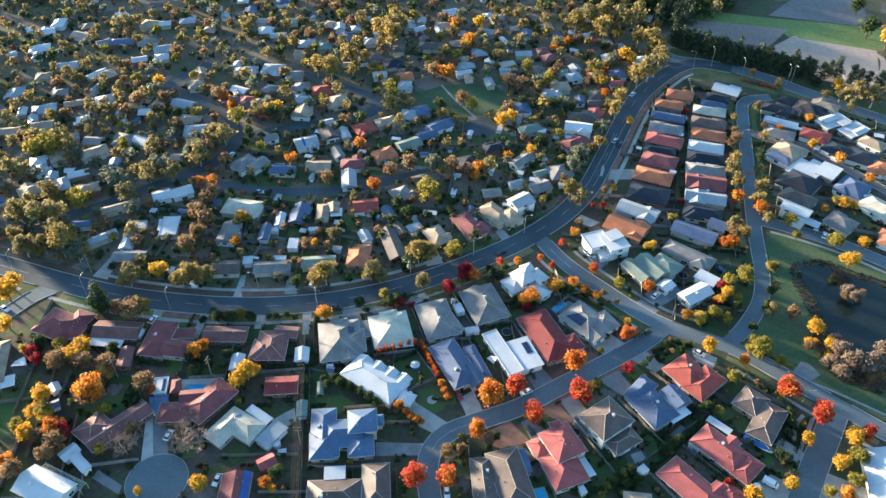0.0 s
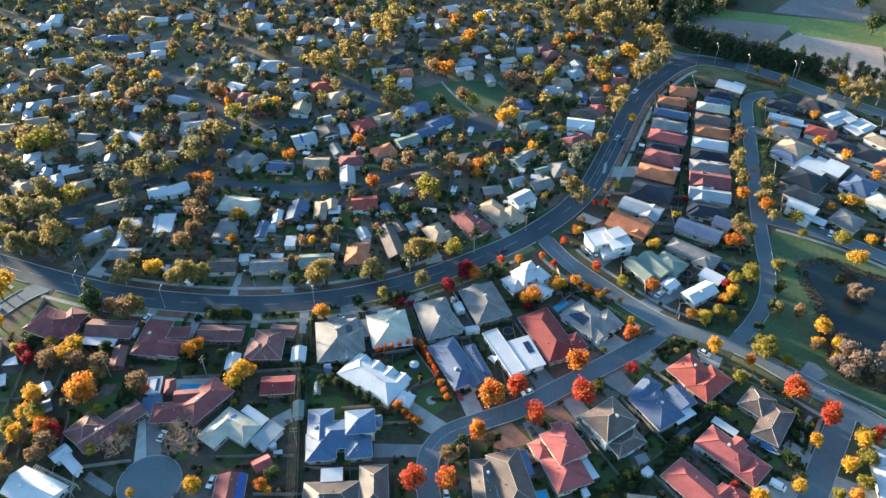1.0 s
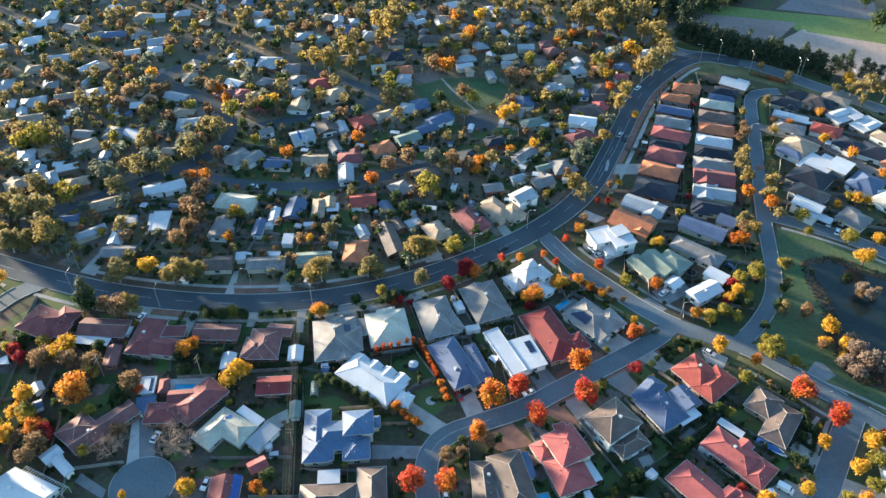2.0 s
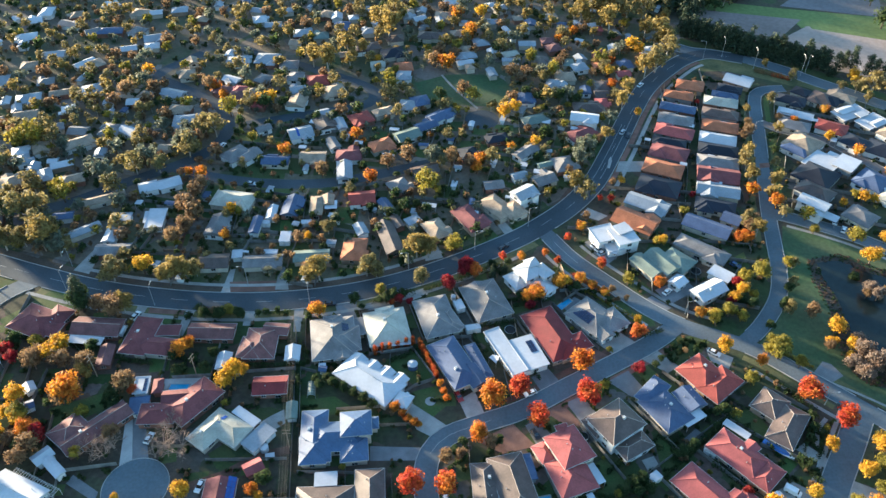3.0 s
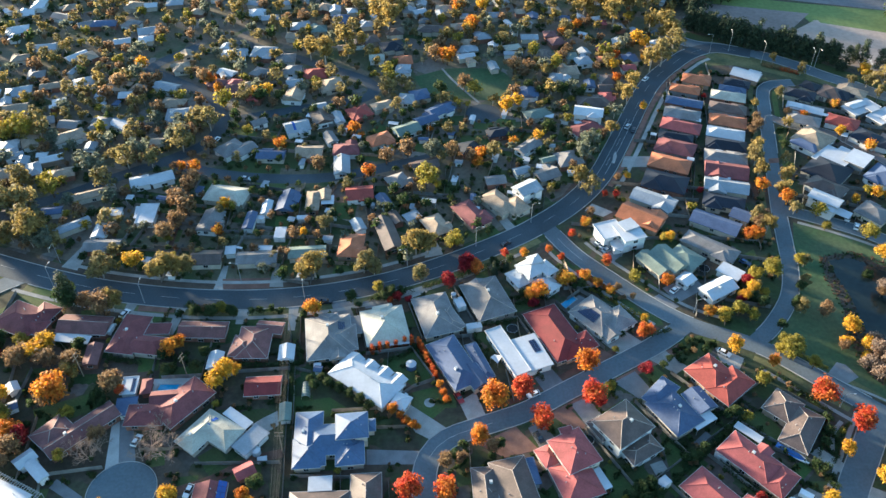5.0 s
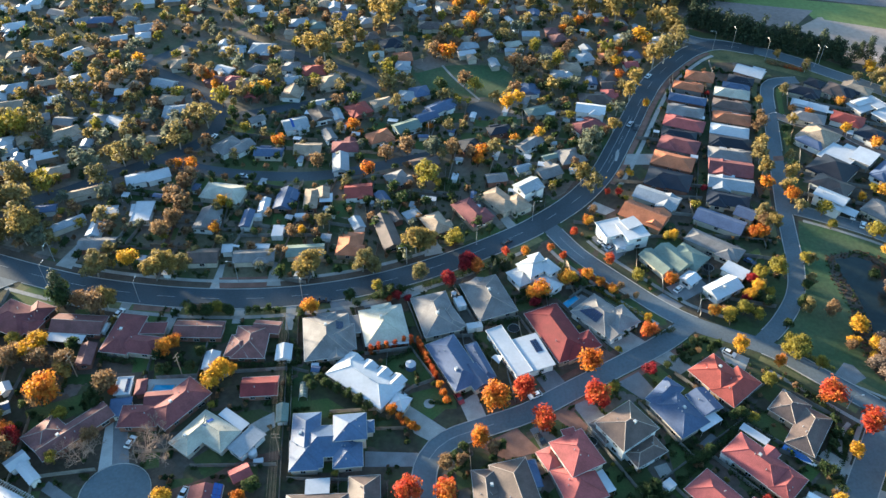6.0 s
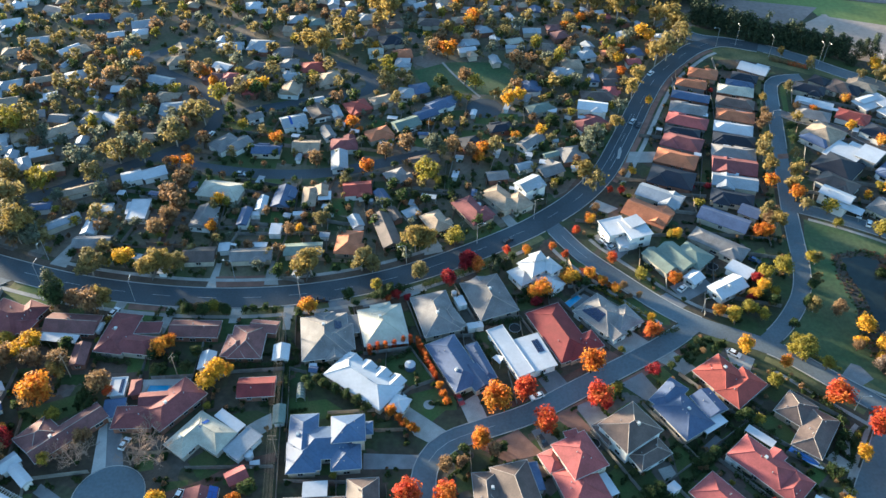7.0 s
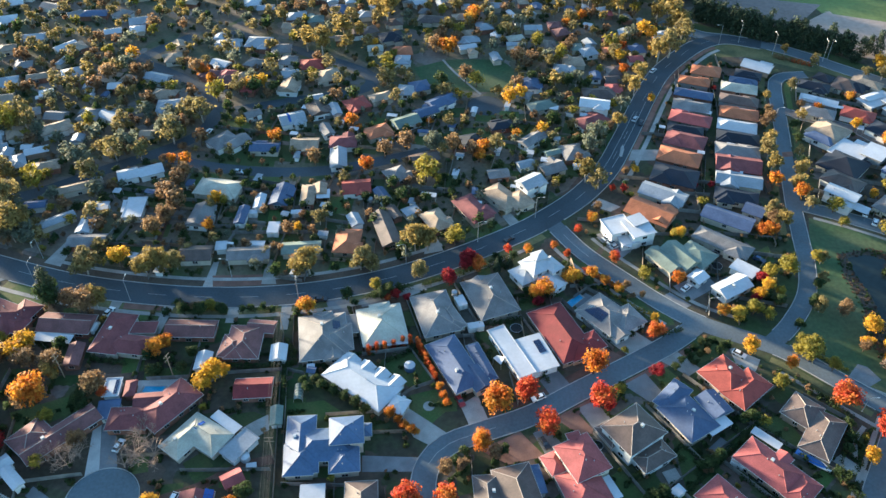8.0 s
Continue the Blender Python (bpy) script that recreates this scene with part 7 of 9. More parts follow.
fence(71.7, 165.7, 87.9, 147.2)
fence(54.1, 123.7, 88.2, 148.5)
fence(63.3, 126.0, 70.5, 115.9)
fence(76.0, 135.8, 90.6, 119.3)
fence(83.6, 151.3, 100.5, 163.1)
fence(87.3, 147.6, 104.9, 133.2)
fence(-49.9, 180.7, -43.3, 115.4, "long fence along the power line lane")
fence(-46.7, 167.2, -43.2, 134.2)
fence(-46.7, 167.2, -41.4, 165.7)
fence(-65.0, 165.8, -48.2, 167.2)
fence(-78.0, 155.6, -65.0, 165.8)
fence(-88.0, 163.4, -75.5, 164.3)
fence(-102.4, 225.7, -98.8, 269.5)
fence(-95.6, 233.5, -77.1, 233.4)
fence(-82.9, 250.7, -82.2, 233.4)
fence(-56.4, 259.0, -55.6, 236.1)
fence(-44.5, 262.8, -41.6, 220.5)
fence(-75.8, 230.0, -42.0, 230.5)
fence(7.6, 138.2, 8.5, 118.0)
fence(-42.7, 128.4, -25.9, 128.0)
fence(-15.2, 126.9, -13.9, 115.3)
fence(-25.3, 176.4, -28.4, 192.3)
fence(10.9, 185.9, 25.0, 189.2)
fence(-6.8, 180.0, 9.6, 181.0)
fence(-106.8, 171.5, -91.3, 173.5)
fence(-127.7, 180.5, -116.0, 169.0)
fence(95.4, 137.9, 108.0, 130.5)
fence(104.9, 158.3, 115.5, 149.3)
fence(-31.6, 257.7, -27.5, 230.4)
fence(-12.0, 257.6, 3.8, 254.9)
fence(16.4, 265.3, 28.2, 262.5)
fence(-42.7, 264.4, -23.5, 267.5)
fence(120.4, 335.9, 112.4, 306.1)
fence(112.4, 306.1, 103.7, 271.0)
fence(103.7, 271.0, 96.4, 244.0)
fence(87.6, 229.9, 91.7, 211.9)
fence(70.3, 230.0, 87.6, 229.9)
fence(113.7, 219.8, 104.0, 206.5)

hedge("dense dark green hedge along the garden fence", "green", 64.0, 126.4, 86.2, 144.9, 1.3, 1.5)
hedge("dense dark green hedge along the garden fence", "green", 73.0, 135.4, 87.9, 147.2, 1.7, 2.4)
hedge("dense dark green hedge along the garden fence", "green", 43.9, 118.7, 60.5, 124.4, 2.1, 2.1)
hedge("dense dark green hedge along the garden fence", "green", 27.9, 168.9, 31.3, 162.9, 1.5, 1.8)
hedge("dense dark green hedge along the garden fence", "green", 106.9, 163.6, 116.3, 150.7, 1.9, 1.5)
hedge("dense dark green hedge along the garden fence", "green", 114.0, 147.1, 108.2, 135.7, 1.3, 2.4)
hedge("dense dark green hedge along the garden fence", "green", 103.5, 133.2, 109.7, 125.1, 1.7, 2.1)
hedge("dense dark green hedge along the garden fence", "green", -65.2, 168.3, -47.8, 168.7, 2.1, 1.8)
hedge("dense dark green hedge along the garden fence", "green", -104.3, 156.7, -102.4, 159.5, 1.9, 2.4)
hedge("dense dark green hedge along the garden fence", "green", -62.8, 191.3, -53.8, 193.0, 1.3, 2.1)
hedge("dense dark green hedge along the garden fence", "green", -81.1, 192.5, -71.5, 193.0, 1.7, 1.8)
hedge("dense dark green hedge along the garden fence", "green", -24.1, 231.8, -14.0, 218.4, 2.1, 1.5)
hedge("dense dark green hedge along the garden fence", "green", 17.1, 211.9, 23.9, 215.0, 1.5, 2.4)
hedge("dense dark green hedge along the garden fence", "green", 25.5, 196.1, 37.5, 199.0, 1.9, 2.1)
hedge("dense dark green hedge along the garden fence", "green", 47.4, 158.0, 53.6, 160.4, 1.3, 1.8)
hedge("dense dark green hedge along the garden fence", "green", -10.2, 178.4, -5.0, 168.5, 1.7, 1.5)
hedge("dense dark green hedge along the garden fence", "green", -46.1, 156.5, -47.3, 166.2, 2.1, 2.4)
hedge("dense dark green hedge along the garden fence", "green", 10.2, 181.6, 14.5, 171.0, 1.5, 2.1)
hedge("dense dark green hedge along the garden fence", "green", 10.3, 185.4, 25.0, 188.1, 1.9, 1.8)
hedge("dense dark green hedge along the garden fence", "green", 39.8, 170.9, 37.1, 178.2, 1.3, 1.5)
hedge("dense dark green hedge along the garden fence", "green", 68.1, 181.3, 75.2, 184.0, 1.7, 2.4)
hedge("dense dark green hedge along the garden fence", "green", 82.8, 146.3, 71.7, 156.0, 2.1, 2.1)
hedge("dense dark green hedge along the garden fence", "green", 72.7, 133.8, 66.7, 140.2, 1.5, 1.8)
hedge("dense dark green hedge along the garden fence", "green", 89.1, 121.6, 80.9, 130.6, 1.9, 1.5)
hedge("dense dark green hedge along the garden fence", "green", 80.8, 115.9, 74.0, 123.6, 1.3, 2.4)
hedge("dense dark green hedge along the garden fence", "green", 116.9, 142.1, 111.9, 133.6, 1.7, 2.1)
hedge("dense dark green hedge along the garden fence", "green", 30.5, 135.0, 33.8, 123.8, 2.1, 1.8)
hedge("dense dark green hedge along the garden fence", "green", 37.7, 126.7, 40.3, 119.8, 1.5, 1.5)
hedge("dense dark green hedge along the garden fence", "green", -44.8, 170.0, -48.3, 179.1, 1.9, 2.4)
hedge("dense dark green hedge along the garden fence", "green", -30.6, 192.9, -27.3, 181.7, 1.3, 2.1)
hedge("dense dark green hedge along the garden fence", "green", -71.9, 171.4, -76.4, 168.8, 1.7, 1.8)
hedge("dense dark green hedge along the garden fence", "green", -91.3, 173.5, -84.9, 171.4, 2.1, 1.5)
hedge("dense dark green hedge along the garden fence", "green", -35.5, 166.1, -28.8, 168.6, 1.5, 2.4)
hedge("dense dark green hedge along the garden fence", "green", -17.0, 171.1, -10.1, 174.2, 1.9, 2.1)
hedge("dense dark green hedge along the garden fence", "green", -94.0, 184.7, -92.8, 193.1, 1.3, 1.8)
hedge("dense dark green hedge along the garden fence", "green", -127.1, 178.9, -116.8, 171.5, 1.7, 1.5)
hedge("dense dark green hedge along the garden fence", "green", -106.8, 171.5, -96.2, 168.9, 2.1, 2.4)
hedge("dense dark green hedge along the garden fence", "green", -148.7, 182.2, -137.5, 179.5, 1.5, 2.1)
hedge("dense dark green hedge along the garden fence", "green", 94.4, 151.2, 90.8, 155.9, 1.3, 1.5)
hedge("dense dark green hedge along the garden fence", "green", 87.9, 147.8, 94.7, 141.8, 1.7, 2.4)
hedge("thick dark green hedge along the main road footpath", "green", 4.6, 208.8, 14.5, 213.8, 2.8, 2.0)
hedge("thick dark green hedge along the main road footpath", "green", 14.5, 213.8, 22.2, 217.6, 2.4, 2.0)
hedge("dark green hedge along the main road footpath", "green", -25.0, 198.1, -11.4, 202.8, 2.4, 1.6)
hedge("dark green hedge along the main road footpath", "green", -6.3, 204.0, 0.3, 207.0, 2.0, 1.5)
hedge("tall red-orange hedge along the street fence", "flame", 48.0, 210.5, 53.8, 205.8, 2.0, 2.8)
hedge("tall red-orange hedge along the street fence", "orange", 53.8, 205.8, 59.2, 201.0, 1.8, 2.4)
hedge("low reddish-brown hedge beside the road", "tan", 158.6, 361.1, 166.7, 357.0, 2.4, 1.8)
hedge("low reddish-brown hedge beside the road", "flame", 166.7, 357.0, 173.5, 353.0, 2.4, 1.6)
hedge("pale green clipped hedge beside the driveway", "yellow", -110.8, 181.5, -108.4, 189.2, 1.4, 1.6)
hedge("green and orange hedge along the street verge", "yellow", 50.5, 204.3, 67.0, 190.2, 1.2, 1.2)
hedge("loose yellow-green hedge inside the park fence", "yellow", 110.4, 177.1, 121.6, 168.0, 1.2, 1.0)

# ---- parked vehicles ----
CARMAT = {n: surf(n + "_car_paint", c, 0.3, 0.0, 0.5, 4, 0.1, spec=0.6) for n, c in (("white", (0.75, 0.75, 0.75)), ("dark", (0.03, 0.035, 0.045)), ("red", (0.30, 0.02, 0.02)), ("blue", (0.05, 0.09, 0.2)), ("silver", (0.45, 0.46, 0.48)))}


def car(paint, x1, y1, x2, y2, van=False):
    """A car whose tail is towards the first point and whose nose is towards the second."""
    rot = math.degrees(math.atan2(y2 - y1, x2 - x1))
    C = empty("van" if van else "car", (x1 + x2) / 2, (y1 + y2) / 2, 0.06, rot)
    tagged(C, paint + (" van parked on the paving" if van else " hatchback car parked on the paving"), "van" if van else "car", "parked vehicles")
    hw = 0.9
    prof = [(-2.15, 0.35), (-2.2, 0.75), (-2.05, 1.0), (0.95, 1.0), (1.95, 0.82), (2.15, 0.6), (2.1, 0.35)] if not van else [(-2.4, 0.35), (-2.45, 1.0), (-2.4, 1.95), (1.1, 1.95), (1.6, 1.3), (2.35, 1.0), (2.4, 0.35)]
    n = len(prof)
    v = [(px, -hw, pz) for px, pz in prof] + [(px, hw, pz) for px, pz in prof]
    link_mesh("body", v, [tuple(range(n)), tuple(range(n, 2 * n))[::-1]] + [(i, n + i, n + (i + 1) % n, (i + 1) % n) for i in range(n)], CARMAT[paint], C)
    if not van:
        cab = [(-1.95, 0.98), (-1.35, 1.45), (0.15, 1.47), (0.95, 0.98)]
        v = [(px, -0.84 + 0.22 * (pz > 1.2), pz) for px, pz in cab] + [(px, 0.84 - 0.22 * (pz > 1.2), pz) for px, pz in cab]
        link_mesh("glasshouse", v, [(0, 1, 2, 3), (7, 6, 5, 4), (0, 4, 5, 1), (1, 5, 6, 2), (2, 6, 7, 3)], GLASS, C)
        link_mesh("roof", *box_data(-0.6, 0, 1.45, 1.5, 1.24, 0.05, 0, 0.04), CARMAT[paint], C)
    else:
        link_mesh("windscreen", [(1.12, -0.8, 1.9), (1.12, 0.8, 1.9), (1.63, 0.8, 1.33), (1.63, -0.8, 1.33)], [(0, 3, 2, 1)], GLASS, C)
    for sx in (-1.35, 1.35):
        for sy in (-1, 1):
            w = link_mesh("wheel", *tube_data((sx, sy * 0.72, 0.32), (sx, sy * 0.93, 0.32), 0.32, 0.32, 12), TYRE, C)


car("white", 29.3, 157.8, 26.3, 156.4)
car("white", -14.2, 158.2, -11.2, 156.3)
car("red", 4.3, 157.2, 5.6, 154.4)
car("dark", 27.3, 142.9, 28.9, 139.9)
car("white", 0.6, 121.1, 0.9, 117.3)
car("white", 89.4, 175.1, 92.3, 172.8)
car("white", 92.3, 119.3, 96.8, 121.2, van=True)
car("white", 98.6, 123.1, 101.7, 120.8, van=True)
car("white", -89.5, 139.0, -88.8, 141.6)
car("white", -108.4, 189.2, -107.0, 192.9)
car("dark", -45.3, 196.7, -42.3, 196.7)
car("dark", -41.5, 196.7, -38.7, 197.0)
car("white", 57.5, 227.3, 60.1, 229.0)
car("white", 58.6, 225.0, 61.6, 227.0)
car("silver", 59.2, 222.7, 62.2, 224.6)
car("white", 80.0, 201.8, 82.3, 203.9)
car("blue", 108.2, 217.9, 110.8, 215.6)
car("white", 96.7, 345.7, 99.1, 348.9)
car("white", 155.3, 240.5, 157.1, 243.8)
car("white", 156.8, 235.5, 158.7, 238.7)
car("silver", -82.9, 267.4, -78.3, 266.6)
car("white", -99.4, 293.3, -98.0, 296.9)
car("white", -166.5, 197.8, -163.1, 195.7)
car("dark", 41.3, 139.0, 42.8, 136.4)
car("dark", 83.4, 300.6, 85.3, 305.3)
car("silver", 80.7, 303.4, 83.6, 308.1)
car("dark", -5.7, 231.7, -3.8, 233.1)
car("white", -69.8, 124.9, -70.4, 122.6)
car("white", -72.5, 324.5, -72.5, 328.6)
car("white", -27.5, 286.8, -24.5, 289.4)
car("dark", 22.2, 226.2, 24.6, 228.2)


def boat(x1, y1, x2, y2):
    rot = math.degrees(math.atan2(y2 - y1, x2 - x1))
    L = math.hypot(x2 - x1, y2 - y1)
    C = empty("boat", (x1 + x2) / 2, (y1 + y2) / 2, 0.05, rot)
    tagged(C, "white boat under a bright blue cover beside the house", "boat")
    n = 9
    V, Fs = [], []
    for i in range(n):
        t = i / (n - 1)
        hw = 1.2 * (1 - max(0, t - 0.55) ** 2 * 4.2)
        for yy, zz in ((-hw * 0.5, 0.4), (-hw, 1.2), (hw, 1.2), (hw * 0.5, 0.4)):
            V.append((-L / 2 + t * L, yy, zz + 0.2 * t))
    for i in range(n - 1):
        for k in range(4):
            Fs.append((4 * i + k, 4 * i + (k + 1) % 4, 4 * i + 4 + (k + 1) % 4, 4 * i + 4 + k))
    link_mesh("hull", V, Fs + [(3, 2, 1, 0)], CARMAT["white"], C)
    V, Fs = [], []
    for i in range(n):
        t = i / (n - 1)
        hw = 1.22 * (1 - max(0, t - 0.55) ** 2 * 4.2)
        V += [(-L / 2 + t * L * 0.86, -hw, 1.24 + 0.2 * t), (-L / 2 + t * L * 0.86, 0, 1.9 - 0.4 * t), (-L / 2 + t * L * 0.86, hw, 1.24 + 0.2 * t)]
    for i in range(n - 1):
        for k in range(2):
            Fs.append((3 * i + k, 3 * i + 3 + k, 3 * i + 4 + k, 3 * i + 1 + k))
    link_mesh("cover", V, Fs, COVER, C, "bright blue canvas cover")
    for sx in (-0.6, 0.2):
        for sy in (-1, 1):
            link_mesh("trailer_wheel", *tube_data((sx, sy * 0.75, 0.3), (sx, sy * 0.95, 0.3), 0.3, 0.3, 10), TYRE, C)


car("white", -110.6, 179.8, -109.6, 187.8, van=True)
COVER = surf("blue_canvas", (0.04, 0.14, 0.42), 0.7, 0, 0.5, 4, 0.2)
boat(96.8, 139.0, 103.9, 132.4)

# ---- poles, lamps and wires ----
def street_lamp(x, y, rot, h=9.0):
    P = empty("street_lamp", x, y, 0, rot)
    tagged(P, "grey steel street lamp with a curved arm", "street lamp", "street lamps")
    link_mesh("pole", *tube_data((0, 0, 0), (0, 0, h), 0.11, 0.07, 8), STEEL_POST, P)
    link_mesh("arm", *merge(tube_data((0, 0, h - 0.1), (0.9, 0, h + 0.35), 0.05, 0.05), tube_data((0.9, 0, h + 0.35), (2.2, 0, h + 0.45), 0.05, 0.04)), STEEL_POST, P)
    link_mesh("lamp_head", *box_data(2.5, 0, h + 0.36, 0.8, 0.3, 0.16, 0, 0.05), ALU, P)
    link_mesh("base", *tube_data((0, 0, 0), (0, 0, 0.4), 0.2, 0.16, 8), STEEL_POST, P)


def power_pole(x, y, rot, h=10.5):
    P = empty("power_pole", x, y, 0, rot)
    tagged(P, "weathered timber power pole with crossarms", "power pole", "power poles")
    link_mesh("pole", *tube_data((0, 0, 0), (0, 0, h), 0.17, 0.12, 8), TIMBER, P)
    for k, z in ((0, h - 0.4), (1, h - 2.0)):
        arm = link_mesh("crossarm", *box_data(0, 0, z, 2.4, 0.12, 0.12), TIMBER, P)
        for o in (-1.1, -0.45, 0.45, 1.1):
            link_mesh("insulator", *tube_data((o, 0, z + 0.12), (o, 0, z + 0.3), 0.05, 0.04, 6), TRIM, arm)


street_lamp(-47.2, 196.1, 100)
street_lamp(-102.7, 196.6, 90)
street_lamp(-136.9, 204.5, 80)
street_lamp(-169.9, 217.8, 80)
street_lamp(12.2, 226.2, 0)
street_lamp(33.8, 240.0, 0)
street_lamp(-71.2, 206.7, 180)
street_lamp(-12.8, 214.5, 200)
street_lamp(-139.0, 217.0, -90)
street_lamp(135.4, 374.1, 180, 10)
street_lamp(145.8, 376.5, 90, 10)
street_lamp(159.0, 364.5, 90, 10)
street_lamp(180.8, 357.5, 90, 10)
street_lamp(184.1, 360.3, -90, 10)
street_lamp(203.6, 345.1, 90, 10)
street_lamp(120.5, 153.0, 0, 6)
street_lamp(142.1, 305.9, 0, 6)
street_lamp(85.3, 192.4, 0, 6)
street_lamp(-6.3, 297.4, 0, 7)
POLES = ((-50.1, 181.8), (-45.9, 136.3), (-43.3, 109.0), (-80.2, 164.3), (-112.9, 164.5))
for i, (px, py) in enumerate(POLES):
    power_pole(px, py, 0 if i < 3 else 70)


def wires(p, q, name="power_line"):
    V, Fs = [], []
    W = empty(name, p[0], p[1])
    tagged(W, "thin sagging power lines between timber poles", "power line")
    for o, z in ((-1.1, 10.3), (-0.45, 10.3), (0.45, 10.3), (1.1, 10.3), (-0.45, 8.7), (0.45, 8.7)):
        pts = []
        for k in range(13):
            t = k / 12
            pts.append(Vector((o + (q[0] - p[0]) * t, (q[1] - p[1]) * t, z + 0.1 - 1.2 * 4 * t * (1 - t) * 0.5)))
        d = merge(*[tube_data(pts[k], pts[k + 1], 0.022, 0.022, 4) for k in range(12)])
        link_mesh("wire", *d, TIMBER, W)


wires(POLES[0], POLES[1])
wires(POLES[1], POLES[2])

# ---- small garden things ----
def round_tank(x, y, r, h, mat, label, cat="water tank"):
    T = empty("water_tank" if cat == "water tank" else "gazebo", x, y)
    tagged(T, label, cat)
    link_mesh("body", *tube_data((0, 0, 0), (0, 0, h), r, r, 16), mat, T)
    link_mesh("top", *tube_data((0, 0, h), (0, 0, h + r * 0.35), r * 1.06, r * 0.15, 16), ROOF["white"], T)
    link_mesh("hatch", *tube_data((0, 0, h + r * 0.3), (0, 0, h + r * 0.45), r * 0.16, r * 0.14, 8), TRIM, T)


round_tank(-10.0, 168.1, 1.6, 2.0, ROOF["blue"], "round garden gazebo with white canopy and blue sides", "gazebo")
round_tank(-53.6, 136.3, 1.3, 2.0, ROOF["white"], "round white water tank beside the garage")
round_tank(3.7, 199.7, 0.9, 1.6, ROOF["white"], "small white water tank by the fence")
round_tank(-27.9, 249.4, 1.2, 1.4, ROOF["white"], "low round white water tank")


def trampoline(x, y, r=1.9):
    T = empty("trampoline", x, y)
    tagged(T, "round black trampoline with a steel rim", "trampoline", "trampolines")
    ring = merge(*[tube_data((r * math.cos(a), r * math.sin(a), 0.85), (r * math.cos(a + 0.4), r * math.sin(a + 0.4), 0.85), 0.07, 0.07, 5) for a in [k * math.pi / 8 for k in range(16)]])
    link_mesh("rim", *ring, STEEL_POST, T)
    link_mesh("mat", [(r * 0.94 * math.cos(k * math.pi / 8), r * 0.94 * math.sin(k * math.pi / 8), 0.86) for k in range(16)], [tuple(range(16))], TYRE, T)
    for k in range(4):
        a = k * math.pi / 2 + 0.4
        link_mesh("leg", *tube_data((r * math.cos(a), r * math.sin(a), 0), (r * math.cos(a), r * math.sin(a), 0.85), 0.04, 0.04, 5), STEEL_POST, T)


trampoline(94.0, 219.2)
trampoline(93.8, 213.4)
trampoline(83.2, 131.2)
trampoline(23.1, 184.2)
trampoline(42.6, 140.7, 1.6)


def shade_sail(label, *pts):
    c = Vector((sum(p[0] for p in pts), sum(p[1] for p in pts))) / len(pts)
    S = empty("shade_sail", c.x, c.y)
    tagged(S, label, "shade sail")
    n = 6
    A, B, C2, D = [Vector((p[0] - c.x, p[1] - c.y)) for p in pts]
    V = []
    for i in range(n + 1):
        for j in range(n + 1):
            u, w = i / n, j / n
            p = (A * (1 - u) + B * u) * (1 - w) + (D * (1 - u) + C2 * u) * w
            V.append((p.x, p.y, 2.6 + 0.5 * (u - 0.5) * (w - 0.5) * 4 - 0.3 * math.sin(math.pi * u) * math.sin(math.pi * w)))
    link_mesh("canopy", V, [(i * (n + 1) + j, (i + 1) * (n + 1) + j, (i + 1) * (n + 1) + j + 1, i * (n + 1) + j + 1) for i in range(n) for j in range(n)], ROOF["white"], S)
    for i in (0, n, (n + 1) * (n + 1) - 1, n * (n + 1)):
        link_mesh("post", *tube_data((V[i][0], V[i][1], 0), V[i], 0.06, 0.05, 6), STEEL_POST, S)


shade_sail("cream shade sail over a terrace", (-149.9, 167.0), (-150.1, 170.0), (-146.9, 171.3), (-145.1, 168.2))
shade_sail("cream shade sail beside the white house", (15.1, 169.9), (16.4, 171.9), (18.7, 170.4), (17.4, 168.1))


def greenhouse(x, y, rot, w=2.6, d=5.5):
    G = empty("greenhouse", x, y, 0, rot)
    tagged(G, "small pale greenhouse with white ribs", "greenhouse")
    for k in range(6):
        yy = -d / 2 + k * d / 5
        arc = [(w / 2 * math.cos(a * math.pi / 6), yy, 0.9 + 1.1 * math.sin(a * math.pi / 6)) for a in range(7)]
        link_mesh("rib", *merge(*[tube_data(arc[i], arc[i + 1], 0.05, 0.05, 4) for i in range(6)], tube_data((w / 2, yy, 0), (w / 2, yy, 0.9), 0.05, 0.05, 4), tube_data((-w / 2, yy, 0), (-w / 2, yy, 0.9), 0.05, 0.05, 4)), TRIM, G)
    V = []
    for yy in (-d / 2, d / 2):
        V += [((w / 2 - 0.06) * math.cos(a * math.pi / 6), yy, 0.88 + 1.05 * math.sin(a * math.pi / 6)) for a in range(7)]
    link_mesh("cover", V, [(i, i + 1, 8 + i, 7 + i) for i in range(6)], ROOF["green"], G)


greenhouse(-42.1, 158.3, 4)


def trellis(x1, y1, x2, y2, w=2.6):
    L, rot = math.hypot(x2 - x1, y2 - y1), math.degrees(math.atan2(y2 - y1, x2 - x1))
    P = empty("pergola", x1, y1, 0, rot)
    tagged(P, "open timber lattice pergola beside the white roof", "pergola")
    for yy in (0.0, w):
        link_mesh("beam", *box_data(L / 2, yy, 2.6, L, 0.12, 0.18), TRIM, P)
    for k in range(int(L / 0.9) + 1):
        link_mesh("rafter", *box_data(k * 0.9, w / 2, 2.79, 0.09, w + 0.5, 0.12), TRIM, P)
    for k in range(3):
        link_mesh("batten", *box_data(L / 2, (k + 0.5) * w / 3, 2.92, L, 0.07, 0.06), TRIM, P)
    for k in range(4):
        link_mesh("post", *box_data(k * L / 3, w, 0, 0.12, 0.12, 2.6), TRIM, P)
        link_mesh("post", *box_data(k * L / 3, 0.0, 0, 0.12, 0.12, 2.6), TRIM, P)


trellis(-125.0, 126.2, -110.1, 119.1)


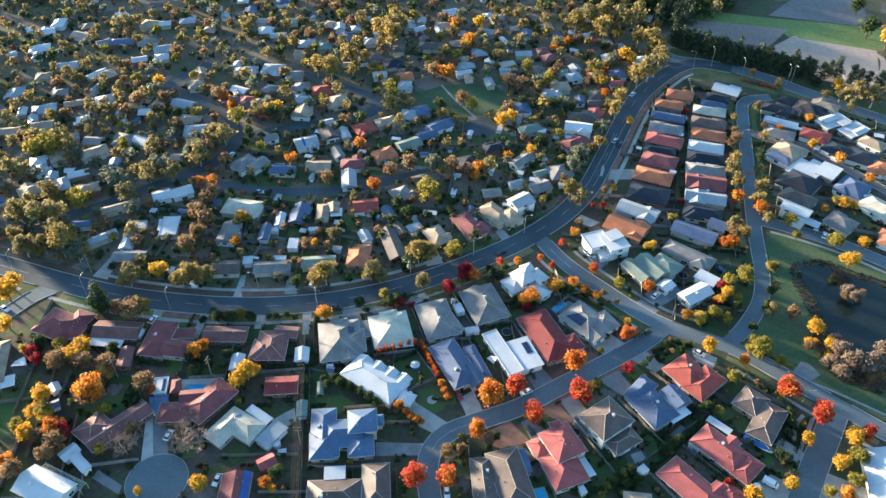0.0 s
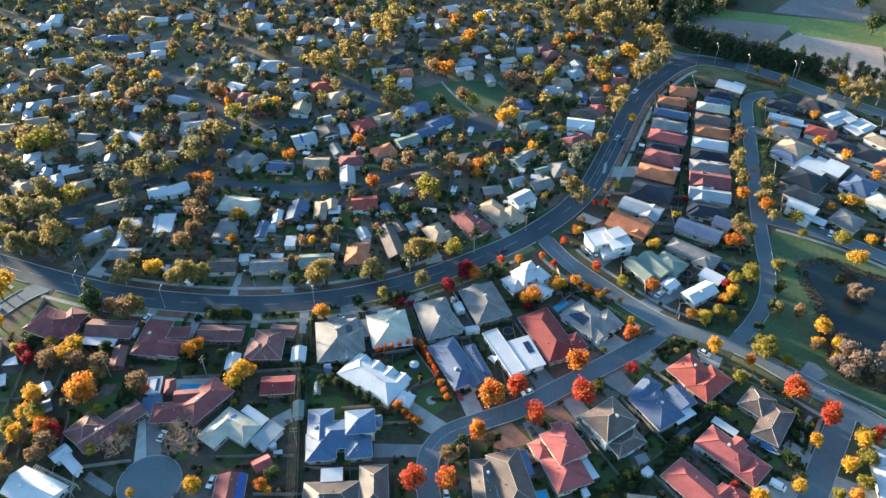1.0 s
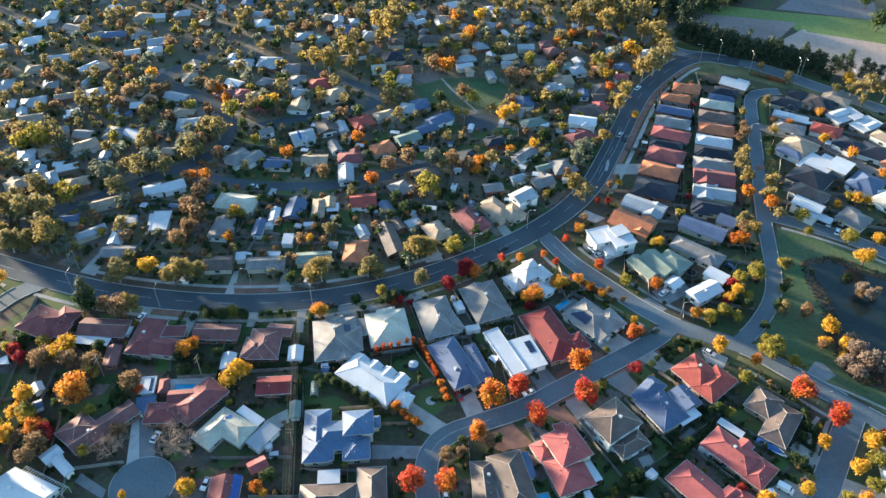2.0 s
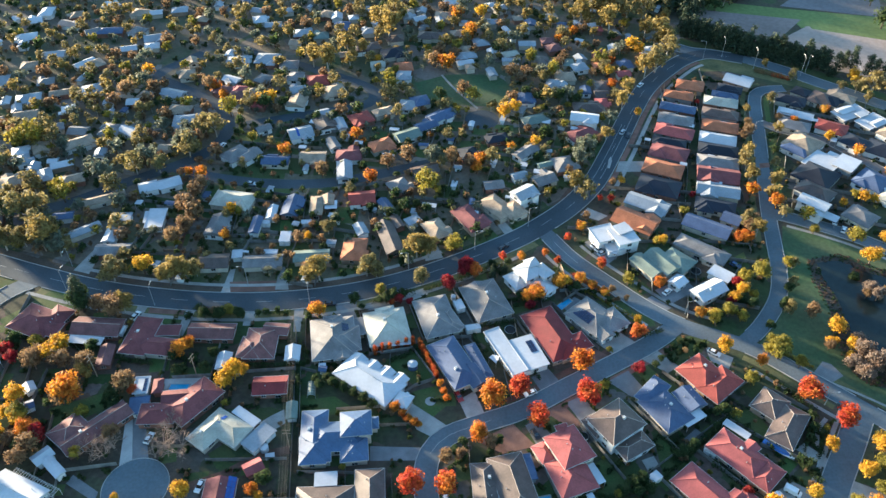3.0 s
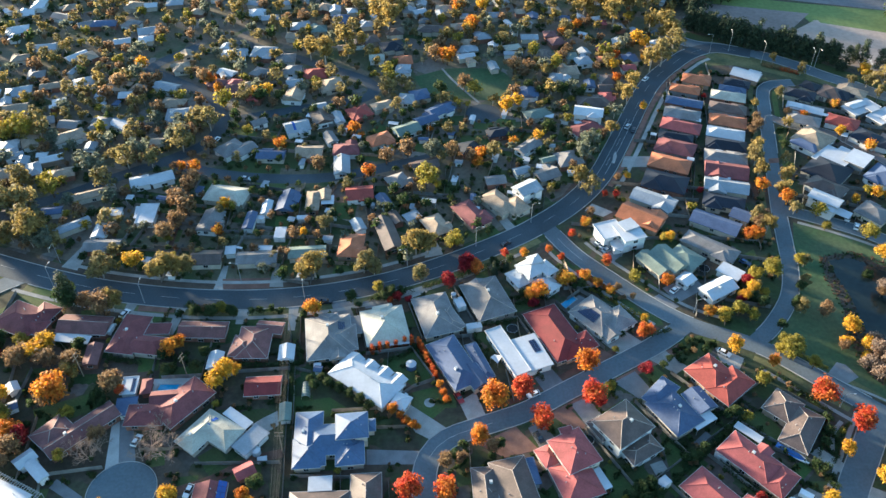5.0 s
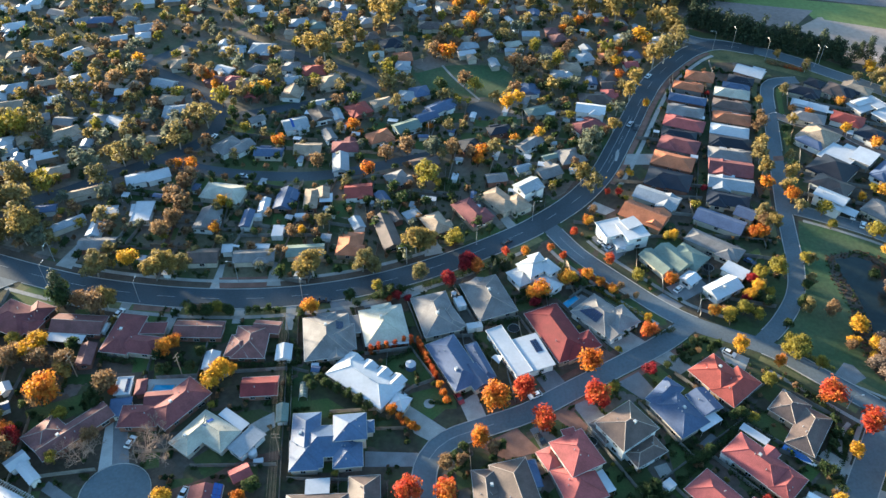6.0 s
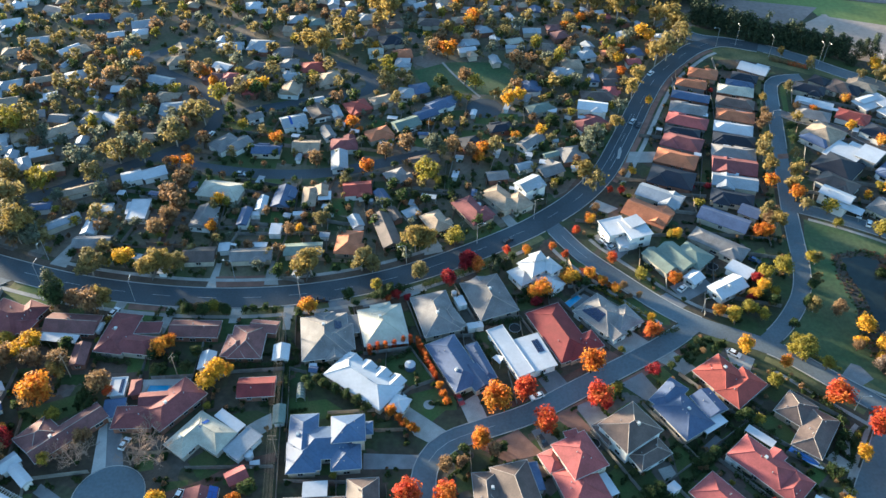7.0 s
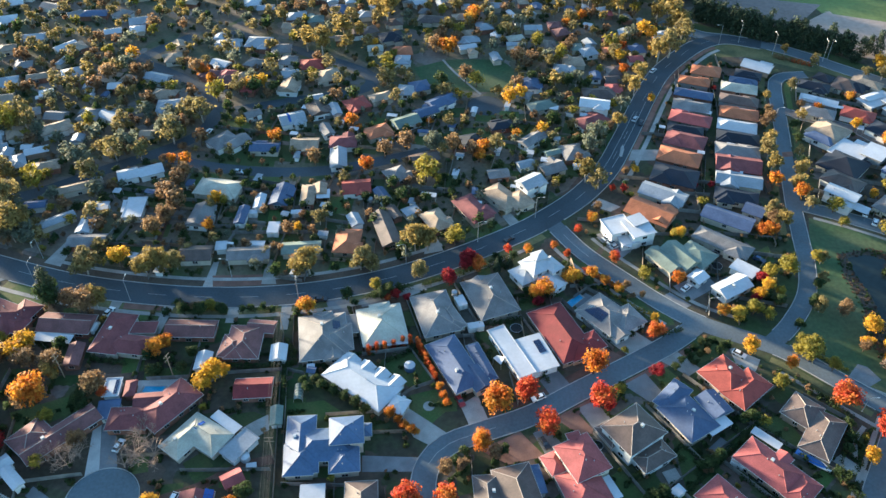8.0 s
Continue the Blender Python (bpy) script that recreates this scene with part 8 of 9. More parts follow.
def white_box(x, y, w, d, h, rot, name, label):
    G = empty(name, x, y, 0, rot)
    tagged(G, label, name.replace("_", " "))
    link_mesh("body", *box_data(0, 0, 0, w, d, h), WALL["white"], G)
    link_mesh("lid", *box_data(0, 0, h, w + 0.2, d + 0.2, 0.12, 0, 0.06), ROOF["white"], G)
    link_mesh("door", *box_data(0, -d / 2 - 0.02, 0.1, 0.9, 0.04, h - 0.3), ALU, G)


white_box(61.3, 126.0, 3.6, 2.6, 2.1, 35, "garden_shed", "small white steel shed in a back corner")
white_box(42.0, 119.4, 1.8, 2.6, 1.9, 20, "garden_shed", "narrow white shed on the lawn")
white_box(-51.5, 133.8, 2.6, 1.8, 0.9, 10, "outdoor_table", "white covered outdoor table")
white_box(5.7, 195.0, 3.0, 4.5, 2.2, 20, "garden_shed", "white steel shed between two houses")
white_box(-39.6, 167.4, 2.2, 2.0, 1.9, 5, "garden_shed", "small white garden shed by the hedge")
white_box(10.3, 184.3, 5.0, 2.4, 2.1, 12, "garden_shed", "long pale garden shed on the boundary")
white_box(-42.4, 241.7, 2.6, 2.0, 2.0, 0, "garden_shed", "small white shed on the lawn")
white_box(-70.0, 240.4, 3.0, 2.2, 2.0, 0, "garden_shed", "white shed at the fence")
white_box(-54.0, 240.4, 4.0, 2.2, 2.1, 5, "garden_shed", "long white shed at the fence")
white_box(-61.0, 231.3, 4.0, 6.0, 2.3, 0, "garden_shed", "pale domed shed in the yard")
white_box(80.1, 134.8, 4.5, 2.0, 2.0, -35, "garden_shed", "white lean-to shed along the fence")

# ---- pine windbreak ----
PINE_ROW = [Vector(p) for p in ((129.5, 400.7), (150.5, 382.9), (173.5, 370.9), (195.8, 361.6))]


def windbreak(row, count, dmin, dmax, hmin, hmax, spread):
    """Pines that stand in a loose belt along a line."""
    for i in range(count):
        t = (i + tree_rng.uniform(-0.3, 0.3)) / (count - 1) * (len(row) - 1)
        k = min(max(int(t), 0), len(row) - 2)
        p = row[k] + (row[k + 1] - row[k]) * (t - k) + Vector((tree_rng.uniform(-1, 1), tree_rng.uniform(-0.5, spread)))
        tree("pinecol", p.x, p.y, tree_rng.uniform(dmin, dmax), tree_rng.uniform(hmin, hmax), far=True)


windbreak(PINE_ROW, 48, 5.4, 7.6, 0.92, 1.2, 1.0)
windbreak(PINE_ROW, 40, 5.4, 7.4, 0.92, 1.2, 5.0)
tree('pinecol', 200.8, 362.8, 7.0, 0.85)
tree('pinecol', 204.8, 365.1, 6.0, 0.90)
tree('pinecol', 207.7, 362.8, 7.5, 0.90)
tree('pinecol', 215.1, 358.2, 7.5, 0.90)
tree('pinecol', 219.0, 359.4, 6.0, 0.80)
tree('pinecol', 221.6, 356.0, 6.5, 0.80)
tree('pinecol', 227.0, 352.7, 7.0, 0.90)
tree('pinecol', 194.8, 357.1, 5.0, 0.70)
tree('pinecol', 196.6, 356.0, 5.0, 0.60)

# ---- trees that stand out ----
tree('red', 24.6, 156.8, 8.7)
tree('orange', 15.8, 153.1, 10.1)
tree('red', 29.2, 144.6, 9.3)
tree('red', 45.1, 154.3, 9.6)
tree('orange', 45.1, 166.7, 9.4)
tree('orange', 10.7, 139.8, 7.8)
tree('red', -9.3, 121.9, 9.5)
tree('red', 1.1, 121.4, 9.2)
tree('red', 66.2, 180.5, 7.4)
tree('gold', 67.2, 187.6, 4.0)
tree('gold', 93.7, 174.9, 6.9)
tree('orange', 104.9, 169.0, 5.1)
tree('yellow', 99.2, 161.5, 5.8)
tree('red', 115.1, 155.4, 10.1)
tree('red', 122.5, 144.1, 9.7)
tree('gold', 129.3, 135.5, 8.5)
tree('red', 134.9, 137.6, 7.8)
tree('gold', 115.7, 136.3, 6.2)
tree('gold', 123.1, 126.8, 7.2)
tree('yellow', 129.7, 129.8, 6.8)
tree('yellow', 125.5, 121.2, 6.3)
tree('gold', 105.4, 120.1, 5.9)
tree('gold', 92.2, 116.1, 7.7)
tree('orange', 120.3, 115.5, 7.3)
tree('yellow', 116.4, 117.8, 5.1)
tree('tan', 128.9, 191.0, 7.2)
tree('gold', 134.1, 183.0, 7.9)
tree('gold', 134.9, 171.3, 4.3)
tree('tan', 129.5, 175.6, 4.7)
tree('yellow', 111.3, 171.8, 7.3)
tree('yellow', 108.7, 173.9, 5.1)
tree('yellow', 117.2, 168.0, 5.5)
tree('green', 120.0, 193.7, 5.9)
tree('yellow', 128.4, 215.7, 5.7)
tree('green', 112.4, 184.9, 4.4)
tree('green', 124.5, 202.7, 5.1)
tree('yellow', 116.4, 209.6, 8.0)
tree('orange', 89.9, 190.7, 5.4)
tree('yellow', 94.1, 188.5, 6.2)
tree('yellow', 99.9, 191.1, 6.7)
tree('gold', 107.1, 200.8, 6.0)
tree('yellow', 110.1, 208.0, 6.1)
tree('gold', 103.8, 197.8, 5.9)
tree('green', 109.1, 195.2, 5.4)
tree('yellow', 103.6, 188.7, 5.3)
tree('dkred', 102.3, 197.1, 4.5)
tree('dkred', 106.6, 205.8, 5.1)
tree('gold', 159.9, 217.7, 9.1)
tree('dkred', 2.0, 204.5, 6.5)
tree('dkred', 7.7, 211.2, 6.1)
tree('red', 11.7, 211.5, 6.6)
tree('red', 22.7, 219.6, 4.3)
tree('orange', 29.4, 220.2, 4.3)
tree('red', 38.6, 222.4, 3.9)
tree('red', 42.9, 218.1, 3.8)
tree('orange', 32.9, 198.8, 7.7)
tree('orange', 29.7, 197.8, 5.5)
tree('dkred', 30.5, 194.8, 4.1)
tree('orange', 50.0, 207.6, 5.1)
tree('orange', 54.0, 204.8, 4.6)
tree('orange', 57.8, 201.1, 4.6)
tree('tan', 60.9, 202.8, 3.7)
tree('tan', 65.4, 198.6, 3.2)
tree('red', 58.7, 215.3, 5.2)
tree('orange', 78.8, 205.4, 6.0)
tree('yellow', 67.4, 206.9, 6.1)
tree('green', 48.5, 204.2, 4.6)
tree('pine', 42.0, 210.2, 2.8, 1.50)
tree('pine', 18.2, 210.4, 3.3, 1.50)
tree('pine', 22.7, 212.8, 2.8, 1.50)
tree('orange', -14.8, 150.5, 4.4)
tree('orange', -12.7, 148.5, 3.6)
tree('orange', -10.9, 146.7, 3.6)
tree('orange', -9.0, 145.2, 3.6)
tree('orange', -7.6, 144.6, 2.8)
tree('gold', -67.6, 163.0, 8.4)
tree('gold', -69.6, 160.0, 7.5)
tree('gold', -65.4, 165.2, 5.0)
tree('gold', -110.5, 212.8, 8.1)
tree('orange', -117.3, 155.1, 13.0)
tree('tan', -119.4, 153.2, 8.1)
tree('gumgold', -116.0, 164.1, 7.6)
tree('tan', -101.1, 158.8, 8.7)
tree('red', -98.7, 157.1, 4.5)
tree('gold', -133.5, 153.6, 8.5)
tree('gold', -128.9, 171.0, 9.4)
tree('gold', -127.6, 175.1, 7.8)
tree('tan', -123.7, 167.2, 9.3)
tree('tan', -133.8, 167.6, 8.5)
tree('dkred', -142.0, 170.1, 5.9)
tree('yellow', -148.0, 174.9, 5.2)
tree('green', -143.7, 177.6, 6.5)
tree('gold', -133.8, 139.1, 7.4)
tree('gold', -129.7, 144.8, 6.7)
tree('tan', -123.6, 136.5, 8.5)
tree('yellow', -138.3, 143.0, 5.9)
tree('dkred', -122.2, 139.2, 7.0)
tree('tan', -124.7, 131.6, 7.6)
tree('tan', -132.7, 125.4, 8.3)
tree('orange', -136.6, 129.4, 6.4)
tree('pinecol', -126.6, 194.0, 8.2, 1.15)
tree('tan', -114.3, 190.6, 10.4)
tree('gumgold', -112.1, 192.9, 9.1)
tree('tan', -121.2, 193.5, 7.7)
tree('gumgold', -99.9, 207.9, 10.9)
tree('gumgold', -95.0, 208.7, 8.5)
tree('gum', -120.6, 208.9, 10.9)
tree('gumgold', -151.5, 227.5, 13.9)
tree('gum', -167.0, 225.9, 10.8)
tree('gum', -160.4, 228.1, 8.9)
tree('sage', -145.0, 222.5, 8.8)
tree('sage', -151.8, 225.3, 7.3)
tree('gumgold', -45.1, 208.5, 11.8)
tree('gumgold', -49.6, 207.7, 8.0)
tree('gum', -28.2, 211.7, 9.5)
tree('gum', -24.5, 211.0, 7.6)
tree('gum', -7.5, 207.8, 7.0)
tree('gumgold', -9.9, 221.6, 11.2)
tree('gumgold', -5.5, 221.5, 9.2)
tree('yellow', 4.2, 224.8, 8.8)
tree('yellow', -6.8, 261.0, 12.8, far=True)
tree('orange', -38.8, 299.8, 7.4, far=True)
tree('orange', -30.8, 268.2, 7.5, far=True)
tree('tan', -15.0, 282.9, 10.0, far=True)
tree('tan', -23.7, 277.5, 8.8, far=True)
tree('sage', -3.5, 282.7, 9.5, far=True)
tree('sage', -5.3, 280.4, 8.3, far=True)
tree('gum', 21.4, 281.2, 8.3, far=True)
tree('orange', 30.3, 290.5, 5.6, far=True)
tree('orange', 14.1, 274.4, 7.1, far=True)
tree('gold', 40.9, 294.0, 6.8, far=True)
tree('gumgold', 54.9, 261.5, 10.7, far=True)
tree('gum', 59.4, 257.2, 9.0, far=True)
tree('gumgold', 73.5, 299.5, 7.5, far=True)
tree('orange', -69.4, 287.5, 7.3, far=True)
tree('gold', -82.2, 330.3, 8.5, far=True)
tree('gold', -86.1, 328.3, 7.9, far=True)
tree('gold', -147.3, 354.1, 8.2, far=True)
tree('gold', -164.4, 201.1, 10.2)
tree('gold', -164.8, 206.6, 8.4)
tree('gold', -158.8, 186.6, 7.5)
tree('yellow', -99.6, 319.8, 10.8, far=True)
tree('gum', -102.7, 302.7, 11.0, far=True)
tree('gum', -111.0, 286.7, 11.3, far=True)
tree('sage', -115.0, 291.9, 9.6, far=True)
tree('gum', -121.2, 275.3, 9.9, far=True)
tree('gum', -130.7, 274.3, 11.0, far=True)
tree('sage', -144.0, 269.3, 12.0, far=True)
tree('gum', -135.5, 260.4, 10.6, far=True)
tree('yellow', -154.9, 255.2, 9.9, far=True)
tree('gum', -168.6, 243.5, 12.9, far=True)
tree('gum', -177.2, 246.7, 11.4, far=True)
tree('gum', -161.0, 245.3, 12.9, far=True)
tree('yellow', -180.7, 295.7, 14.3, far=True)
tree('yellow', -188.0, 292.8, 11.3, far=True)
tree('gum', -175.6, 296.7, 12.7, far=True)
tree('tan', -104.2, 249.0, 10.3, far=True)
tree('tan', -98.3, 243.6, 10.2, far=True)
tree('tan', -100.1, 235.4, 9.0)
tree('tan', -103.3, 228.9, 8.4)
tree('orange', -102.2, 271.3, 6.5, far=True)
tree('orange', -107.5, 272.1, 5.4, far=True)
tree('gold', -85.1, 246.6, 6.6, far=True)
tree('gold', -52.2, 231.2, 4.4)
tree('gum', -44.8, 235.3, 7.0)
tree('yellow', -81.6, 245.8, 5.1, far=True)
tree('bare', -100.6, 133.7, 10.0)
tree('bare', -99.0, 137.1, 9.1)
tree('bare', -104.8, 135.2, 8.5)
tree('bare', -83.7, 137.5, 11.1)
tree('bare', -78.4, 134.2, 11.6)
tree('bare', -82.3, 142.3, 9.3)
tree('bare', -85.7, 133.9, 9.0)
tree('tan', -100.0, 140.3, 6.7)
tree('yellow', -109.1, 133.8, 4.6)
tree('gold', -74.6, 120.6, 7.4)
tree('orange', -54.8, 121.4, 4.8)
tree('orange', -52.5, 119.8, 4.0)
tree('green', -51.4, 124.8, 6.4)
tree('gold', -92.7, 119.1, 3.7)
tree('orange', -87.5, 173.3, 7.7)
tree('orange', -85.3, 176.5, 6.3)
tree('green', -89.2, 171.4, 5.5)
tree('green', -85.7, 164.9, 5.9)
tree('green', -78.3, 166.5, 5.0)
tree('yellow', -74.8, 191.9, 4.9)
tree('green', -70.7, 190.2, 5.4)
tree('green', -77.9, 190.0, 5.8)
tree('green', -117.1, 175.3, 5.6)
tree('green', -105.2, 154.6, 4.9)
tree('gold', -43.3, 191.3, 5.8)
tree('green', -31.7, 197.2, 5.5)
tree('yellow', -22.5, 201.8, 5.1)
tree('green', -18.1, 200.1, 5.5)
tree('dkred', -15.5, 197.6, 4.1)
tree('dkred', -11.6, 196.6, 3.6)
tree('green', -20.1, 197.4, 5.0)
tree('red', -18.0, 196.9, 3.2)
tree('yellow', 44.3, 184.6, 1.8)
tree('tan', 39.8, 173.2, 3.4)
tree('yellow', 55.7, 174.6, 3.0)
tree('dkred', 63.9, 165.7, 5.5)
tree('green', 69.8, 167.9, 3.4)
tree('green', 72.3, 170.7, 3.0)
tree('dkred', 86.7, 121.2, 4.1)
tree('tan', 0.7, 131.9, 5.7)
tree('green', 3.4, 134.5, 4.2)
tree('tan', 14.2, 137.0, 5.8)
tree('green', 17.1, 139.0, 3.5)
tree('green', 14.2, 134.8, 3.5)
tree('yellow', 51.7, 159.1, 4.1)
tree('dkred', 48.0, 153.2, 4.0)
tree('yellow', 49.7, 120.7, 2.9)
tree('green', 45.2, 119.7, 3.3)
tree('green', 55.7, 121.2, 4.4)
tree('green', 59.3, 122.1, 4.4)
tree('yellow', 47.6, 118.0, 2.6)
tree('tan', 122.1, 240.6, 6.4)
tree('tan', 119.6, 236.0, 7.0)
tree('gum', 118.9, 238.9, 7.7)
tree('gumgold', 122.1, 233.7, 7.7)
tree('orange', 116.8, 229.8, 6.9)
tree('orange', 113.5, 229.8, 5.6)
tree('orange', 127.0, 258.8, 7.4, far=True)
tree('gumgold', 128.8, 268.2, 8.2, far=True)
tree('gum', 130.2, 276.7, 9.1, far=True)
tree('tan', 135.1, 299.4, 6.5, far=True)
tree('tan', 138.5, 303.6, 7.3, far=True)
tree('gumgold', 133.0, 286.2, 7.8, far=True)
tree('gumgold', 138.2, 265.0, 8.2, far=True)
tree('gumgold', 134.2, 255.4, 8.1, far=True)
tree('orange', 135.0, 250.8, 7.9, far=True)
tree('yellow', 144.5, 243.5, 7.1, far=True)
tree('gum', 136.1, 245.1, 6.5, far=True)
tree('tan', 155.6, 314.4, 5.2, far=True)
tree('gumgold', 152.5, 305.8, 5.9, far=True)
tree('orange', 161.5, 311.5, 6.0, far=True)
tree('orange', 181.6, 286.8, 6.7, far=True)
tree('orange', 179.2, 320.6, 5.3, far=True)
tree('orange', 189.7, 272.4, 5.9, far=True)
tree('gold', 173.0, 298.3, 6.3, far=True)
tree('gold', 171.6, 254.4, 6.2, far=True)
tree('gold', 175.0, 253.2, 5.2, far=True)
tree('yellow', 169.1, 257.0, 5.2, far=True)
tree('gold', 162.5, 251.7, 4.6, far=True)
tree('yellow', 158.8, 230.1, 7.4)
tree('gold', 170.2, 229.3, 5.9)
tree('yellow', 145.1, 235.5, 4.5)
tree('red', 64.5, 255.5, 3.6, far=True)
tree('red', 68.8, 255.2, 4.2, far=True)
tree('gold', 74.8, 267.2, 4.3, far=True)
tree('tan', 70.9, 266.0, 4.3, far=True)
tree('orange', 54.0, 236.3, 5.5)
tree('red', 48.3, 230.8, 4.4)
tree('tan', 56.7, 242.7, 5.1, far=True)
tree('gold', 84.4, 228.3, 5.4)
tree('yellow', 82.4, 228.9, 4.4)
tree('yellow', 96.3, 246.1, 5.1, far=True)
tree('gold', 91.2, 318.6, 5.3, far=True)
tree('gumgold', 89.1, 334.7, 10.5, far=True)
tree('gumgold', 85.0, 325.9, 9.1, far=True)
tree('orange', 83.0, 343.2, 6.8, far=True)
tree('gold', 82.8, 355.3, 7.0, far=True)
tree('orange', 86.1, 366.8, 5.8, far=True)
tree('gold', 98.0, 380.7, 10.0, far=True)
tree('gold', 101.9, 376.0, 8.6, far=True)
tree('gumgold', 113.4, 390.2, 15.1, far=True)
tree('gumgold', 109.1, 398.1, 11.8, far=True)
tree('gumgold', 117.3, 385.8, 13.6, far=True)
tree('gum', 107.7, 360.5, 14.4, far=True)
tree('gum', 116.4, 373.7, 13.3, far=True)
tree('gumgold', 101.2, 355.3, 11.6, far=True)
tree('orange', 100.0, 363.9, 5.8, far=True)
tree('orange', 8.9, 418.4, 9.2, far=True)
tree('orange', 13.2, 393.2, 8.8, far=True)
tree('gold', 21.3, 419.2, 8.5, far=True)
tree('gum', 29.7, 380.2, 8.7, far=True)
tree('yellow', 45.0, 367.9, 9.1, far=True)
tree('yellow', 54.8, 355.3, 8.9, far=True)
tree('orange', 61.8, 392.0, 5.4, far=True)
tree('orange', 70.2, 398.2, 7.5, far=True)
tree('gold', 67.6, 396.5, 5.4, far=True)
tree('gumgold', 90.6, 403.0, 15.5, far=True)
tree('gumgold', 76.5, 415.1, 14.3, far=True)
tree('gum', 83.8, 421.9, 14.5, far=True)
tree('gum', 102.0, 415.3, 16.6, far=True)
tree('gum', 112.6, 419.7, 15.9, far=True)
tree('gum', 94.7, 419.8, 15.9, far=True)
tree('gumgold', -58.2, 361.3, 14.4, far=True)
tree('gumgold', -49.5, 379.3, 12.1, far=True)
tree('gumgold', -42.0, 377.5, 8.6, far=True)
tree('gumgold', -28.8, 394.1, 15.2, far=True)
tree('gumgold', -34.2, 405.7, 14.1, far=True)
tree('gum', -26.6, 415.7, 14.3, far=True)
tree('gold', -33.5, 369.2, 5.8, far=True)
tree('gum', -46.5, 421.0, 10.7, far=True)
tree('gumgold', -66.2, 365.9, 13.1, far=True)
tree('orange', 2.0, 361.5, 11.6, far=True)
tree('tan', -3.9, 365.2, 9.7, far=True)
tree('gum', -27.7, 334.8, 8.6, far=True)
tree('yellow', 14.6, 332.9, 8.5, far=True)
tree('gold', 33.6, 321.7, 7.8, far=True)
tree('gold', 29.0, 315.8, 8.9, far=True)
tree('orange', 14.9, 397.6, 9.6, far=True)
tree('tan', -113.9, 341.9, 9.3, far=True)
tree('orange', -111.1, 341.0, 7.4, far=True)
tree('orange', -105.3, 333.1, 7.3, far=True)
tree('tan', -152.0, 335.7, 10.5, far=True)
tree('tan', -140.7, 340.0, 8.7, far=True)
tree('gum', -140.9, 320.2, 8.4, far=True)
tree('gold', 203.0, 348.4, 9.4, far=True)
tree('gum', 201.8, 340.3, 7.4, far=True)
tree('gum', 207.8, 337.1, 12.5, far=True)
tree('gum', 215.3, 334.5, 12.4, far=True)
tree('gum', 203.4, 330.6, 6.7, far=True)
tree('gum', 195.3, 342.5, 5.6, far=True)
tree('gold', 247.0, 393.6, 15.1, far=True)
tree('green', 242.1, 408.2, 14.1, far=True)
tree('green', 247.4, 436.8, 11.0, far=True)
tree('green', -39.5, 159.3, 4.3)
tree('green', -37.9, 162.4, 3.9)
tree('green', -35.2, 160.3, 4.3)
tree('green', -31.7, 158.3, 4.3)
tree('green', -28.5, 156.2, 4.7)
tree('green', -25.3, 154.1, 4.7)
tree('green', -22.2, 151.7, 4.2)
tree('green', -41.4, 162.1, 3.5)
tree('shrub', 151.4, 210.3, 4.7)
tree('fluff', 139.1, 171.6, 8.6)
tree('fluff', 140.9, 166.1, 9.3)
tree('fluff', 144.1, 164.1, 8.4)
tree('fluff', 139.8, 177.8, 6.5)
tree('fluff', 149.0, 166.5, 8.4)
tree('fluff', 154.5, 171.1, 9.4)
tree('fluff', 153.1, 202.1, 6.0)
tree('fluff', 155.0, 198.8, 6.4)
tree('tan', 149.3, 161.4, 6.2)
tree('tan', 145.4, 160.7, 5.0)
tree('fluff', 134.1, 167.6, 6.3)
tree('fluff', 136.2, 163.3, 7.5)
tree('tan', 158.4, 201.3, 4.6)
tree('tan', 151.7, 200.1, 4.1)
tree('dkred', 121.4, 329.5, 3.6, far=True)
tree('dkred', 102.6, 257.7, 3.7, far=True)
tree('dkred', 131.5, 318.4, 4.1, far=True)
tree('dkred', 96.3, 257.9, 3.4, far=True)
tree('dkred', 109.1, 325.5, 3.6, far=True)
tree('gumgold', 164.2, 363.3, 5.8, far=True)
tree('gum', 174.3, 352.2, 6.3, far=True)
tree('orange', 125.6, 317.5, 3.5, far=True)
tree('column', -22.7, 174.0, 2.6)
tree('column', -20.3, 174.5, 2.6)
tree('column', -17.9, 175.5, 2.6)
tree('column', -15.3, 175.8, 2.6)
tree('column', -12.6, 177.1, 2.6)
tree('column', -10.1, 177.6, 2.6)
tree('column', -7.9, 177.5, 2.4)
tree('column', -7.3, 175.9, 2.4)
tree('column', -6.7, 174.3, 2.4)
tree('column', -6.1, 172.8, 2.3)
tree('column', -5.4, 171.2, 2.3)
tree('column', -4.8, 169.7, 2.3)
tree('column', -4.2, 168.2, 2.3)
tree('column', -3.6, 166.7, 2.3)
tree('column', -3.0, 165.2, 2.3)
tree('column', -2.4, 163.7, 2.3)
tree('orange', -0.9, 160.1, 3.1, 1.25)
tree('orange', 0.3, 157.0, 3.1, 1.25)
tree('orange', 1.4, 154.2, 3.0, 1.25)
tree('green', 147.6, 298.9, 5.1, far=True)
tree('green', 145.8, 288.7, 5.8, far=True)
tree('gum', 143.7, 279.5, 5.2, far=True)
tree('green', 142.6, 271.8, 5.5, far=True)
tree('gum', 157.2, 330.6, 5.8, far=True)
tree('gumgold', 142.6, 321.4, 5.4, far=True)
tree('tan', 140.3, 311.1, 5.2, far=True)
tree('gumgold', 89.5, 190.6, 4.5)
tree('tan', 94.2, 191.1, 4.0)
tree('green', 96.6, 190.0, 4.5)
tree('yellow', 101.1, 192.2, 4.5)
tree('green', 106.0, 198.0, 4.6)
tree('gumgold', 108.9, 203.3, 4.6)
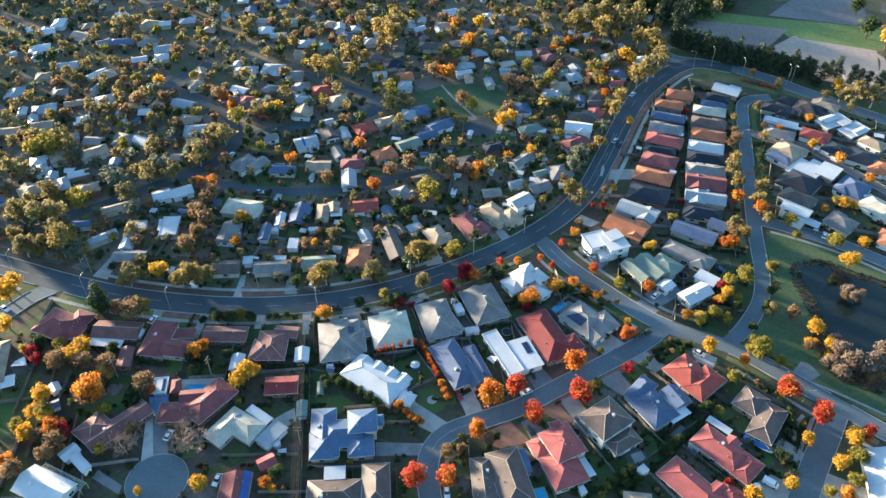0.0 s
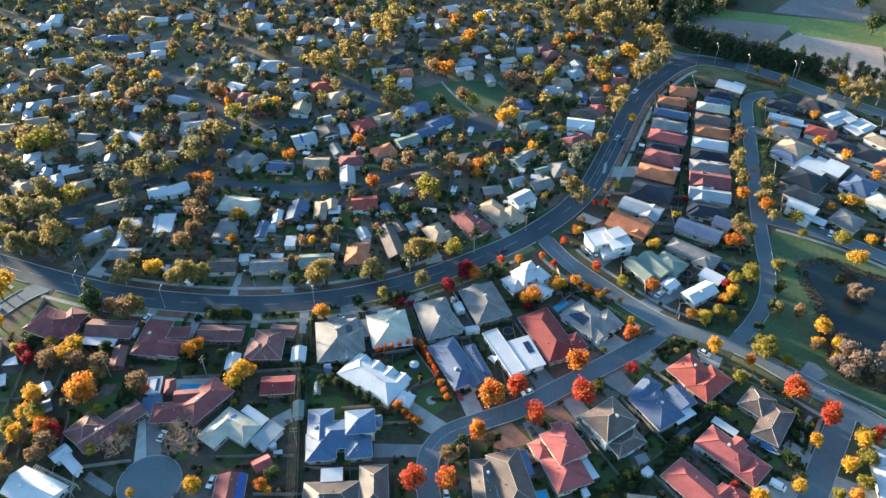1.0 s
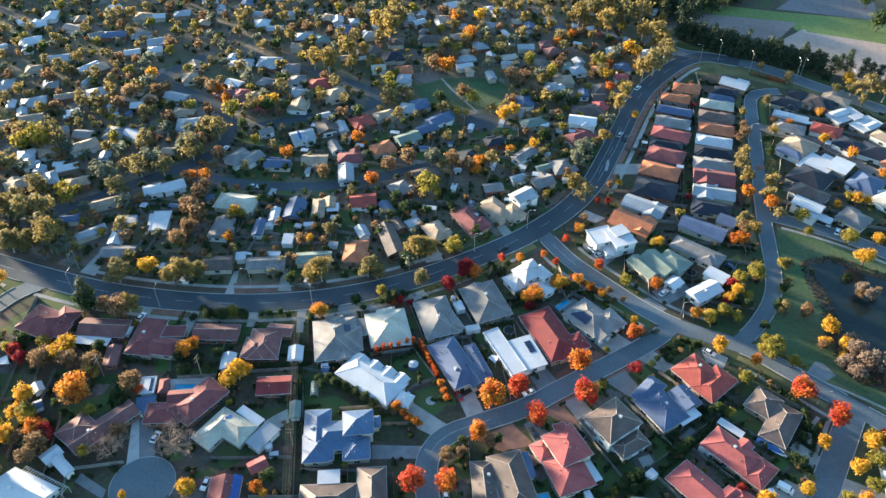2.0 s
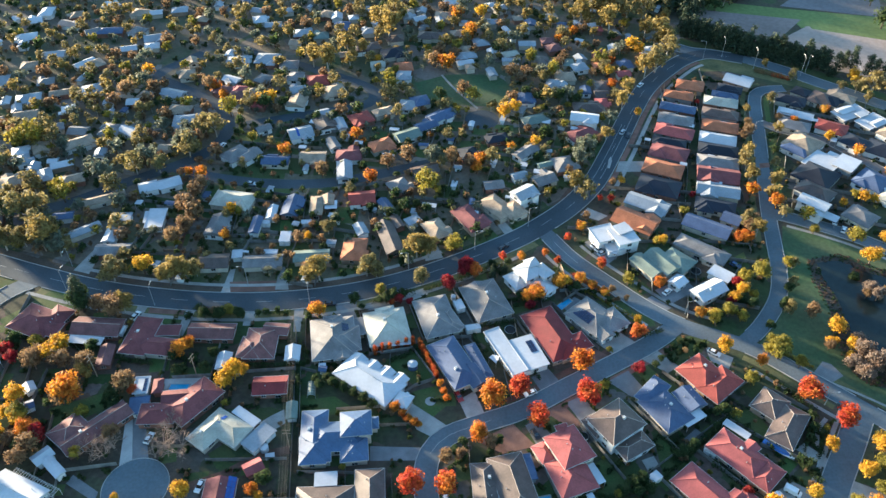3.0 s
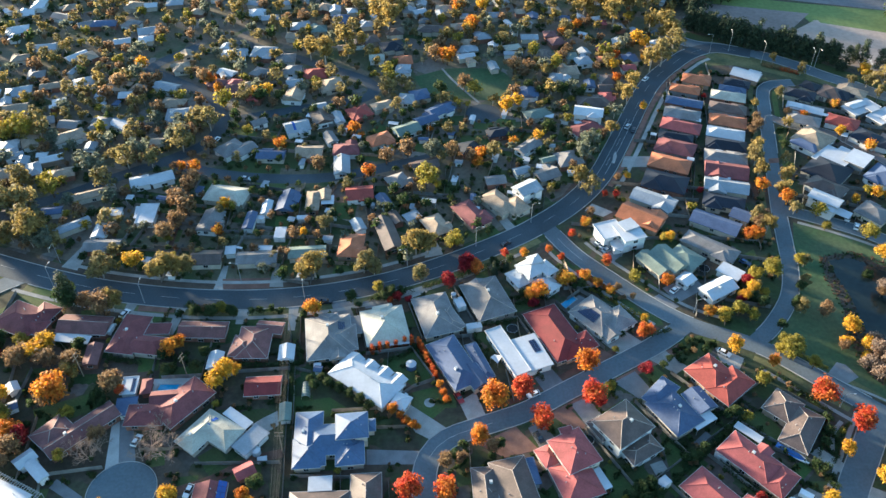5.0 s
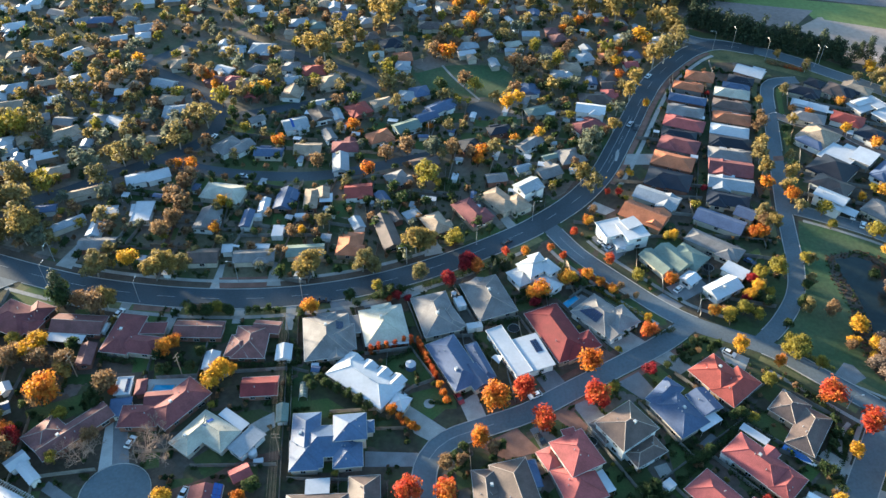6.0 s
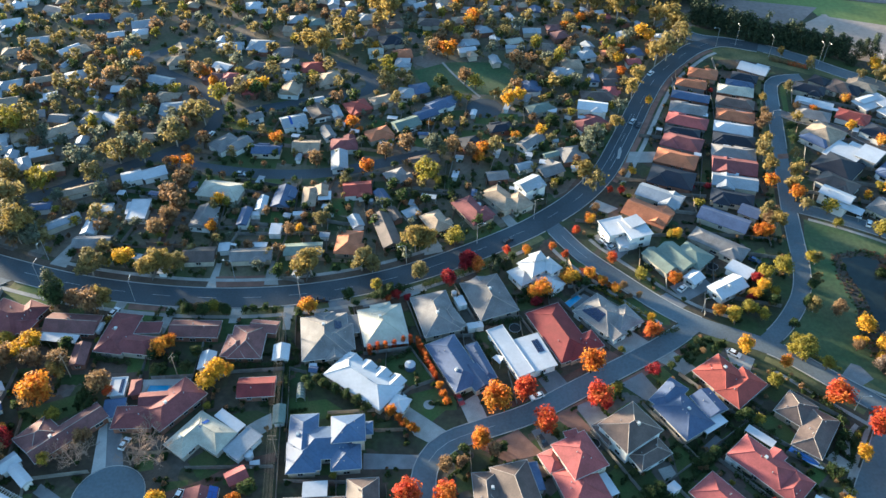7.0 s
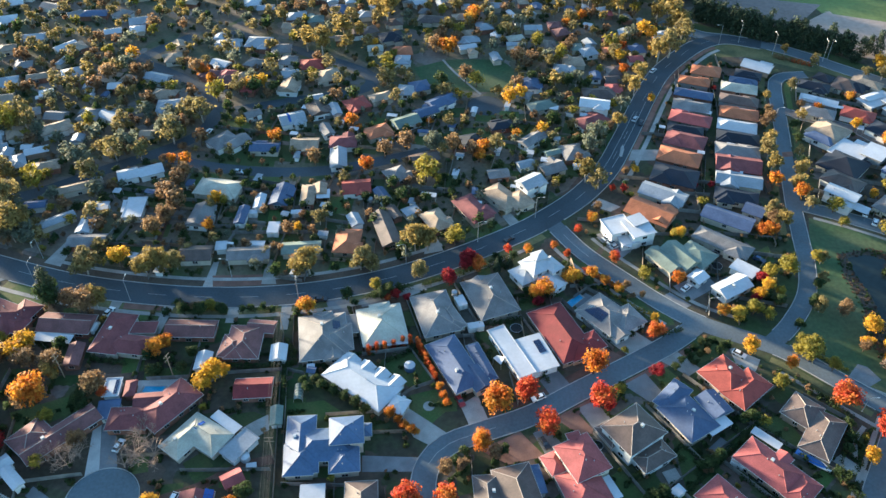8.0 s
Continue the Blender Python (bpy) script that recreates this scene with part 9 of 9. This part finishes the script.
tree('yellow', 111.2, 200.0, 4.1)
tree('tan', 108.6, 194.7, 3.6)
tree('shrub', 75.3, 174.7, 3.0)
tree('shrub', 77.7, 176.5, 3.0)
tree('green', 79.8, 177.9, 3.0)
tree('shrub', 81.8, 177.2, 3.4)
tree('shrub', 84.4, 179.4, 3.0)
tree('shrub', 86.4, 177.7, 3.4)
tree('green', 84.3, 174.5, 3.0)
tree('shrub', 78.8, 174.2, 3.0)
tree('shrub', 88.4, 177.4, 2.6)
tree('tan', 81.1, 174.2, 2.6)
tree('green', 75.8, 172.6, 2.6)
tree('dkred', 8.8, 213.2, 7.6)
tree('green', -127.0, 193.5, 9.5, 1.20)
tree('gumgold', -96.2, 210.1, 10.0)
tree('gum', -91.0, 212.5, 7.6)
tree('green', -83.2, 190.3, 5.4)
tree('yellow', -75.0, 192.2, 4.9)
tree('tan', -79.9, 191.3, 4.9)
tree('green', -71.6, 191.3, 4.5)
tree('green', -18.1, 199.4, 5.0)

# ---- shrubs and small trees of the nearer gardens ----
tree('tan', -132.8, 170.7, 8)
tree('tan', -116.7, 167.1, 8.5)
tree('orange', -115.7, 164.1, 5)
tree('yellow', -136.9, 177.6, 5.5)
tree('dkred', -145.5, 173.6, 6)
tree('yellow', -130.9, 147.1, 7.5)
tree('orange', -125.6, 141.6, 7.3)
tree('dkred', -122.0, 142.0, 3.5, far=True)
tree('green', -126.5, 136.0, 6)
tree('tan', -130.3, 138.0, 6)
tree('gold', -135.0, 147.8, 6)
tree('green', -124.0, 152.0, 4, far=True)
tree('shrub', -120.9, 149.3, 3.5, far=True)
tree('yellow', -111.9, 148.6, 5.5)
tree('shrub', -115.8, 147.8, 3, far=True)
tree('green', -103.0, 152.5, 5)
tree('yellow', -108.1, 177.6, 3, far=True)
tree('shrub', -89.3, 191.0, 4, far=True)
tree('dkred', -83.2, 192.1, 3.5, far=True)
tree('green', -81.4, 191.0, 4, far=True)
tree('green', -85.8, 193.2, 4, far=True)
tree('yellow', -76.6, 191.6, 4.5, far=True)
tree('green', -78.6, 189.7, 4, far=True)
tree('green', -82.3, 169.5, 4.5, far=True)
tree('shrub', -85.6, 167.8, 4, far=True)
tree('green', -75.9, 172.6, 5)
tree('green', -64.7, 191.0, 3.5, far=True)
tree('green', -61.9, 191.8, 3.5, far=True)
tree('green', -58.0, 192.1, 3.5, far=True)
tree('green', -54.9, 191.0, 3.5, far=True)
tree('green', -59.5, 187.0, 2.5, far=True)
tree('green', -46.8, 189.7, 4, far=True)
tree('orange', -44.1, 191.6, 6.7)
tree('dkred', -18.8, 197.0, 3.5, far=True)
tree('dkred', -15.9, 198.7, 4, far=True)
tree('green', -22.4, 197.6, 4.5, far=True)
tree('green', -19.3, 199.3, 4.5, far=True)
tree('green', -14.5, 201.0, 4, far=True)
tree('green', -28.6, 194.3, 3, far=True)
tree('green', 18.1, 216.9, 3.5, far=True)
tree('green', 19.2, 214.5, 3.5, far=True)
tree('green', 24.4, 216.9, 4, far=True)
tree('green', 41.9, 213.2, 3.5, far=True)
tree('green', 43.1, 210.8, 3, far=True)
tree('orange', 42.0, 204.4, 6.7)
tree('gold', 44.6, 206.1, 5)
tree('green', 27.3, 199.3, 4, far=True)
tree('dkred', 31.4, 195.1, 4, far=True)
tree('tan', 29.5, 200.7, 4, far=True)
tree('green', 45.5, 206.4, 4, far=True)
tree('green', 45.9, 203.5, 3, far=True)
tree('green', 59.0, 181.1, 3, far=True)
tree('green', 16.2, 138.0, 4, far=True)
tree('green', 6.1, 138.0, 4, far=True)
tree('tan', 5.2, 133.1, 5)
tree('green', 14.4, 136.0, 3, far=True)
tree('yellow', 48.6, 158.0, 4, far=True)
tree('green', 50.0, 155.7, 3.5, far=True)
tree('green', 87.5, 149.3, 5)
tree('green', 84.7, 148.6, 4, far=True)
tree('yellow', 90.7, 148.2, 4, far=True)
tree('green', 74.8, 136.0, 5)
tree('green', 71.9, 134.5, 5)
tree('green', 69.3, 133.7, 4, far=True)
tree('shrub', 118.0, 159.1, 3.5, far=True)
tree('shrub', 119.9, 156.8, 3.5, far=True)
tree('green', 113.9, 147.1, 4, far=True)
tree('green', 113.3, 143.0, 4.5, far=True)
tree('green', 111.1, 139.0, 4, far=True)
tree('green', 105.4, 132.1, 4, far=True)
tree('green', 107.2, 130.3, 4.5, far=True)
tree('shrub', 109.0, 128.4, 4, far=True)
tree('green', 54.2, 123.8, 5)
tree('green', 57.7, 125.1, 5)
tree('shrub', 50.8, 122.5, 4, far=True)
tree('yellow', 112.9, 174.3, 8)
tree('yellow', 110.9, 176.8, 6)
tree('gold', 137.1, 175.1, 6)
tree('gold', 130.7, 176.8, 5)
tree('gum', 121.6, 192.4, 6)
tree('gum', 126.7, 205.0, 5.5)
tree('gum', 130.1, 215.4, 5)

# ---- grown trees of the middle gardens ----
tree('tan', 3.9, 281.1, 9, far=True)
tree('sage', 62.1, 287.3, 11, far=True)
tree('sage', 58.8, 281.1, 9, far=True)
tree('green', 65.3, 292.9, 8, far=True)
tree('green', 46.0, 300.4, 8, far=True)
tree('yellow', 55.8, 308.2, 6, far=True)
tree('tan', 11.6, 277.0, 8, far=True)
tree('orange', 16.1, 281.1, 7, far=True)
tree('tan', -51.2, 272.1, 8, far=True)
tree('green', -21.1, 244.8, 6, far=True)
tree('green', -15.7, 249.5, 7, far=True)
tree('green', -6.6, 247.3, 6, far=True)
tree('green', -29.3, 249.5, 5, far=True)
tree('green', 55.7, 331.5, 8, far=True)
tree('sage', 59.9, 332.5, 8, far=True)
tree('green', 47.6, 331.5, 7, far=True)
tree('sage', 53.4, 335.6, 7, far=True)
tree('green', 39.9, 336.6, 7, far=True)
tree('green', 45.0, 332.5, 6, far=True)
tree('tan', 34.1, 352.7, 10, far=True)
tree('tan', 9.8, 336.6, 9, far=True)
tree('green', -1.1, 332.5, 8, far=True)
tree('green', -3.7, 326.5, 6, far=True)
tree('gum', -92.1, 326.5, 9, far=True)
tree('green', -83.9, 325.5, 9, far=True)
tree('green', -76.1, 326.5, 7, far=True)
tree('green', -93.0, 309.6, 7, far=True)
tree('green', -86.1, 307.3, 5, far=True)
tree('sage', -127.3, 279.0, 11, far=True)
tree('sage', -113.6, 292.9, 12, far=True)
tree('tan', -101.7, 257.5, 9, far=True)
tree('tan', -101.4, 246.6, 9, far=True)
tree('tan', -101.2, 236.2, 8, far=True)
tree('tan', -100.6, 263.2, 8, far=True)
tree('gum', -156.7, 234.5, 12, far=True)
tree('sage', -147.2, 226.3, 9, far=True)
tree('yellow', -157.9, 259.4, 9, far=True)
tree('gum', -169.1, 261.3, 11, far=True)

# ---- gardens: planting between the houses ----
plant_rng = random.Random(21)
PLANTED = []
ROAD_GRID = {}
for line, half in SEGMENTS:
    for p in line:
        ROAD_GRID.setdefault((int(p.x // 12), int(p.y // 12)), []).append((p.x, p.y, half))
BLOCK_GRID = {}
for bx, by, ra, rb in BLOCKS:
    for i in range(-2, 3):
        for j in range(-2, 3):
            BLOCK_GRID.setdefault((int(bx // 12) + i, int(by // 12) + j), []).append((bx, by, ra, rb))


def free(x, y, r):
    gx, gy = int(x // 12), int(y // 12)
    for bx, by, ra, rb in BLOCK_GRID.get((gx, gy), ()):
        if math.hypot(x - bx, y - by) < (ra + rb) * 0.52 + r:
            return False
    for i in (-1, 0, 1):
        for j in (-1, 0, 1):
            for px, py, half in ROAD_GRID.get((gx + i, gy + j), ()):
                if math.hypot(x - px, y - py) < half + r * 0.7:
                    return False
    for poly, x0, x1, y0, y1 in PAVED_BOX:
        if x0 < x < x1 and y0 < y < y1 and inside(x, y, poly):
            return False
    return True


PAVED_BOX = [(q, min(p[0] for p in q), max(p[0] for p in q), min(p[1] for p in q), max(p[1] for p in q)) for q in PAVED]


def inside(x, y, poly):
    hit = False
    n = len(poly)
    for i in range(n):
        (x1, y1), (x2, y2) = poly[i], poly[(i + 1) % n]
        if (y1 > y) != (y2 > y) and x < (x2 - x1) * (y - y1) / (y2 - y1) + x1:
            hit = not hit
    return hit


def spots(poly, count, r, gap, seed, tries=40):
    """Free places in an area that keep clear of roads, houses and one another."""
    rng = random.Random(seed)
    xs, ys = [p[0] for p in poly], [p[1] for p in poly]
    got, grid = [], {}
    for _ in range(count * tries):
        if len(got) >= count:
            break
        x, y = rng.uniform(min(xs), max(xs)), rng.uniform(min(ys), max(ys))
        k = (int(x // gap), int(y // gap))
        near = [q for i in (-1, 0, 1) for j in (-1, 0, 1) for q in grid.get((k[0] + i, k[1] + j), ())]
        if any(math.hypot(x - a, y - b) < gap for a, b in near) or not inside(x, y, poly) or not free(x, y, r):
            continue
        grid.setdefault(k, []).append((x, y))
        got.append((x, y))
    return got


HILL = ((-408.9, 541.2), (140.0, 537.7), (132.7, 428.2), (115.5, 375.5), (86.2, 336.1), (68.4, 290.3), (47.9, 257.4), (22.3, 235.4), (-1.0, 222.9), (-40.5, 209.3), (-84.1, 207.9), (-130.2, 216.0), (-181.2, 231.8), (-252.7, 253.0))
PARKLAND = ((-18.8, 358.5), (6.6, 364.2), (33.2, 358.3), (34.8, 337.4), (21.5, 326.1), (-9.4, 331.3))
SOUTH = ((-195.1, 193.5), (-161.0, 182.3), (-144.5, 193.3), (-80.6, 190.2), (-26.4, 192.9), (25.8, 216.9), (49.9, 213.6), (78.1, 188.2), (61.3, 174.7), (-4.8, 141.5), (-7.1, 114.3), (-160.8, 114.9))
CORNER = ((0.7, 134.0), (41.1, 156.1), (80.8, 181.3), (123.7, 151.1), (104.0, 113.9), (0.6, 114.3))
ROWS = ((49.6, 230.1), (84.2, 283.7), (113.4, 357.8), (152.0, 352.0), (135.9, 283.4), (119.9, 210.2), (97.9, 183.9), (68.3, 204.3))
EASTSIDE = ((163.6, 346.4), (202.6, 330.3), (231.1, 305.5), (192.3, 219.5), (162.6, 236.6), (134.8, 249.4))
WOODS = ((89.2, 538.1), (155.6, 537.6), (206.0, 508.8), (173.3, 442.7), (137.0, 417.5), (129.3, 428.2), (88.5, 446.9))

MIDBLOCK = ((-109.1, 313.8), (-23.1, 318.8), (55.3, 315.0), (72.4, 287.2), (49.0, 256.2), (22.2, 233.7), (-1.0, 220.3), (-40.3, 207.1), (-88.2, 206.4), (-115.6, 211.2), (-125.7, 248.7), (-114.4, 272.0), (-92.8, 284.5))


def open_hill(p):
    return not inside(*p, PARKLAND) and not inside(*p, MIDBLOCK)


# small houses and sheds that fill the far gardens
for x, y in spots(HILL, 64, 4.0, 13.0, 3, 80):
    if not open_hill((x, y)):
        continue
    far_house("small steel-roofed house half hidden by trees", plant_rng.choice(("white", "lgrey", "lgrey", "tan", "tan", "slate", "brown", "grey", "white", "grey", "pink")), plant_rng.choice(("cream", "brick", "white")), plant_rng.choice(("gable", "hip")),
              round(x, 1), round(y, 1), plant_rng.uniform(8, 15), plant_rng.uniform(6, 8.5), plant_rng.choice((-15, 10, 80, 100)) + plant_rng.uniform(-8, 8), detail=0)
    for i in range(-2, 3):
        for j in range(-2, 3):
            BLOCK_GRID.setdefault((int(x // 12) + i, int(y // 12) + j), []).append((x, y, 6, 4))
for x, y in spots(HILL, 45, 3.5, 13.0, 4):
    if not open_hill((x, y)):
        continue
    house("small pale steel garden shed", plant_rng.choice(("white", "white", "lgrey", "slate")), "white", wing("gable", round(x, 1), round(y, 1), plant_rng.uniform(3.5, 6), plant_rng.uniform(2.8, 3.6), plant_rng.uniform(0, 180), 2.2, 0.3), detail=0, category="shed")
    for i in range(-1, 2):
        for j in range(-1, 2):
            BLOCK_GRID.setdefault((int(x // 12) + i, int(y // 12) + j), []).append((x, y, 2.5, 1.5))

def mass(name, label, kinds, places, dmin, dmax, variant=1, hmin=0.85, hmax=1.15, category="trees"):
    """Many plants that nobody could count, joined into one mesh per leaf colour."""
    groups = {}
    for x, y in places:
        groups.setdefault(plant_rng.choice(kinds), []).append((x, y))
    for k, pl in groups.items():
        for which in ("crown", "trunk"):
            Vs, Ts, base = [], [], 0
            sources = []
            for pair in TREES[k]:
                me = [c for c in pair[variant].children if c.name.startswith(which)][0].data
                co = np.empty(len(me.vertices) * 3)
                me.vertices.foreach_get("co", co)
                me.calc_loop_triangles()
                tr = np.empty(len(me.loop_triangles) * 3, dtype=np.int32)
                me.loop_triangles.foreach_get("vertices", tr)
                sources.append((co.reshape(-1, 3), tr.reshape(-1, 3), me.materials[0]))
            rg = random.Random(len(pl) + len(k))
            for x, y in pl:
                co, tr, mat = rg.choice(sources)
                a, d, h = rg.uniform(0, 6.28), rg.uniform(dmin, dmax), rg.uniform(hmin, hmax)
                c, s = math.cos(a), math.sin(a)
                m = np.array([[c * d, -s * d, 0], [s * d, c * d, 0], [0, 0, d * h]])
                Vs.append(co @ m.T + np.array([x, y, 0]))
                Ts.append(tr + base)
                base += len(co)
            V, T = np.vstack(Vs), np.vstack(Ts)
            me = bpy.data.meshes.new(name)
            me.vertices.add(len(V))
            me.vertices.foreach_set("co", V.ravel())
            me.loops.add(len(T) * 3)
            me.loops.foreach_set("vertex_index", T.ravel().astype(np.int32))
            me.polygons.add(len(T))
            me.polygons.foreach_set("loop_start", np.arange(0, len(T) * 3, 3, dtype=np.int32))
            me.update(calc_edges=True)
            me.materials.append(mat)
            ob = new(name, me)
            tagged(ob, label, category, kind="stuff")


hill_more = [p for p in spots(HILL, 1060, 0.5, 6.0, 6) if open_hill(p)]
mass("suburban_trees", "olive and brown garden trees covering the far suburb", ("gum", "gum", "gum", "gumgold", "gumgold", "tan", "tan", "green", "sage", "sage", "yellow", "gum"), hill_more, 5.2, 9.6, 2, 0.72, 0.98)
FAR_HILL = ((-408.9, 541.2), (140.0, 537.7), (132.7, 428.2), (96.1, 369.6), (34.7, 358.2), (-53.4, 347.5), (-138.3, 337.2), (-217.9, 322.2), (-285.1, 312.7))
mass("suburban_trees", "small mixed trees packed between the distant houses", ("gum", "green", "tan", "sage", "gumgold", "tan"), [p for p in spots(FAR_HILL, 1100, -0.5, 4.2, 16) if open_hill(p)], 2.8, 5.6, 2, 0.7, 1.0)
NEAR_HILL = ((-285.1, 312.7), (-217.9, 322.2), (-138.3, 337.2), (-53.4, 347.5), (34.7, 358.2), (96.1, 369.6), (68.4, 290.3), (55.3, 315.0), (-23.1, 318.8), (-109.1, 313.8), (-92.8, 284.5), (-114.4, 272.0), (-125.7, 248.7), (-115.6, 211.2), (-181.2, 231.8), (-252.7, 253.0))
mass("suburban_trees", "small mixed trees packed between the houses", ("gum", "green", "tan", "sage", "gumgold", "yellow"), [p for p in spots(NEAR_HILL, 460, -0.4, 4.2, 17) if open_hill(p)], 2.6, 5.4, 2, 0.7, 1.0)
hill_low = [p for p in spots(HILL, 1100, -0.4, 3.4, 7) if not inside(*p, PARKLAND)]
mass("garden_shrubs", "low dark garden shrubs between the far houses", ("shrub", "shrub", "shrub", "tan"), hill_low, 2.0, 4.2, 3, category="shrubs")


def plain_fence(x1, y1, x2, y2):
    """A single run of ribbed sheet fencing."""
    L = math.hypot(x2 - x1, y2 - y1)
    n = int(L / 0.5)
    v = [(L * k / n, 0.03 * (k % 2) + dy, z) for dy in (0, 0.04) for z in (0.0, 1.7) for k in range(n + 1)]
    m = n + 1
    f = [(k, k + 1, m + k + 1, m + k) for k in range(n)] + [(2 * m + k, 3 * m + k, 3 * m + k + 1, 2 * m + k + 1) for k in range(n)] + [(m + k, m + k + 1, 3 * m + k + 1, 3 * m + k) for k in range(n)]
    ob = link_mesh("garden_fence", v, f, plant_rng.choice((FENCE, FENCE, TIMBER)))
    ob.matrix_basis = pose(x1, y1, 0, 0, 0, math.degrees(math.atan2(y2 - y1, x2 - x1)))
    tagged(ob, "ribbed sheet fence between two gardens", "fence", "garden fences")


def yard_fences(poly, count, seed, base):
    """Fences that run along or across the lots where no house or road is in the way."""
    for x, y in spots(poly, count, 0.0, 9.0, seed):
        a = radians(base + plant_rng.choice((0, 90)) + plant_rng.uniform(-6, 6))
        dx, dy = math.cos(a), math.sin(a)
        lo = hi = 0.0
        while lo > -11 and free(x + dx * (lo - 1.5), y + dy * (lo - 1.5), -1.5):
            lo -= 1.5
        while hi < 11 and free(x + dx * (hi + 1.5), y + dy * (hi + 1.5), -1.5):
            hi += 1.5
        if hi - lo > 6:
            plain_fence(x + dx * lo, y + dy * lo, x + dx * hi, y + dy * hi)


yard_fences(MIDBLOCK, 70, 41, -8)
yard_fences(SOUTH, 40, 42, 5)
yard_fences(ROWS, 30, 43, -8)
yard_fences(EASTSIDE, 30, 44, -20)
for x, y in spots(MIDBLOCK, 26, 2.0, 11.0, 45):
    house("small pale steel garden shed", plant_rng.choice(("white", "white", "lgrey", "slate")), "white", wing(plant_rng.choice(("gable", "flat")), round(x, 1), round(y, 1), plant_rng.uniform(2.8, 5), plant_rng.uniform(2.4, 3.2), plant_rng.choice((-10, 80)) + plant_rng.uniform(-8, 8), 2.2, 0.3), detail=0, category="shed")
for area, n, ang, seed in ((SOUTH, 40, 5, 51), (CORNER, 26, 38, 52)):
    for x, y in spots(area, n, -0.4, 8.0, seed):
        a = radians(ang + plant_rng.uniform(-6, 6))
        w, d = plant_rng.uniform(2, 4.5), plant_rng.uniform(1.6, 3.5)
        patch("lawn", "small green back garden lawn", "lawn", LAWN, 0.006 + plant_rng.uniform(0, 0.0025), *[(x + math.cos(a) * u * w - math.sin(a) * v * d, y + math.sin(a) * u * w + math.cos(a) * v * d) for u, v in ((-1, -1), (1, -1), (1, 1), (-1, 1))])
for x, y in spots(MIDBLOCK, 40, 1.5, 10.0, 46):
    a = radians(plant_rng.uniform(-15, 5))
    w, d = plant_rng.uniform(4, 8), plant_rng.uniform(3, 6)
    patch("lawn", "small green back garden lawn", "lawn", LAWN, 0.012 + plant_rng.uniform(0, 0.003), *[(x + math.cos(a) * u * w - math.sin(a) * v * d, y + math.sin(a) * u * w + math.cos(a) * v * d) for u, v in ((-1, -1), (1, -1), (1, 1), (-1, 1))])
for x, y in spots(MIDBLOCK, 50, 0.6, 6.5, 31):
    k = plant_rng.choice(("tan", "green", "green", "green", "orange", "yellow", "gum", "sage"))
    tree(k, x, y, plant_rng.uniform(3.2, 6.2), plant_rng.uniform(0.85, 1.1), far=True)
mass("suburban_trees", "brown and olive garden trees between the houses", ("green", "green", "sage", "gum", "green", "tan"), spots(MIDBLOCK, 240, -0.5, 4.4, 33), 2.4, 5.4, 2, 0.8, 1.1)
mass("garden_shrubs", "low shrubs and small trees between the houses", ("shrub", "shrub", "green", "tan"), spots(MIDBLOCK, 420, -0.8, 3.0, 32), 1.4, 3.0, 3, category="shrubs")
mass("woodland", "dense dark woodland at the edge of the fields", ("green", "gum", "green", "pine"), spots(WOODS, 260, 0.5, 5.0, 8), 6.5, 10.5, 2, category="woodland")
for poly, n, seed in ((SOUTH, 46, 9), (CORNER, 28, 10), (ROWS, 26, 11), (EASTSIDE, 22, 12)):
    for x, y in spots(poly, n, 0.6, 4.5, seed):
        k = plant_rng.choice(("shrub", "shrub", "shrub", "green", "green", "tan", "yellow"))
        tree(k, x, y, plant_rng.uniform(1.6, 3.2), plant_rng.uniform(0.8, 1.1), far=True)


def beds(poly, count, r, seed, base):
    """Short rows of shrubs that follow the lot lines, with a few loose ones."""
    rng = random.Random(seed)
    got = []
    for x, y in spots(poly, count, r, 3.4, seed):
        a = radians(base + rng.choice((0, 90)) + rng.uniform(-5, 5))
        n = rng.choice((1, 2, 4, 5, 7))
        for k in range(n):
            px, py = x + math.cos(a) * k * 0.95 + rng.uniform(-0.15, 0.15), y + math.sin(a) * k * 0.95 + rng.uniform(-0.15, 0.15)
            if free(px, py, r):
                got.append((px, py))
    return got


for poly, n, seed, base in ((SOUTH, 190, 19, 5), (CORNER, 120, 20, 38), (ROWS, 150, 21, -8), (EASTSIDE, 110, 22, -20)):
    mass("garden_shrubs", "low dark shrubs and hedges along garden fences", ("shrub", "shrub", "shrub", "green", "tan"), beds(poly, n, -1.6 if poly in (ROWS, EASTSIDE) else -0.6, seed, base), 1.2, 2.3, 3, category="shrubs")
BANK = ((137.7, 221.0), (151.5, 223.6), (161.9, 216.3), (178.1, 207.5), (176.6, 203.8), (157.8, 211.6), (149.4, 219.0), (140.9, 217.1), (141.0, 207.6), (141.1, 196.5), (140.5, 186.5), (141.0, 177.8), (153.8, 169.2), (170.2, 170.4), (164.6, 158.0), (148.2, 155.7), (135.4, 162.5), (133.1, 172.6), (134.3, 184.3), (136.5, 197.4), (135.6, 207.6))
mass("reeds", "dry brown reeds along the pond edge", ("reed", "reed", "shrub"), spots(BANK, 700, -3, 1.1, 23), 0.7, 1.7, 3, hmin=0.5, hmax=0.8, category="reeds")

# ---- remove tree masters that stand nowhere ----
for variants in TREES.values():
    for pair in variants:
        for T in pair:
            if id(T) not in used_masters:
                for o in list(T.children_recursive) + [T]:
                    bpy.data.objects.remove(o)
